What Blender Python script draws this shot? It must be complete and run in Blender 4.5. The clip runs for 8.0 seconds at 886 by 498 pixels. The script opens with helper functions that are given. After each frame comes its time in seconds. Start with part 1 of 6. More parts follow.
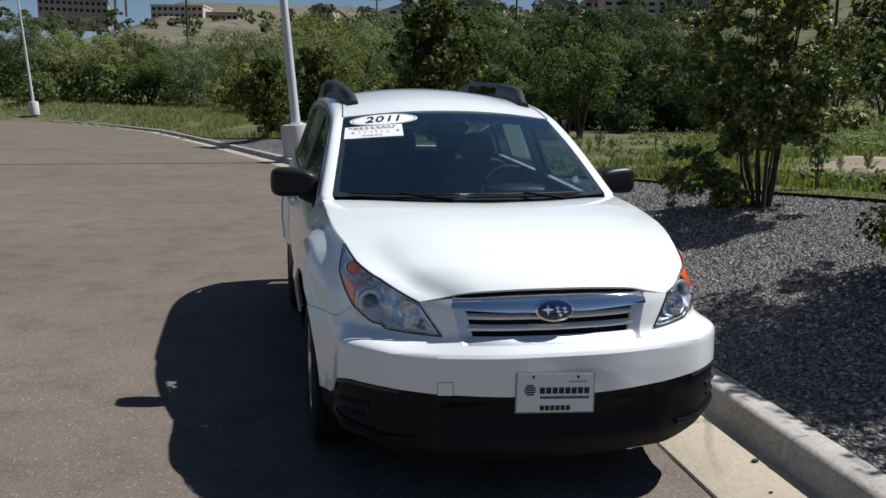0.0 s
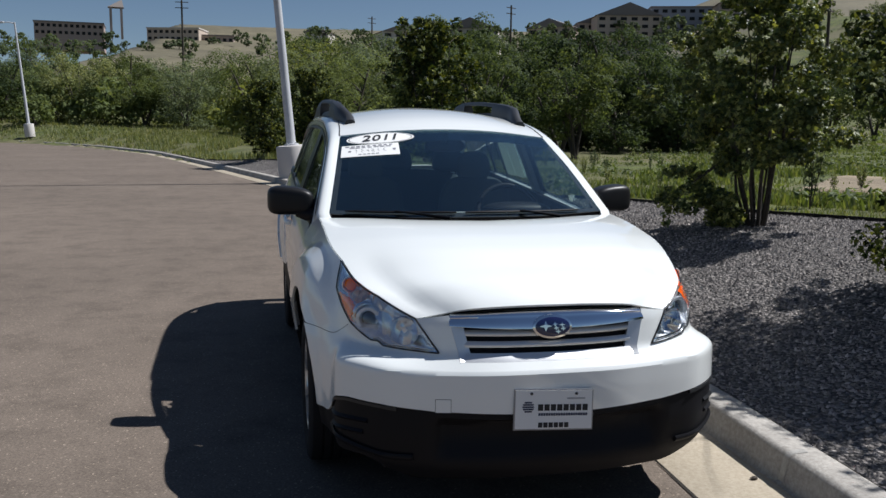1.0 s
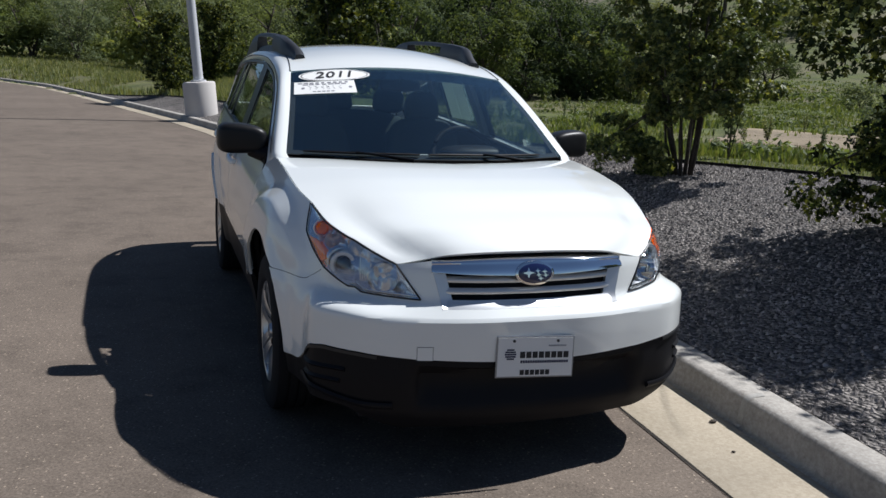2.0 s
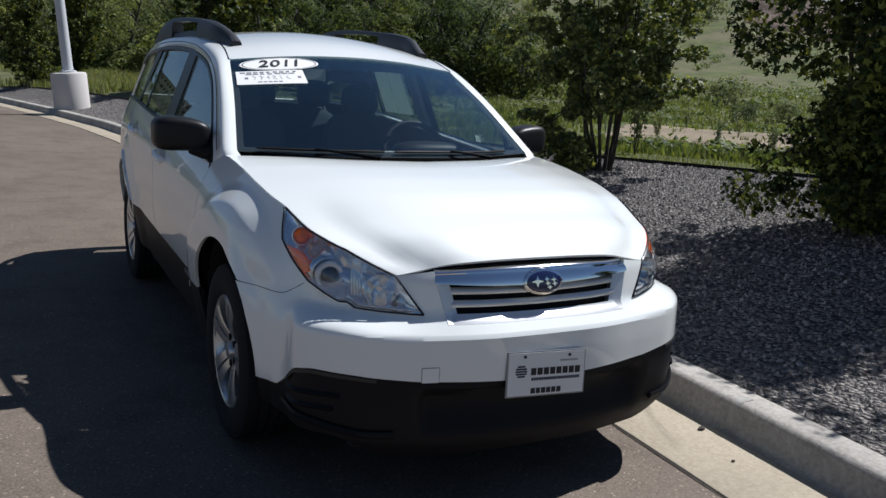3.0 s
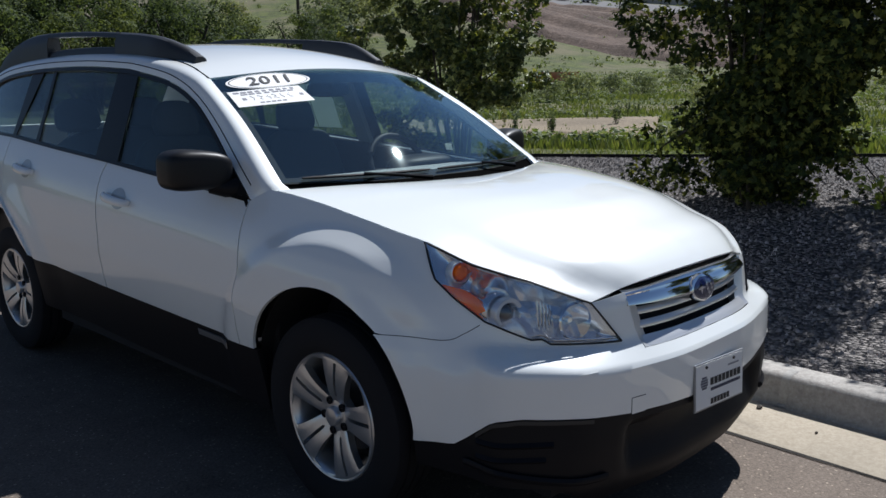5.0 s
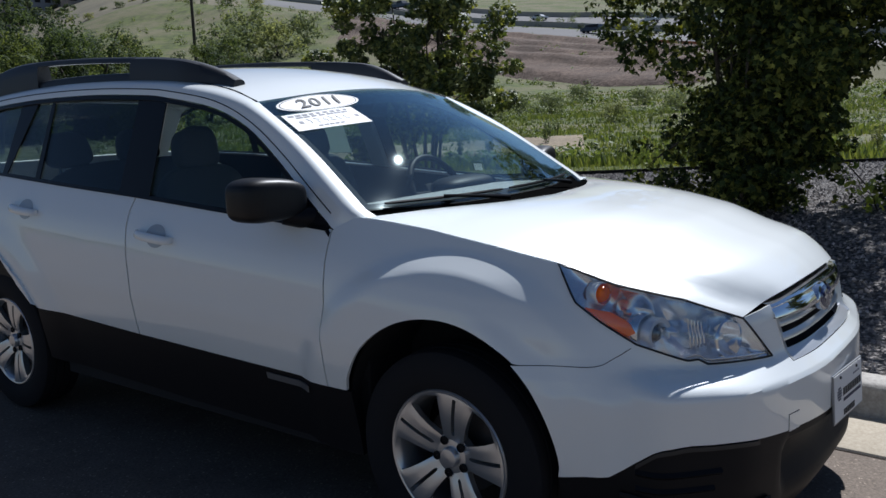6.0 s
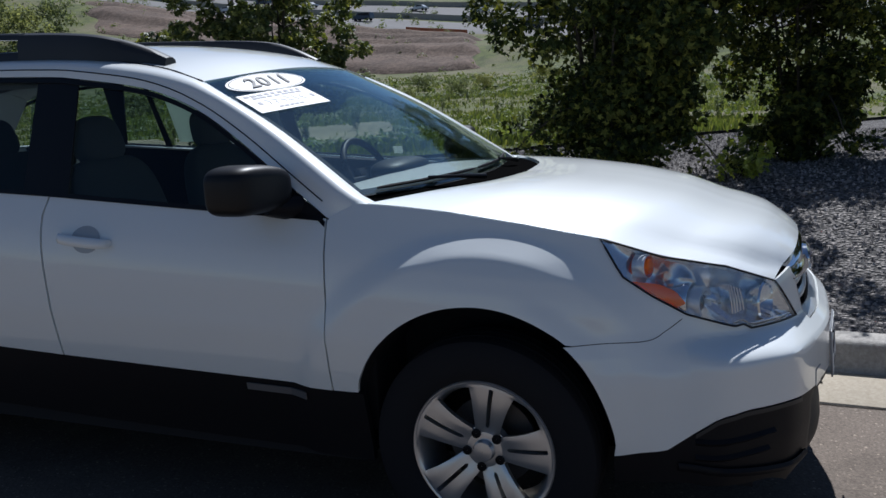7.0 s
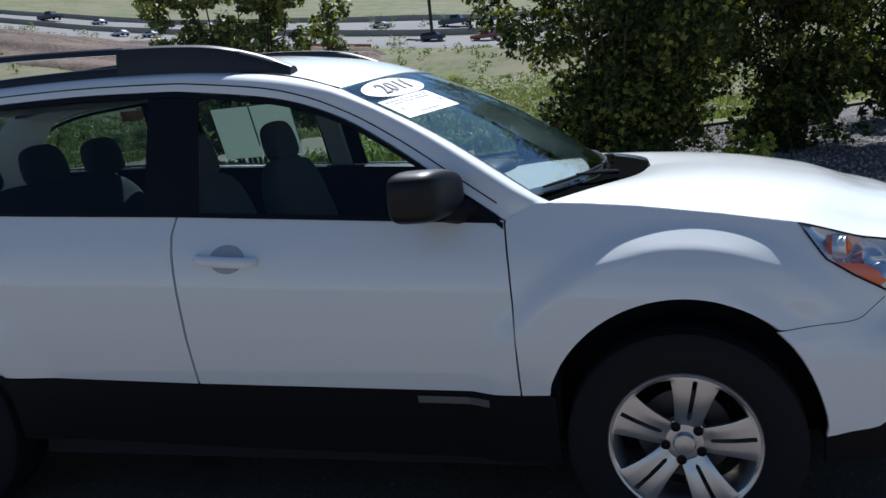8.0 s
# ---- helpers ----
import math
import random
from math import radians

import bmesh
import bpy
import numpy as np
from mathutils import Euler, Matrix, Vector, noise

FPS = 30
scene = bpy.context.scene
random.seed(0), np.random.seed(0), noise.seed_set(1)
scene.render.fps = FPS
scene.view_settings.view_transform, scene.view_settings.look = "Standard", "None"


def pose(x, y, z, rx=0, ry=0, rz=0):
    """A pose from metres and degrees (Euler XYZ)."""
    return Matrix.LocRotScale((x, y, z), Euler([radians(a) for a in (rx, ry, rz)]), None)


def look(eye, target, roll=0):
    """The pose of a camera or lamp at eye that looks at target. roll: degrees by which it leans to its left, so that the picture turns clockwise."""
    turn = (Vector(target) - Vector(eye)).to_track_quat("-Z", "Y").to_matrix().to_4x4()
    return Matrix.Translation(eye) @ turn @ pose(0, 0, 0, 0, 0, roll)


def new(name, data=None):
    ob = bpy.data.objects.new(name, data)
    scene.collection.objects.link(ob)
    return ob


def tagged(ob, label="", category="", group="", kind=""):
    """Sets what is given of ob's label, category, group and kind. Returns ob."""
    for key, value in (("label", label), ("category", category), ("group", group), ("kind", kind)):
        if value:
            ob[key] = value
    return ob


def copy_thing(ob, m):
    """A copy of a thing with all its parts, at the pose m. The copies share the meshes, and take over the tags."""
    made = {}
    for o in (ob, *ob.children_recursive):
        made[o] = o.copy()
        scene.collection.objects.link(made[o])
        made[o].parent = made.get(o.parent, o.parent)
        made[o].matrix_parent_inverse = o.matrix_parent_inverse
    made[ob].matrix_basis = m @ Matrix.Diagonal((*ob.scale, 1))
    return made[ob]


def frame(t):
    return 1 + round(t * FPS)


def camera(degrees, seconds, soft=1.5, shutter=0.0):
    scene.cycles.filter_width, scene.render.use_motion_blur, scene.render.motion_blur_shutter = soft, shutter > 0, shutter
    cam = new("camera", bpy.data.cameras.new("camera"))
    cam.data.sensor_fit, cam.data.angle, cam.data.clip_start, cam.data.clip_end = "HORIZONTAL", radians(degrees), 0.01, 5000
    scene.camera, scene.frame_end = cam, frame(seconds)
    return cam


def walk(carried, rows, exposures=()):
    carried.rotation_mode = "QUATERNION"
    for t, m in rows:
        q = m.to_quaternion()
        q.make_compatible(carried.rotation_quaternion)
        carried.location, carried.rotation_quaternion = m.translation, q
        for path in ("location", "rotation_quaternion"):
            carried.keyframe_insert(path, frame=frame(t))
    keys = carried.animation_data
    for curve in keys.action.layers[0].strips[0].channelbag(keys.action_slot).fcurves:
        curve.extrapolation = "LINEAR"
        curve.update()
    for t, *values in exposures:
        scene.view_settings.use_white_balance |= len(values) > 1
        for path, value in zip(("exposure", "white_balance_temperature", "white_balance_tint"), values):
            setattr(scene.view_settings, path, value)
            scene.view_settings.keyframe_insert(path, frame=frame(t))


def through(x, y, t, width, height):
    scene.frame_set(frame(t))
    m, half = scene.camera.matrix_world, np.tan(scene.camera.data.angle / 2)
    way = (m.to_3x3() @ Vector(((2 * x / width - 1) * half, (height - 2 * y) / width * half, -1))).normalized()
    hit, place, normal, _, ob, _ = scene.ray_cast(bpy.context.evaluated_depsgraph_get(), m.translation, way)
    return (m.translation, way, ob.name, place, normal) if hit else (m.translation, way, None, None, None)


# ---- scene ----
# camera and walk
cam = camera(55.0, 8.0)
PATH = [
    (0, (-1.072, -3.87, 1.535), (-0.658, -1.941, 1.208), 0.7),
    (0.5, (-1.062, -3.872, 1.522), (-0.642, -1.942, 1.211), 0.0),
    (1, (-1.081, -3.872, 1.519), (-0.655, -1.938, 1.241), 0.6),
    (1.5, (-1.123, -3.832, 1.506), (-0.661, -1.916, 1.162), 2.9),
    (2, (-1.335, -3.69, 1.492), (-0.692, -1.839, 1.092), 2.5),
    (2.2, (-1.413, -3.623, 1.501), (-0.69, -1.805, 1.084), 1.9),
    (3.3, (-1.754, -3.079, 1.441), (-0.724, -1.415, 1.026), 2.0),
    (3.5, (-1.891, -2.989, 1.456), (-0.75, -1.416, 0.981), 0.5),
    (4, (-2.148, -2.693, 1.439), (-0.878, -1.258, 0.867), 1.2),
    (4.5, (-2.353, -2.399, 1.455), (-0.987, -1.023, 0.964), 0.6),
    (4.7, (-2.44, -2.307, 1.459), (-1.061, -0.924, 1.028), 0.8),
    (5.8, (-2.807, -1.675, 1.422), (-1.256, -0.459, 1.08), -3.9),
    (6, (-2.855, -1.541, 1.43), (-1.287, -0.345, 1.101), -2.2),
    (6.2, (-2.898, -1.425, 1.427), (-1.309, -0.26, 1.082), -1.7),
    (6.5, (-2.999, -1.22, 1.418), (-1.312, -0.214, 1.047), -3.9),
    (7, (-3.074, -0.837, 1.42), (-1.261, -0.082, 1.042), -3.2),
    (7.5, (-3.142, -0.419, 1.446), (-1.357, 0.41, 1.088), -2.5),
    (7.7, (-3.2, -0.259, 1.427), (-1.405, 0.561, 1.106), -2.6),
    (8, (-3.294, -0.052, 1.436), (-1.409, 0.51, 1.072), -5.7),
]
walk(cam, [(t, look(eye, target, roll)) for t, eye, target, roll in PATH], [(0, 0.26, 6050, 11), (2, 0.24, 6000, 11), (4.5, 0.25, 5900, 11), (6, 0.26, 5740, 11), (6.5, 0.20, 5680, 11), (7, 0.16, 5680, 11), (7.5, 0.45, 5680, 11), (8, 0.68, 5680, 11)])

# daylight: clear summer sky, sun high on the kerb side
SUN = Vector((0.567, 0.055, 0.82)).normalized()
world = bpy.data.worlds.new("sky")
world.use_nodes = True
scene.world = world
wn = world.node_tree.nodes
sky = wn.new("ShaderNodeTexSky")
sky.sky_type, sky.sun_disc = "NISHITA", False
sky.sun_elevation = math.asin(SUN.z)
sky.sun_rotation = math.atan2(SUN.x, SUN.y)
sky.altitude, sky.air_density, sky.dust_density, sky.ozone_density = 1600, 1.0, 0.25, 1.5
world.node_tree.links.new(sky.outputs[0], wn["Background"].inputs[0])
wn["Background"].inputs[1].default_value = 0.0455
sun = new("sun", bpy.data.lights.new("sun", "SUN"))
sun.data.energy, sun.data.angle, sun.data.color = 5.0, radians(0.55), (1.0, 0.96, 0.9)
sun.matrix_world = look(SUN * 60, (0, 0, 0))

# ---- materials ----
def mat(name, colour=(0.5, 0.5, 0.5), rough=0.5, metal=0.0, coat=0.0):
    m = bpy.data.materials.new(name)
    m.use_nodes = True
    b = m.node_tree.nodes["Principled BSDF"]
    b.inputs["Base Color"].default_value = (*colour, 1)
    b.inputs["Roughness"].default_value = rough
    b.inputs["Metallic"].default_value = metal
    b.inputs["Coat Weight"].default_value = coat
    b.inputs["Coat Roughness"].default_value = 0.03
    return m


def node(m, kind, **values):
    n = m.node_tree.nodes.new(kind)
    for key, value in values.items():
        n.inputs[key.replace("_", " ")].default_value = value
    return n


def wire(m, a, b):
    m.node_tree.links.new(a, b)


def coords(m, scale=1.0):
    """World-sized coordinates."""
    g = m.node_tree.nodes.new("ShaderNodeNewGeometry")
    if scale == 1.0:
        return g.outputs["Position"]
    v = m.node_tree.nodes.new("ShaderNodeVectorMath")
    v.operation = "MULTIPLY"
    v.inputs[1].default_value = scale if isinstance(scale, tuple) else (scale,) * 3
    wire(m, g.outputs["Position"], v.inputs[0])
    return v.outputs[0]


def noise_tex(m, scale, detail=4, rough=0.6, at=None):
    n = node(m, "ShaderNodeTexNoise", Scale=scale, Detail=detail, Roughness=rough)
    wire(m, at or coords(m), n.inputs["Vector"])
    return n.outputs["Fac"]


def ramp(m, fac, stops):
    r = m.node_tree.nodes.new("ShaderNodeValToRGB")
    while len(r.color_ramp.elements) < len(stops):
        r.color_ramp.elements.new(0.5)
    for e, (p, c) in zip(r.color_ramp.elements, stops):
        e.position, e.color = p, (*c, 1) if len(c) == 3 else c
    wire(m, fac, r.inputs[0])
    return r.outputs[0]


def mix(m, fac, a, b, kind="MIX"):
    x = m.node_tree.nodes.new("ShaderNodeMix")
    x.data_type, x.blend_type = "RGBA", kind
    for socket, value in ((x.inputs[0], fac), (x.inputs[6], a), (x.inputs[7], b)):
        if isinstance(value, (int, float)):
            socket.default_value = value
        elif isinstance(value, tuple):
            socket.default_value = (*value, 1)
        else:
            wire(m, value, socket)
    return x.outputs[2]


def colour(m, socket):
    wire(m, socket, m.node_tree.nodes["Principled BSDF"].inputs["Base Color"])


def bump(m, height, strength=0.3, distance=0.01):
    b = node(m, "ShaderNodeBump", Strength=strength, Distance=distance)
    wire(m, height, b.inputs["Height"])
    wire(m, b.outputs[0], m.node_tree.nodes["Principled BSDF"].inputs["Normal"])
    return b


def speckled(name, stops, big, small, rough, strength, dist, mul=0.25):
    """A mineral surface: fine grain over broad stains."""
    m = mat(name, rough=rough)
    fine = noise_tex(m, small, 5, 0.7)
    broad = noise_tex(m, big, 4, 0.55)
    base = ramp(m, fine, stops)
    shade = ramp(m, broad, [(0.3, (1 - mul,) * 3), (0.7, (1.0, 1.0, 1.0))])
    colour(m, mix(m, 1.0, base, shade, "MULTIPLY"))
    bump(m, fine, strength, dist)
    return m


ASPHALT = speckled("asphalt", [(0.3, (0.131, 0.104, 0.082)), (0.55, (0.184, 0.150, 0.121)), (0.75, (0.258, 0.219, 0.181))], 0.3, 90, 0.85, 0.45, 0.004, 0.24)
ab = ASPHALT.node_tree.nodes["Principled BSDF"]
_v = node(ASPHALT, "ShaderNodeTexVoronoi", Scale=130.0)
wire(ASPHALT, coords(ASPHALT), _v.inputs["Vector"])
_a = mix(ASPHALT, 1.0, ab.inputs["Base Color"].links[0].from_socket, ramp(ASPHALT, _v.outputs["Color"], [(0.0, (0.72,) * 3), (0.5, (0.97,) * 3), (0.86, (1.08,) * 3), (0.93, (2.1, 2.1, 2.0))]), "MULTIPLY")
colour(ASPHALT, mix(ASPHALT, 1.0, _a, ramp(ASPHALT, noise_tex(ASPHALT, 2.3, 5, 0.7), [(0.36, (0.80,) * 3), (0.5, (1.0,) * 3), (0.66, (1.07,) * 3)]), "MULTIPLY"))
ab.inputs["Specular IOR Level"].default_value = 0.2
CONCRETE = speckled("kerb_concrete", [(0.3, (0.32, 0.295, 0.26)), (0.55, (0.45, 0.42, 0.375)), (0.75, (0.56, 0.53, 0.48))], 2.2, 45, 0.85, 0.7, 0.005, 0.38)
GUTTER = speckled("gutter_concrete", [(0.3, (0.36, 0.30, 0.215)), (0.6, (0.47, 0.405, 0.305)), (0.8, (0.54, 0.475, 0.37))], 1.4, 60, 0.85, 0.3, 0.003, 0.25)
TAR = speckled("tar_seam", [(0.3, (0.02, 0.018, 0.016)), (0.7, (0.07, 0.06, 0.05))], 6, 80, 0.9, 0.5, 0.004, 0.4)
STONE = mat("gravel_stone", rough=0.85)
info = STONE.node_tree.nodes.new("ShaderNodeNewGeometry")
colour(STONE, mix(STONE, 1.0, ramp(STONE, info.outputs["Random Per Island"], [(0.0, (0.10, 0.091, 0.087)), (0.5, (0.23, 0.207, 0.192)), (0.85, (0.35, 0.315, 0.29)), (1.0, (0.46, 0.42, 0.39))]),
                   ramp(STONE, noise_tex(STONE, 60), [(0.3, (0.75,) * 3), (0.7, (1.1,) * 3)]), "MULTIPLY"))
GRAVEL = mat("gravel_bed", rough=0.9)
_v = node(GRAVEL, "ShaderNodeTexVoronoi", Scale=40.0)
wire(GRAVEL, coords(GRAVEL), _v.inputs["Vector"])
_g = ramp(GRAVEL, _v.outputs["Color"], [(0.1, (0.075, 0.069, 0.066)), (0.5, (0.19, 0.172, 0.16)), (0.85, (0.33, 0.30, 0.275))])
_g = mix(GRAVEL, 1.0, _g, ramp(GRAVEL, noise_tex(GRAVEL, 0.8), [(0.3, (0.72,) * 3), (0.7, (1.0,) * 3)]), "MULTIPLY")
# dark rims round each stone cell: crevice shade put into the colour
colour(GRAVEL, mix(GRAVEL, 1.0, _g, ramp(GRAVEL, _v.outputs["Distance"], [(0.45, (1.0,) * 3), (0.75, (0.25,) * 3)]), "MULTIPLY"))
_v2 = ramp(GRAVEL, _v.outputs["Distance"], [(0.0, (1.0,) * 3), (0.8, (0.0,) * 3)])
bump(GRAVEL, _v2, 1.0, 0.03)

GROUND = mat("field", rough=0.95)
_f = noise_tex(GROUND, 6.0, 6, 0.7)
_b = noise_tex(GROUND, 0.09, 5, 0.6)
_green = ramp(GROUND, _f, [(0.3, (0.036, 0.048, 0.009)), (0.55, (0.088, 0.106, 0.018)), (0.75, (0.145, 0.152, 0.034))])
_green = mix(GROUND, 1.0, _green, ramp(GROUND, noise_tex(GROUND, 0.55, 4, 0.65), [(0.38, (0.5, 0.55, 0.5)), (0.6, (1.1, 1.1, 1.0))]), "MULTIPLY")
_dry = ramp(GROUND, _f, [(0.3, (0.080, 0.074, 0.034)), (0.7, (0.155, 0.140, 0.070))])
colour(GROUND, mix(GROUND, ramp(GROUND, _b, [(0.43, (0, 0, 0)), (0.60, (1, 1, 1))]), _green, _dry))
bump(GROUND, _f, 0.6, 0.05)
DIRT = speckled("cut_earth", [(0.3, (0.075, 0.048, 0.034)), (0.55, (0.145, 0.098, 0.070)), (0.8, (0.23, 0.17, 0.125))], 0.12, 1.4, 0.95, 0.8, 0.3, 0.45)
HIGHWAY = speckled("highway_concrete", [(0.3, (0.125, 0.12, 0.118)), (0.7, (0.175, 0.17, 0.168))], 0.05, 2.0, 0.9, 0.1, 0.01, 0.15)


def leaf_material(name, dark, mid, light, through, gloss=0.35, rough=0.45, vary=False):
    m = mat(name, rough=rough)
    g = m.node_tree.nodes.new("ShaderNodeNewGeometry")
    c = ramp(m, g.outputs["Random Per Island"], [(0.0, dark), (0.55, mid), (1.0, light)])
    o = m.node_tree.nodes.new("ShaderNodeObjectInfo")
    c = mix(m, 1.0, c, ramp(m, o.outputs["Random"], [(0.0, (0.52, 0.58, 0.62)), (0.5, (0.90, 0.92, 0.95)), (1.0, (1.38, 1.25, 0.98))]), "MULTIPLY") if vary else c
    colour(m, c)
    m.node_tree.nodes["Principled BSDF"].inputs["Specular IOR Level"].default_value = gloss
    t = m.node_tree.nodes.new("ShaderNodeBsdfTranslucent")
    wire(m, mix(m, 1.0, c, through, "MULTIPLY"), t.inputs["Color"])
    a = m.node_tree.nodes.new("ShaderNodeAddShader")
    wire(m, m.node_tree.nodes["Principled BSDF"].outputs[0], a.inputs[0])
    wire(m, t.outputs[0], a.inputs[1])
    wire(m, a.outputs[0], m.node_tree.nodes["Material Output"].inputs["Surface"])
    return m


MAPLE = leaf_material("maple_leaf", (0.010, 0.017, 0.007), (0.034, 0.052, 0.013), (0.185, 0.195, 0.042), (0.40, 0.38, 0.13), 0.14, 0.6)
# brighter copy of the maple leaf; sunlight on the first maple put into colour
SUNMAPLE = leaf_material("sunlit_maple_leaf", (0.024, 0.036, 0.012), (0.066, 0.090, 0.026), (0.240, 0.250, 0.075), (0.55, 0.52, 0.22), 0.25, 0.5)
COTTON = leaf_material("belt_leaf", (0.078, 0.098, 0.034), (0.100, 0.122, 0.045), (0.128, 0.150, 0.058), (1.0, 0.95, 0.55), 0.1, 0.7, True)
# darker belt leaf; shade among the right-hand trees put into its colour
DARKLEAF = leaf_material("dark_belt_leaf", (0.030, 0.044, 0.018), (0.046, 0.064, 0.026), (0.075, 0.095, 0.040), (1.0, 0.95, 0.5), 0.1, 0.7, True)
RIDGE = leaf_material("ridge_leaf", (0.045, 0.060, 0.032), (0.060, 0.078, 0.042), (0.08, 0.10, 0.055), (1.0, 0.95, 0.6), 0.05, 0.8)
OLIVE = leaf_material("willow_leaf", (0.075, 0.092, 0.048), (0.11, 0.13, 0.068), (0.15, 0.17, 0.092), (1.0, 0.95, 0.6), 0.1, 0.7, True)
SPROUT = leaf_material("sprout_leaf", (0.12, 0.15, 0.02), (0.20, 0.23, 0.035), (0.32, 0.32, 0.07), (0.9, 0.9, 0.4))
GRASS = leaf_material("grass_blade", (0.055, 0.078, 0.018), (0.10, 0.122, 0.034), (0.175, 0.165, 0.065), (0.8, 0.8, 0.4))
VERGE = leaf_material("verge_blade", (0.06, 0.075, 0.022), (0.10, 0.115, 0.038), (0.19, 0.175, 0.075), (0.8, 0.8, 0.4))
WEED = leaf_material("weed_blade", (0.05, 0.068, 0.016), (0.078, 0.098, 0.025), (0.13, 0.135, 0.045), (0.8, 0.8, 0.4))
CLUMP = leaf_material("clump_leaf", (0.045, 0.062, 0.020), (0.075, 0.098, 0.030), (0.12, 0.14, 0.05), (0.8, 0.8, 0.4), 0.2, 0.6)
BARK = speckled("bark", [(0.3, (0.035, 0.028, 0.022)), (0.6, (0.085, 0.07, 0.055)), (0.8, (0.14, 0.12, 0.10))], 1.5, 24, 0.9, 0.8, 0.01, 0.3)

PAINT = mat("white_paint", (0.85, 0.875, 0.855), 0.38, 0.0, 1.0)
PAINT.node_tree.nodes["Principled BSDF"].inputs["Coat IOR"].default_value = 1.6
BLACK = mat("black_plastic", (0.009, 0.009, 0.011), 0.5)
BLACK.node_tree.nodes["Principled BSDF"].inputs["Specular IOR Level"].default_value = 0.16
bump(BLACK, noise_tex(BLACK, 900, 2), 0.12, 0.001)
GLOSSBLACK = mat("gloss_black", (0.006, 0.006, 0.007), 0.3, 0, 0.0)
GLOSSBLACK.node_tree.nodes["Principled BSDF"].inputs["Specular IOR Level"].default_value = 0.25
DARK = mat("dark_void", (0.012, 0.012, 0.014), 0.9)
CHROME = mat("chrome", (0.86, 0.87, 0.88), 0.06, 1.0)
SILVER = mat("silver_paint", (0.66, 0.67, 0.68), 0.34, 0.55, 0.5)
ALLOY = mat("alloy", (0.60, 0.61, 0.62), 0.30, 0.8, 0.3)
RUBBER = mat("tyre_rubber", (0.014, 0.014, 0.016), 0.85)
RUBBER.node_tree.nodes["Principled BSDF"].inputs["Specular IOR Level"].default_value = 0.25
bump(RUBBER, noise_tex(RUBBER, 120, 3), 0.2, 0.002)
RAILGREY = mat("rail_plastic", (0.018, 0.019, 0.021), 0.45)
SEATCLOTH = mat("grey_cloth", (0.065, 0.07, 0.075), 0.9)
bump(SEATCLOTH, noise_tex(SEATCLOTH, 400, 2), 0.3, 0.002)
LINER = mat("headliner_cloth", (0.42, 0.42, 0.41), 0.9)
LAMPSILVER = mat("lamp_bucket", (0.93, 0.95, 0.97), 0.20, 0.85)
LAMPWHITE = mat("lamp_bezel", (0.80, 0.82, 0.84), 0.25, 0.35, 0.6)
COWL = mat("cowl_plastic", (0.004, 0.004, 0.004), 0.75)
COWL.node_tree.nodes["Principled BSDF"].inputs["Specular IOR Level"].default_value = 0.0
PAPER = leaf_material("thin_paper", (0.52, 0.54, 0.52), (0.52, 0.54, 0.52), (0.53, 0.55, 0.53), (0.62, 0.62, 0.60), 0.2, 0.7)
DASH = mat("grey_trim", (0.30, 0.31, 0.31), 0.7)
bump(DASH, noise_tex(DASH, 300, 2), 0.2, 0.001)
AMBER = leaf_material("amber_lens", (0.88, 0.19, 0.004), (0.88, 0.19, 0.004), (0.88, 0.19, 0.004), (0.55, 0.6, 0.4), 0.5, 0.12)
HOUSING = mat("mirror_plastic", (0.010, 0.010, 0.011), 0.42)
HOUSING.node_tree.nodes["Principled BSDF"].inputs["Specular IOR Level"].default_value = 0.3
WHITE = mat("white_card", (0.82, 0.82, 0.80), 0.6)
INK = mat("black_ink", (0.015, 0.015, 0.018), 0.6)
FADED = mat("faded_ink", (0.22, 0.22, 0.25), 0.6)
NAVY = mat("navy_ink", (0.015, 0.02, 0.06), 0.5)
BADGEBLUE = mat("badge_blue", (0.01, 0.016, 0.07), 0.15, 0, 1.0)
POLEPAINT = speckled("pole_paint", [(0.3, (0.52, 0.53, 0.55)), (0.7, (0.60, 0.61, 0.63))], 1.0, 30, 0.5, 0.1, 0.002, 0.12)


def glass(name, tint, gloss=(1.0, 1.0, 1.0), base=0.045):
    """A thin pane: tinted light goes straight through, the rest mirrors."""
    m = bpy.data.materials.new(name)
    m.use_nodes = True
    t = m.node_tree
    t.nodes.remove(t.nodes["Principled BSDF"])
    clear, shine = t.nodes.new("ShaderNodeBsdfTransparent"), t.nodes.new("ShaderNodeBsdfGlossy")
    clear.inputs[0].default_value = (*tint, 1)
    shine.inputs["Color"].default_value = (*gloss, 1)
    shine.inputs["Roughness"].default_value = 0.015
    # gloss after Schlick, the same from both faces of the pane
    f, s = t.nodes.new("ShaderNodeLayerWeight"), t.nodes.new("ShaderNodeMixShader")
    f.inputs["Blend"].default_value = 0.5
    p, q = t.nodes.new("ShaderNodeMath"), t.nodes.new("ShaderNodeMath")
    p.operation, q.operation = "POWER", "MULTIPLY_ADD"
    p.inputs[1].default_value = 4.5
    q.inputs[1].default_value, q.inputs[2].default_value = 0.95, base
    t.links.new(f.outputs["Facing"], p.inputs[0])
    t.links.new(p.outputs[0], q.inputs[0])
    t.links.new(q.outputs[0], s.inputs[0])
    t.links.new(clear.outputs[0], s.inputs[1])
    t.links.new(shine.outputs[0], s.inputs[2])
    t.links.new(s.outputs[0], t.nodes["Material Output"].inputs["Surface"])
    return m


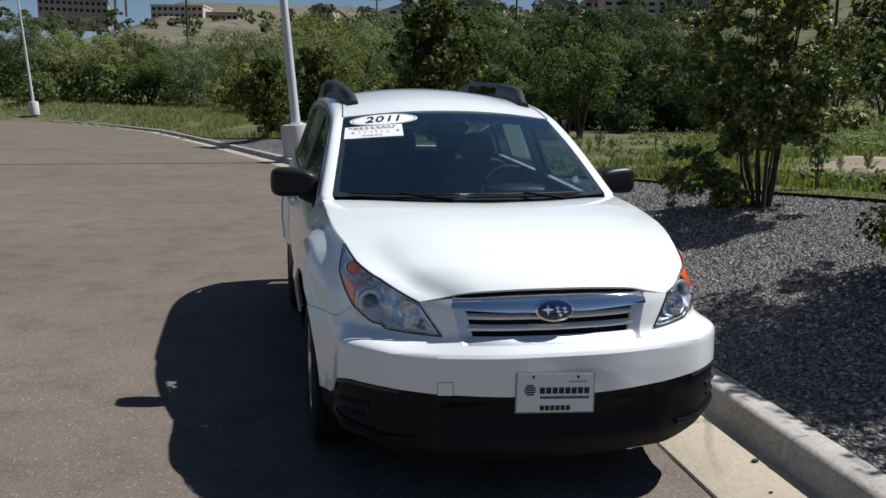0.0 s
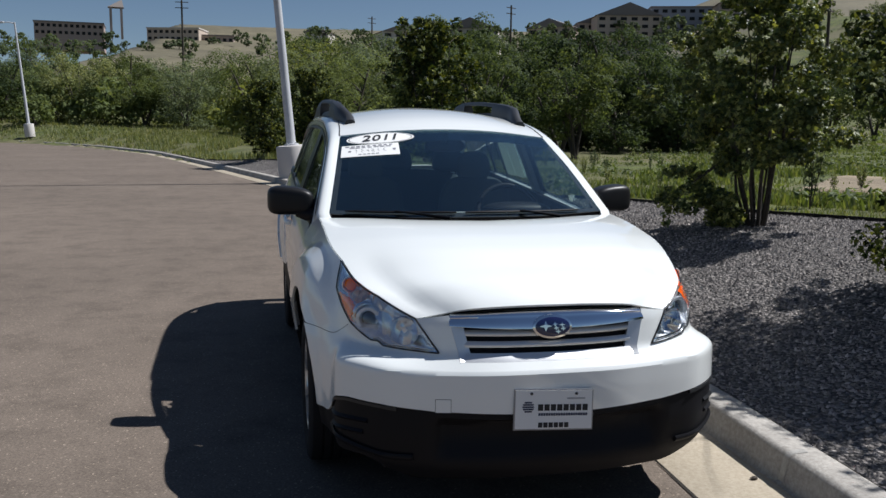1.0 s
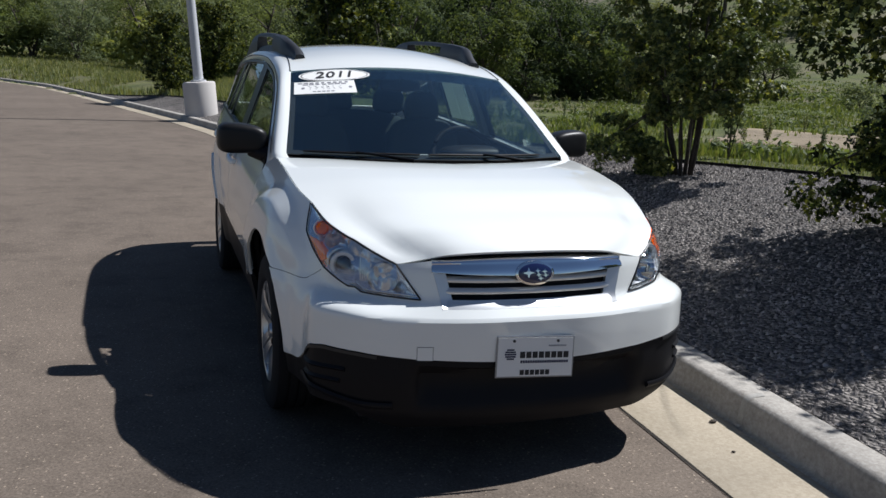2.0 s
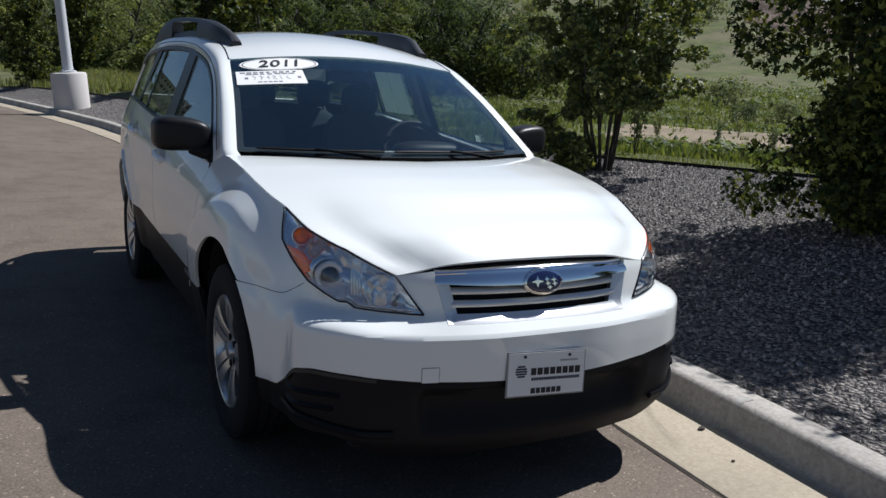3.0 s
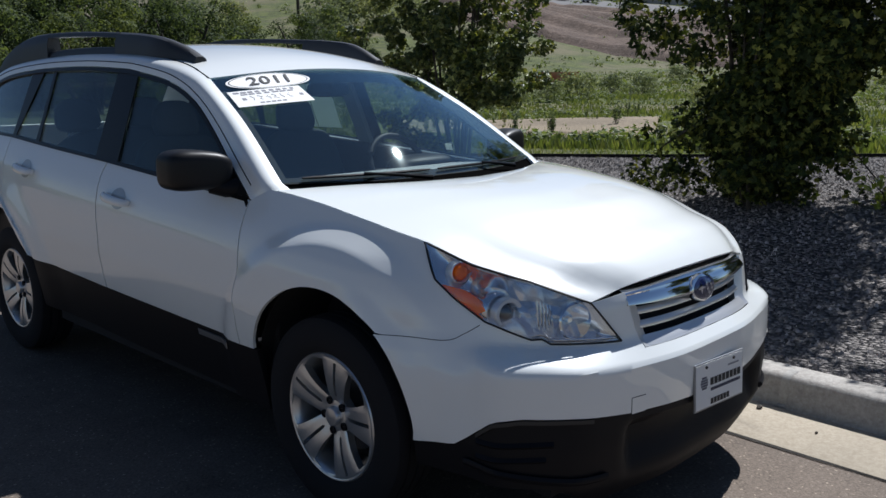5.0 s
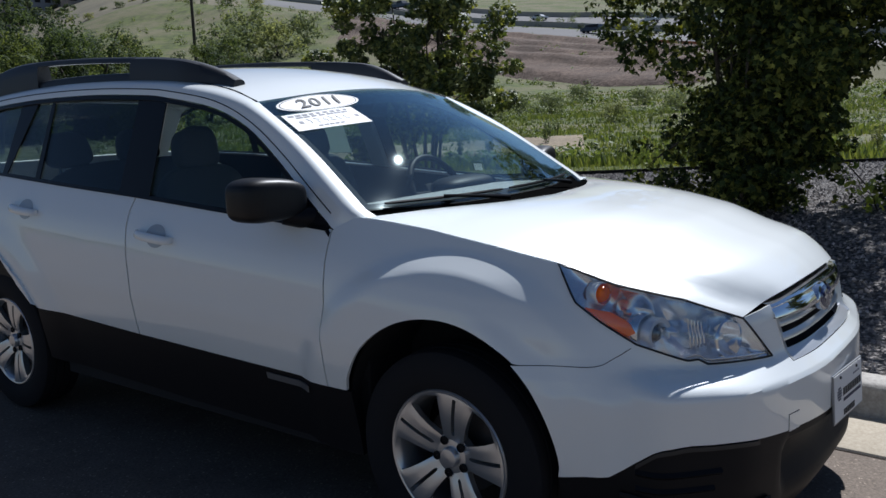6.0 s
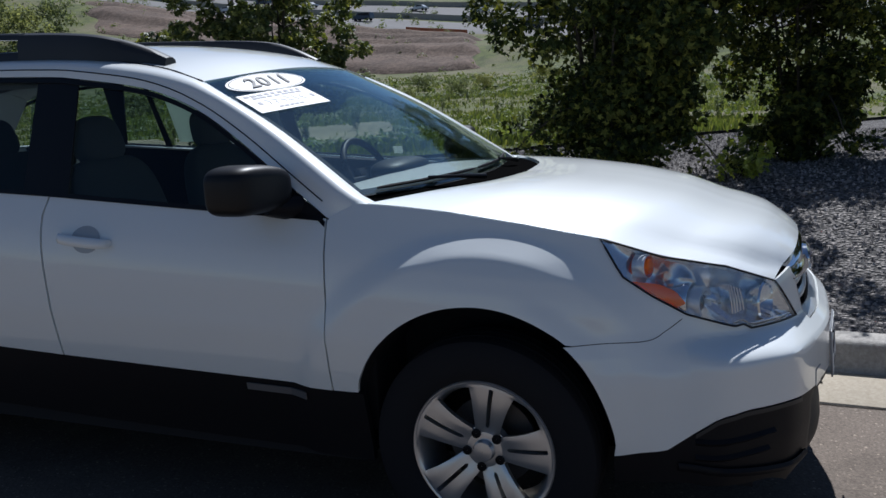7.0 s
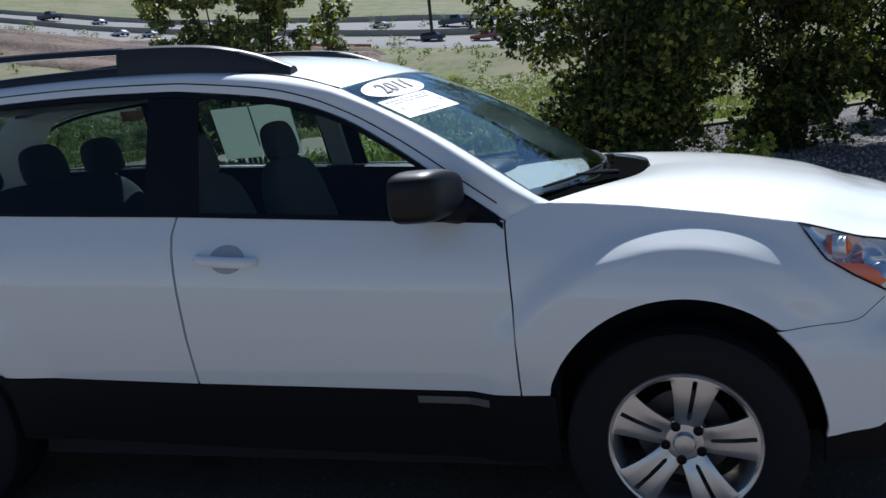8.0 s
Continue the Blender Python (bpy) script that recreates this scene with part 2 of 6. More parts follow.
WINDSCREEN = glass("windscreen_glass", (0.85, 0.93, 0.92), (0.88, 1.0, 1.0), 0.115)
SIDEGLASS = glass("side_glass", (0.84, 0.90, 0.89), (0.9, 0.95, 1.0), 0.014)
TINTED = glass("tinted_glass", (0.66, 0.72, 0.72), (0.9, 0.95, 1.0), 0.014)
SHADEBAND = glass("shade_band_glass", (0.22, 0.30, 0.42))
LENS = glass("lamp_cover", (0.93, 0.95, 0.97))


# ---- building helpers ----
def part(name, bm, material, parent=None, label="", smooth=None):
    me = bpy.data.meshes.new(name)
    bm.normal_update()
    bm.to_mesh(me)
    bm.free()
    me.materials.append(material)
    if smooth is not None:
        me.polygons.foreach_set("use_smooth", [True] * len(me.polygons))
        me.set_sharp_from_angle(angle=radians(smooth))
    ob = new(name, me)
    ob.parent = parent
    if label:
        ob["label"] = label
    return ob


def empty(name, at=(0, 0, 0)):
    ob = new(name)
    ob.location = at
    ob.empty_display_size = 0.2
    return ob


def box(bm, lo, hi, m=None, bevel=0.0):
    vs = [bm.verts.new((x, y, z)) for x in (lo[0], hi[0]) for y in (lo[1], hi[1]) for z in (lo[2], hi[2])]
    fs = [bm.faces.new([vs[i] for i in f]) for f in ((0, 1, 3, 2), (4, 6, 7, 5), (0, 4, 5, 1), (2, 3, 7, 6), (0, 2, 6, 4), (1, 5, 7, 3))]
    if bevel:
        es = list({e for f in fs for e in f.edges})
        r = bmesh.ops.bevel(bm, geom=es, offset=bevel, segments=2, profile=0.6, affect="EDGES")
        vs = list({v for f in r["faces"] for v in f.verts} | {v for v in vs if v.is_valid})
    if m is not None:
        for v in vs:
            v.co = m @ v.co
    return vs


def grid(bm, rows, loop_u=False, loop_v=False):
    vs = [[bm.verts.new(p) for p in row] for row in rows]
    n, k = len(vs), len(vs[0])
    for i in range(n if loop_u else n - 1):
        for j in range(k if loop_v else k - 1):
            bm.faces.new((vs[i][j], vs[(i + 1) % n][j], vs[(i + 1) % n][(j + 1) % k], vs[i][(j + 1) % k]))
    return vs


def lathe(bm, profile, n=32, axis="x", at=(0, 0, 0)):
    """Turns (along, radius) pairs round an axis through at."""
    rows = []
    for i in range(n):
        a = 2 * math.pi * i / n
        c, s = math.cos(a), math.sin(a)
        row = []
        for h, r in profile:
            p = {"x": (h, r * c, r * s), "y": (r * c, h, r * s), "z": (r * c, r * s, h)}[axis]
            row.append((p[0] + at[0], p[1] + at[1], p[2] + at[2]))
        rows.append(row)
    return grid(bm, rows, loop_u=True)


def tube(bm, pts, radii, n=8, cap=True):
    pts = [Vector(p) for p in pts]
    rows, up = [], Vector((0.31, 0.17, 0.93))
    for i, p in enumerate(pts):
        d = (pts[min(i + 1, len(pts) - 1)] - pts[max(i - 1, 0)]).normalized()
        a = d.cross(up if abs(d.dot(up)) < 0.95 else Vector((1, 0, 0))).normalized()
        b = d.cross(a)
        r = radii[i] if isinstance(radii, (list, tuple)) else radii
        rows.append([p + a * r * math.cos(2 * math.pi * k / n) + b * r * math.sin(2 * math.pi * k / n) for k in range(n)])
    vs = grid(bm, rows, loop_v=True)
    if cap:
        bm.faces.new(list(reversed(vs[0])))
        bm.faces.new(vs[-1])
    return vs


def spline(pts, n):
    """n points evenly along a smooth curve through pts."""
    pts = [np.array(p, float) for p in pts]
    if len(pts) == 2:
        return [pts[0] + (pts[1] - pts[0]) * i / (n - 1) for i in range(n)]
    e = [2 * pts[0] - pts[1], *pts, 2 * pts[-1] - pts[-2]]
    dense = []
    for i in range(1, len(e) - 2):
        for k in range(16):
            t = k / 16
            a, b, c, d = e[i - 1:i + 3]
            dense.append(0.5 * (2 * b + (c - a) * t + (2 * a - 5 * b + 4 * c - d) * t * t + (3 * b - a - 3 * c + d) * t ** 3))
    dense.append(pts[-1])
    return resample(dense, n)


def resample(pts, n):
    pts = np.array([np.array(p, float) for p in pts])
    s = np.concatenate(([0], np.cumsum(np.linalg.norm(np.diff(pts, axis=0), axis=1))))
    q = np.linspace(0, s[-1], n)
    return [np.array([np.interp(v, s, pts[:, k]) for k in range(pts.shape[1])]) for v in q]


def coons(bottom, top, left, right):
    """A patch between four curves; bottom and top run from left to right, left and right upwards."""
    n, m = len(bottom), len(left)
    out = []
    for i in range(n):
        u = i / (n - 1)
        col = []
        for j in range(m):
            v = j / (m - 1)
            col.append((1 - v) * bottom[i] + v * top[i] + (1 - u) * left[j] + u * right[j]
                       - ((1 - u) * (1 - v) * bottom[0] + u * (1 - v) * bottom[-1] + (1 - u) * v * top[0] + u * v * top[-1]))
        out.append(col)
    return out


def sheet(bm, rows, thick, towards=None):
    """A sheet of that thickness: rows are its outer face; its inner face lies towards the given point."""
    P = np.array([[np.array(p, float) for p in row] for row in rows])
    du, dv = np.gradient(P, axis=0), np.gradient(P, axis=1)
    N = np.cross(du, dv)
    N /= np.linalg.norm(N, axis=2, keepdims=True) + 1e-9
    if towards is None:
        c = np.stack([0 * P[..., 0], np.clip(P[..., 1], -0.3, 3.0), 0 * P[..., 2] + 0.75], axis=2)
    else:
        c = np.array(towards, float)
    if np.sum(N * (P - c)) < 0:
        P, N = P[:, ::-1], -N[:, ::-1]
    a = grid(bm, P)
    b = [[bm.verts.new(p) for p in row] for row in P - N * thick]
    n, m = len(a), len(a[0])
    for i in range(n - 1):
        for j in range(m - 1):
            bm.faces.new((b[i][j], b[i][j + 1], b[i + 1][j + 1], b[i + 1][j]))
    rim = [(i, 0) for i in range(n)] + [(n - 1, j) for j in range(1, m)] + [(i, m - 1) for i in range(n - 2, -1, -1)] + [(0, j) for j in range(m - 2, 0, -1)]
    for (i, j), (k, l) in zip(rim, rim[1:] + rim[:1]):
        bm.faces.new((a[k][l], a[i][j], b[i][j], b[k][l]))


def step(a, b, x):
    t = min(1.0, max(0.0, (x - a) / (b - a)))
    return t * t * (3 - 2 * t)


def writing(name, text, size, m, material, parent, label="", bold=0.0, width=None, depth=0.0006, slant=0.0):
    """Flat letters as a mesh, centred at m's origin, in m's xy plane."""
    c = bpy.data.curves.new(name, "FONT")
    c.body, c.size, c.align_x, c.align_y, c.extrude, c.offset = text, size, "CENTER", "CENTER", depth, bold
    c.resolution_u = 3
    c.shear = slant
    tmp = bpy.data.objects.new(name, c)
    scene.collection.objects.link(tmp)
    bpy.context.view_layer.update()
    me = bpy.data.meshes.new_from_object(tmp.evaluated_get(bpy.context.evaluated_depsgraph_get()))
    bpy.data.objects.remove(tmp)
    if width:
        xs = [v.co.x for v in me.vertices]
        f = width / (max(xs) - min(xs))
        me.transform(Matrix.Diagonal((f, 1, 1, 1)))
    me.transform(m)
    me.materials.clear()
    me.materials.append(material)
    ob = new(name, me)
    ob.parent = parent
    if label:
        ob["label"] = label
    return ob

# ---- the ground ----
KERB = [(-14, -0.6), (-8, 0.49), (-4, 0.90), (-1.4, 1.075), (0, 1.14), (3, 1.155), (8, 0.95), (13, 0.58), (16, 0.22), (20.5, -0.62), (30, -2.75), (38, -4.6), (46, -6.6), (60, -11.8), (72, -17.6), (84, -27), (92, -42), (95, -70)]
EDGING = [(-14, 16.0), (-3, 11.2), (0.3, 8.1), (2.75, 5.9), (3.9, 5.1), (4.85, 4.3), (8.5, 2.9), (14, 2.0), (20, 1.2), (24, 0.3), (28, -0.85), (31, -2.2), (34, -3.4), (46, -6.2), (60, -11.4), (72, -17.2), (84, -26.6), (92, -41.6), (95, -69.6)]


def kerb_x(y):
    return float(np.interp(y, [k[0] for k in KERB], [k[1] for k in KERB]))


def edging_x(y):
    return float(np.interp(y, [k[0] for k in EDGING], [k[1] for k in EDGING]))


def off(az):
    """How squarely a bearing meets the highway."""
    return max(0.5, math.cos(radians(max(36, min(az, 110)) - 96)))


def land(x, y):
    """Height of the open ground beyond the kerb."""
    u = x - kerb_x(min(y, 95))
    bed = 0.13 + 0.47 * step(0.2, 2.8, u)
    d = math.hypot(x + 2.5, y + 1.5)
    az = math.degrees(math.atan2(x + 2.5, y + 1.5))
    near = float(np.interp(d, [6, 10, 20, 40, 70, 110], [-7.5, -4.9, -2.7, -1.2, -0.4, 0.6]))
    lo = float(np.interp(az, [36, 42, 46, 49, 54, 71.6, 77, 95], [7.5, 6.8, 6.25, 5.75, 4.85, 2.94, 2.45, 1.7]))
    hi = float(np.interp(az, [36, 42, 46, 49, 57.6, 71.8, 77, 95], [8.1, 7.6, 7.15, 6.7, 5.65, 4.72, 4.25, 3.6]))
    foot = max(0.65, lo - float(np.interp(az, [50, 54, 58], [2.2, 2.6, 3.2])))
    s = d * off(az)
    if s < 100:
        east = float(np.interp(d, [110, max(110.5, 100 / off(az))], [0.6, foot]))
    else:
        east = float(np.interp(s, [100, 107, 120, 146, 153, 201, 225, 380, 800, 2300], [foot, foot + 0.3, foot + 1.8, lo - 0.2, lo, hi, hi + 0.2, hi + 1.5, 8.7, 7.0]))
    north = float(np.interp(d, [110, 200, 300, 700, 2500], [0.6, 2.4, 3.6, 6.3, 6.0]))
    el = near if d < 110 else north + (east - north) * step(22, 36, az)
    far = 1.45 + d * math.tan(radians(el)) + 0.25 * step(10, 60, d) * noise.noise((x * 0.06, y * 0.06, 0.3))
    w = step(edging_x(min(y, 95)) - kerb_x(min(y, 95)) - 0.5, edging_x(min(y, 95)) - kerb_x(min(y, 95)) + 7, u)
    return bed + (far - bed) * w


def ground_z(x, y):
    k, e = kerb_x(min(y, 95)), edging_x(min(y, 95))
    if y < -60 or x < k + min(1.6, 0.5 * (e - k)):
        return -0.06
    return land(x, y) - (0.08 if x < e and y < 60 else 0.0)


def rings(lo, hi, first, growth):
    out, v, s = [0.0], 0.0, first
    while v < max(-lo, hi):
        v += s
        s *= growth
        out.append(v)
    return sorted({-v for v in out if v <= -lo * 1.3} | {v for v in out if v <= hi * 1.3})


bm = bmesh.new()
xs = [x + 2.0 for x in rings(-2500, 2500, 0.45, 1.045)]
ys = [y + 3.0 for y in rings(-2500, 2500, 0.45, 1.045)]
grid(bm, [[(x, y, ground_z(x, y)) for y in ys] for x in xs])
ground = part("ground", bm, GROUND, smooth=180)
tagged(ground, "rough grass field with dry bare patches and weeds", "ground", kind="structure")

# asphalt lot
bm = bmesh.new()
line = [(y, kerb_x(y)) for y in list(np.arange(-14, 46, 1.0)) + list(np.arange(46, 95.1, 2.0))]
grid(bm, [[(-110 + (x - 0.40 + 110) * (i / 12) ** 0.6, y, 0.0) for i in range(13)] for y, x in [(-60, -0.6)] + line])
road = part("road", bm, ASPHALT, smooth=180)
tagged(road, "sunlit grey-brown asphalt lot with a few cracks", "road", kind="structure")

# gutter pan and kerb, in cast lengths with open joints
JOINTS = [-13.6, -10.55, -7.5, -4.5, -1.5, 1.55, 4.6, 7.6, 10.65, 13.7, 16.7, 19.75, 22.8, 25.8, 28.9, 32, 35, 38, 41, 44, 47, 50.5, 54, 58, 62, 66, 70, 75, 80, 86, 95]
kerb = tagged(empty("kerb"), "weathered concrete kerb with open joints", "kerb", kind="structure")
gutter = tagged(empty("gutter"), "sandy concrete gutter pan along the kerb", "gutter", kind="structure")


def along(profile, y0, y1, n):
    rows = []
    for i in range(n + 1):
        y = y0 + (y1 - y0) * i / n
        x, dx = kerb_x(y), (kerb_x(y + 0.2) - kerb_x(y - 0.2)) / 0.4
        k = 1 / math.hypot(1, dx)
        rows.append([(x + a * k, y - a * dx * k, z) for a, z in profile])
    return rows


for y0, y1 in zip(JOINTS, JOINTS[1:]):
    n = 8 if y1 < 20 else 5
    shift = (0.75 if y1 < 8 else 0)
    bm = bmesh.new()
    r = along([(0.23, -0.2), (-0.005, -0.2), (-0.005, 0.006), (0.012, 0.02), (0.03, 0.125), (0.042, 0.145), (0.062, 0.153), (0.178, 0.157), (0.194, 0.15), (0.202, 0.135)], y0 + (0.0 if y0 == -1.5 else 0.004) + shift, y1 - (0.0 if y1 == -1.5 else 0.004) + shift, n)
    vs = grid(bm, r, loop_v=True)
    bm.faces.new(vs[0])
    bm.faces.new(list(reversed(vs[-1])))
    part("kerb_length", bm, CONCRETE, kerb, smooth=50)
    bm = bmesh.new()
    r = along([(0.0, -0.2), (-0.405, -0.2), (-0.41, 0.004), (-0.40, 0.008), (-0.01, 0.012)], y0 + 0.004, y1 - 0.004, n)
    vs = grid(bm, r, loop_v=True)
    bm.faces.new(vs[0])
    bm.faces.new(list(reversed(vs[-1])))
    part("gutter_length", bm, GUTTER, gutter, smooth=40)

# a joint pointed with pale mortar, and a dark tar seam where the asphalt meets the gutter
bm = bmesh.new()
grid(bm, along([(-0.007, 0.02), (0.010, 0.025), (0.028, 0.125), (0.040, 0.1465), (0.062, 0.155), (0.12, 0.158)], -0.775, -0.735, 2))
part("mortar_joint", bm, speckled("mortar", [(0.3, (0.40, 0.38, 0.34)), (0.7, (0.56, 0.54, 0.50))], 9, 60, 0.9, 0.4, 0.004, 0.4), kerb, "pale mortar in a kerb joint", smooth=40)
bm = bmesh.new()
rng = np.random.default_rng(33)
rows = []
for y in np.arange(-13.5, 45, 0.06):
    x, w = kerb_x(y) - 0.412, max(0.001, 0.005 + 0.005 * noise.noise((y * 3.1, 0.4, 1.0)))
    rows.append([(x - w - 0.004 * noise.noise((y * 6.0, 7.0, 2.0)), y, 0.0045), (x + w * 0.5, y, 0.0095)])
grid(bm, rows)
part("edge_seam", bm, TAR, gutter, "dark gritty seam along the gutter")

# gravel bed: a sheet under the stones, a steel edging, then loose stones
bm = bmesh.new()
ry = sorted(set(np.round(np.arange(-14, 60, 0.5), 2)) | {60.0})
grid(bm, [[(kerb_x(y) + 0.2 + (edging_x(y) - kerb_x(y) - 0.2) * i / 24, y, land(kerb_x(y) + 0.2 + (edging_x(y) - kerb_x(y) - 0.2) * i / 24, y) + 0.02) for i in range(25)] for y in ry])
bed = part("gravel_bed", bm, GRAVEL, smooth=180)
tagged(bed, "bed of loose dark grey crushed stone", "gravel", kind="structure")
bm = bmesh.new()
rows = []
for y in np.arange(-14, 40, 0.5):
    x = edging_x(y)
    z = land(x, y)
    rows.append([(x - 0.006, y, z - 0.1), (x - 0.006, y, z + 0.06), (x + 0.006, y, z + 0.06), (x + 0.006, y, z - 0.1)])
grid(bm, rows, loop_v=True)
tagged(part("edging", bm, BLACK, smooth=30), "black steel edging between gravel and grass", "edging", kind="structure")

# ---- the car ----
car = tagged(empty("car"), "white estate car with black roof rails parked at the kerb", "car")
PLAN = spline([(0, -0.955), (0.2, -0.95), (0.36, -0.925), (0.5, -0.88), (0.63, -0.80), (0.735, -0.69), (0.80, -0.55), (0.845, -0.37), (0.88, -0.1), (0.895, 0.4), (0.90, 1.4), (0.90, 2.4), (0.885, 3.0), (0.85, 3.4), (0.78, 3.7), (0.6, 3.81), (0.3, 3.83), (0, 3.83)], 500)
PLAN = np.array(PLAN)
PS = np.concatenate(([0], np.cumsum(np.linalg.norm(np.diff(PLAN, axis=0), axis=1))))
_t = np.gradient(PLAN, axis=0)
_t /= np.linalg.norm(_t, axis=1, keepdims=True)
PN = np.stack([_t[:, 1], -_t[:, 0]], axis=1)
_mono = np.maximum.accumulate(PLAN[:, 1] + np.arange(500) * 1e-7)


def s_y(y):
    return float(np.interp(y, _mono, PS))


def s_x(x):
    """Along the front, by half width."""
    return float(np.interp(x, PLAN[:200, 0], PS[:200]))


def belt(y):
    return float(np.interp(y, [-1, 0.49, 1.6, 2.2, 2.73, 3.3, 4], [0.89, 1.036, 1.115, 1.15, 1.185, 1.2, 1.2]))


def inset(y, z):
    # the ledge rises towards the corners
    zf = z - 0.026 * step(-0.92, -0.74, y) * step(0.56, 0.615, z) * (1 - step(0.660, 0.70, z))
    front = float(np.interp(zf, [0.18, 0.28, 0.40, 0.56, 0.624, 0.637, 0.686, 0.70, 0.80, 0.96, 1.1], [0.06, 0.0, -0.012, -0.010, -0.007, 0.0, 0.047, 0.052, 0.068, 0.122, 0.17]))
    front -= 0.040 * step(-0.93, -0.80, y) * step(-0.50, -0.66, y) * step(0.70, 0.63, z)
    plain = float(np.interp(z, [0.18, 0.28, 0.40, 0.60, 0.72, 0.80, 0.96, 1.1], [0.06, 0.0, -0.012, 0.004, 0.048, 0.068, 0.122, 0.17]))
    front += (plain - front) * step(-0.68, -0.52, y)
    zb = belt(y)
    t = (z - 0.5) / (zb - 0.5)
    if t <= 1:
        side = float(np.interp(t, [-0.8, -0.3, 0, 0.15, 0.35, 0.6, 0.7, 0.8, 0.9, 1], [0.10, 0.06, 0.026, 0.012, 0, 0.006, 0.014, 0.028, 0.054, 0.085]))
    else:
        side = 0.085 + (z - zb) * (0.52 + 0.06 * step(0.2, 0.38, y) - 0.20 * step(0.42, 0.6, y))
    r = math.hypot(y + 0.005, z - 0.355)
    side -= 0.030 * max(0.0, min(1.0, (0.646 - r) / 0.066)) * step(0.9, 0.5, abs(y)) if abs(y) < 0.9 else 0
    r = math.hypot(y - 2.745, z - 0.355)
    side -= 0.022 * (1 - step(0.47, 0.64, r)) if r < 0.7 else 0
    w = 1 - step(-0.62, -0.12, y)
    lip = 0.016 * (1 - step(0.385, 0.47, math.hypot(y + 0.005, z - 0.40))) * step(-0.10, -0.25, y)
    return side + (front - side) * w - lip


def body(s, z, side, out=0.0):
    """The outer skin: s runs along the plan from the middle of the front."""
    k = abs(s)
    x, y = np.interp(k, PS, PLAN[:, 0]), np.interp(k, PS, PLAN[:, 1])
    nx, ny = np.interp(k, PS, PN[:, 0]), np.interp(k, PS, PN[:, 1])
    i = inset(y, z) - out
    return np.array([side * (x - nx * i), y - ny * i, z])


def skin(y, z, side, out=0.0):
    return body(s_y(y), z, side, out)


def patch(bottom, top, left, right, n, m, side, out=0.0, fine=False):
    """A panel of the skin between four curves given as (s, z)."""
    f = (lambda c, k: resample(c, k))
    c = coons(f(bottom, n), f(top, n), f(left, m), f(right, m))
    return [[body(p[0], p[1], side, out) for p in row] for row in c]


def ys(pairs):
    return [(s_y(y), z) for y, z in pairs]


def arch(cy, r, y0, y1, n=24, cz=0.40):
    return [(y, cz + math.sqrt(max(r * r - (y - cy) ** 2, 0))) for y in np.linspace(y0, y1, n)]


LAMP_IN, LAMP_UP = (s_x(0.442), 0.694), (s_x(0.540), 0.814)
LAMP_LOW = [LAMP_IN, (s_x(0.56), 0.699), (s_x(0.655), 0.703), (s_x(0.675), 0.718), (s_x(0.70), 0.716), (s_y(-0.60), 0.762)]
LAMP_OUT = ys([(-0.60, 0.762), (-0.50, 0.82), (-0.423, 0.872), (-0.362, 0.973)])
LAMP_TOP = [LAMP_UP, (s_x(0.62), 0.845), (s_x(0.70), 0.880), (s_y(-0.54), 0.918), (s_y(-0.362), 0.973)]
HOOD_EDGE = ys([(-0.362, 0.973), (-0.15, 1.014), (0.1, 1.052), (0.25, 1.068), (0.36, 1.076)])


def sill_z(y):
    return 0.512 + 0.028 * (y - 0.48)


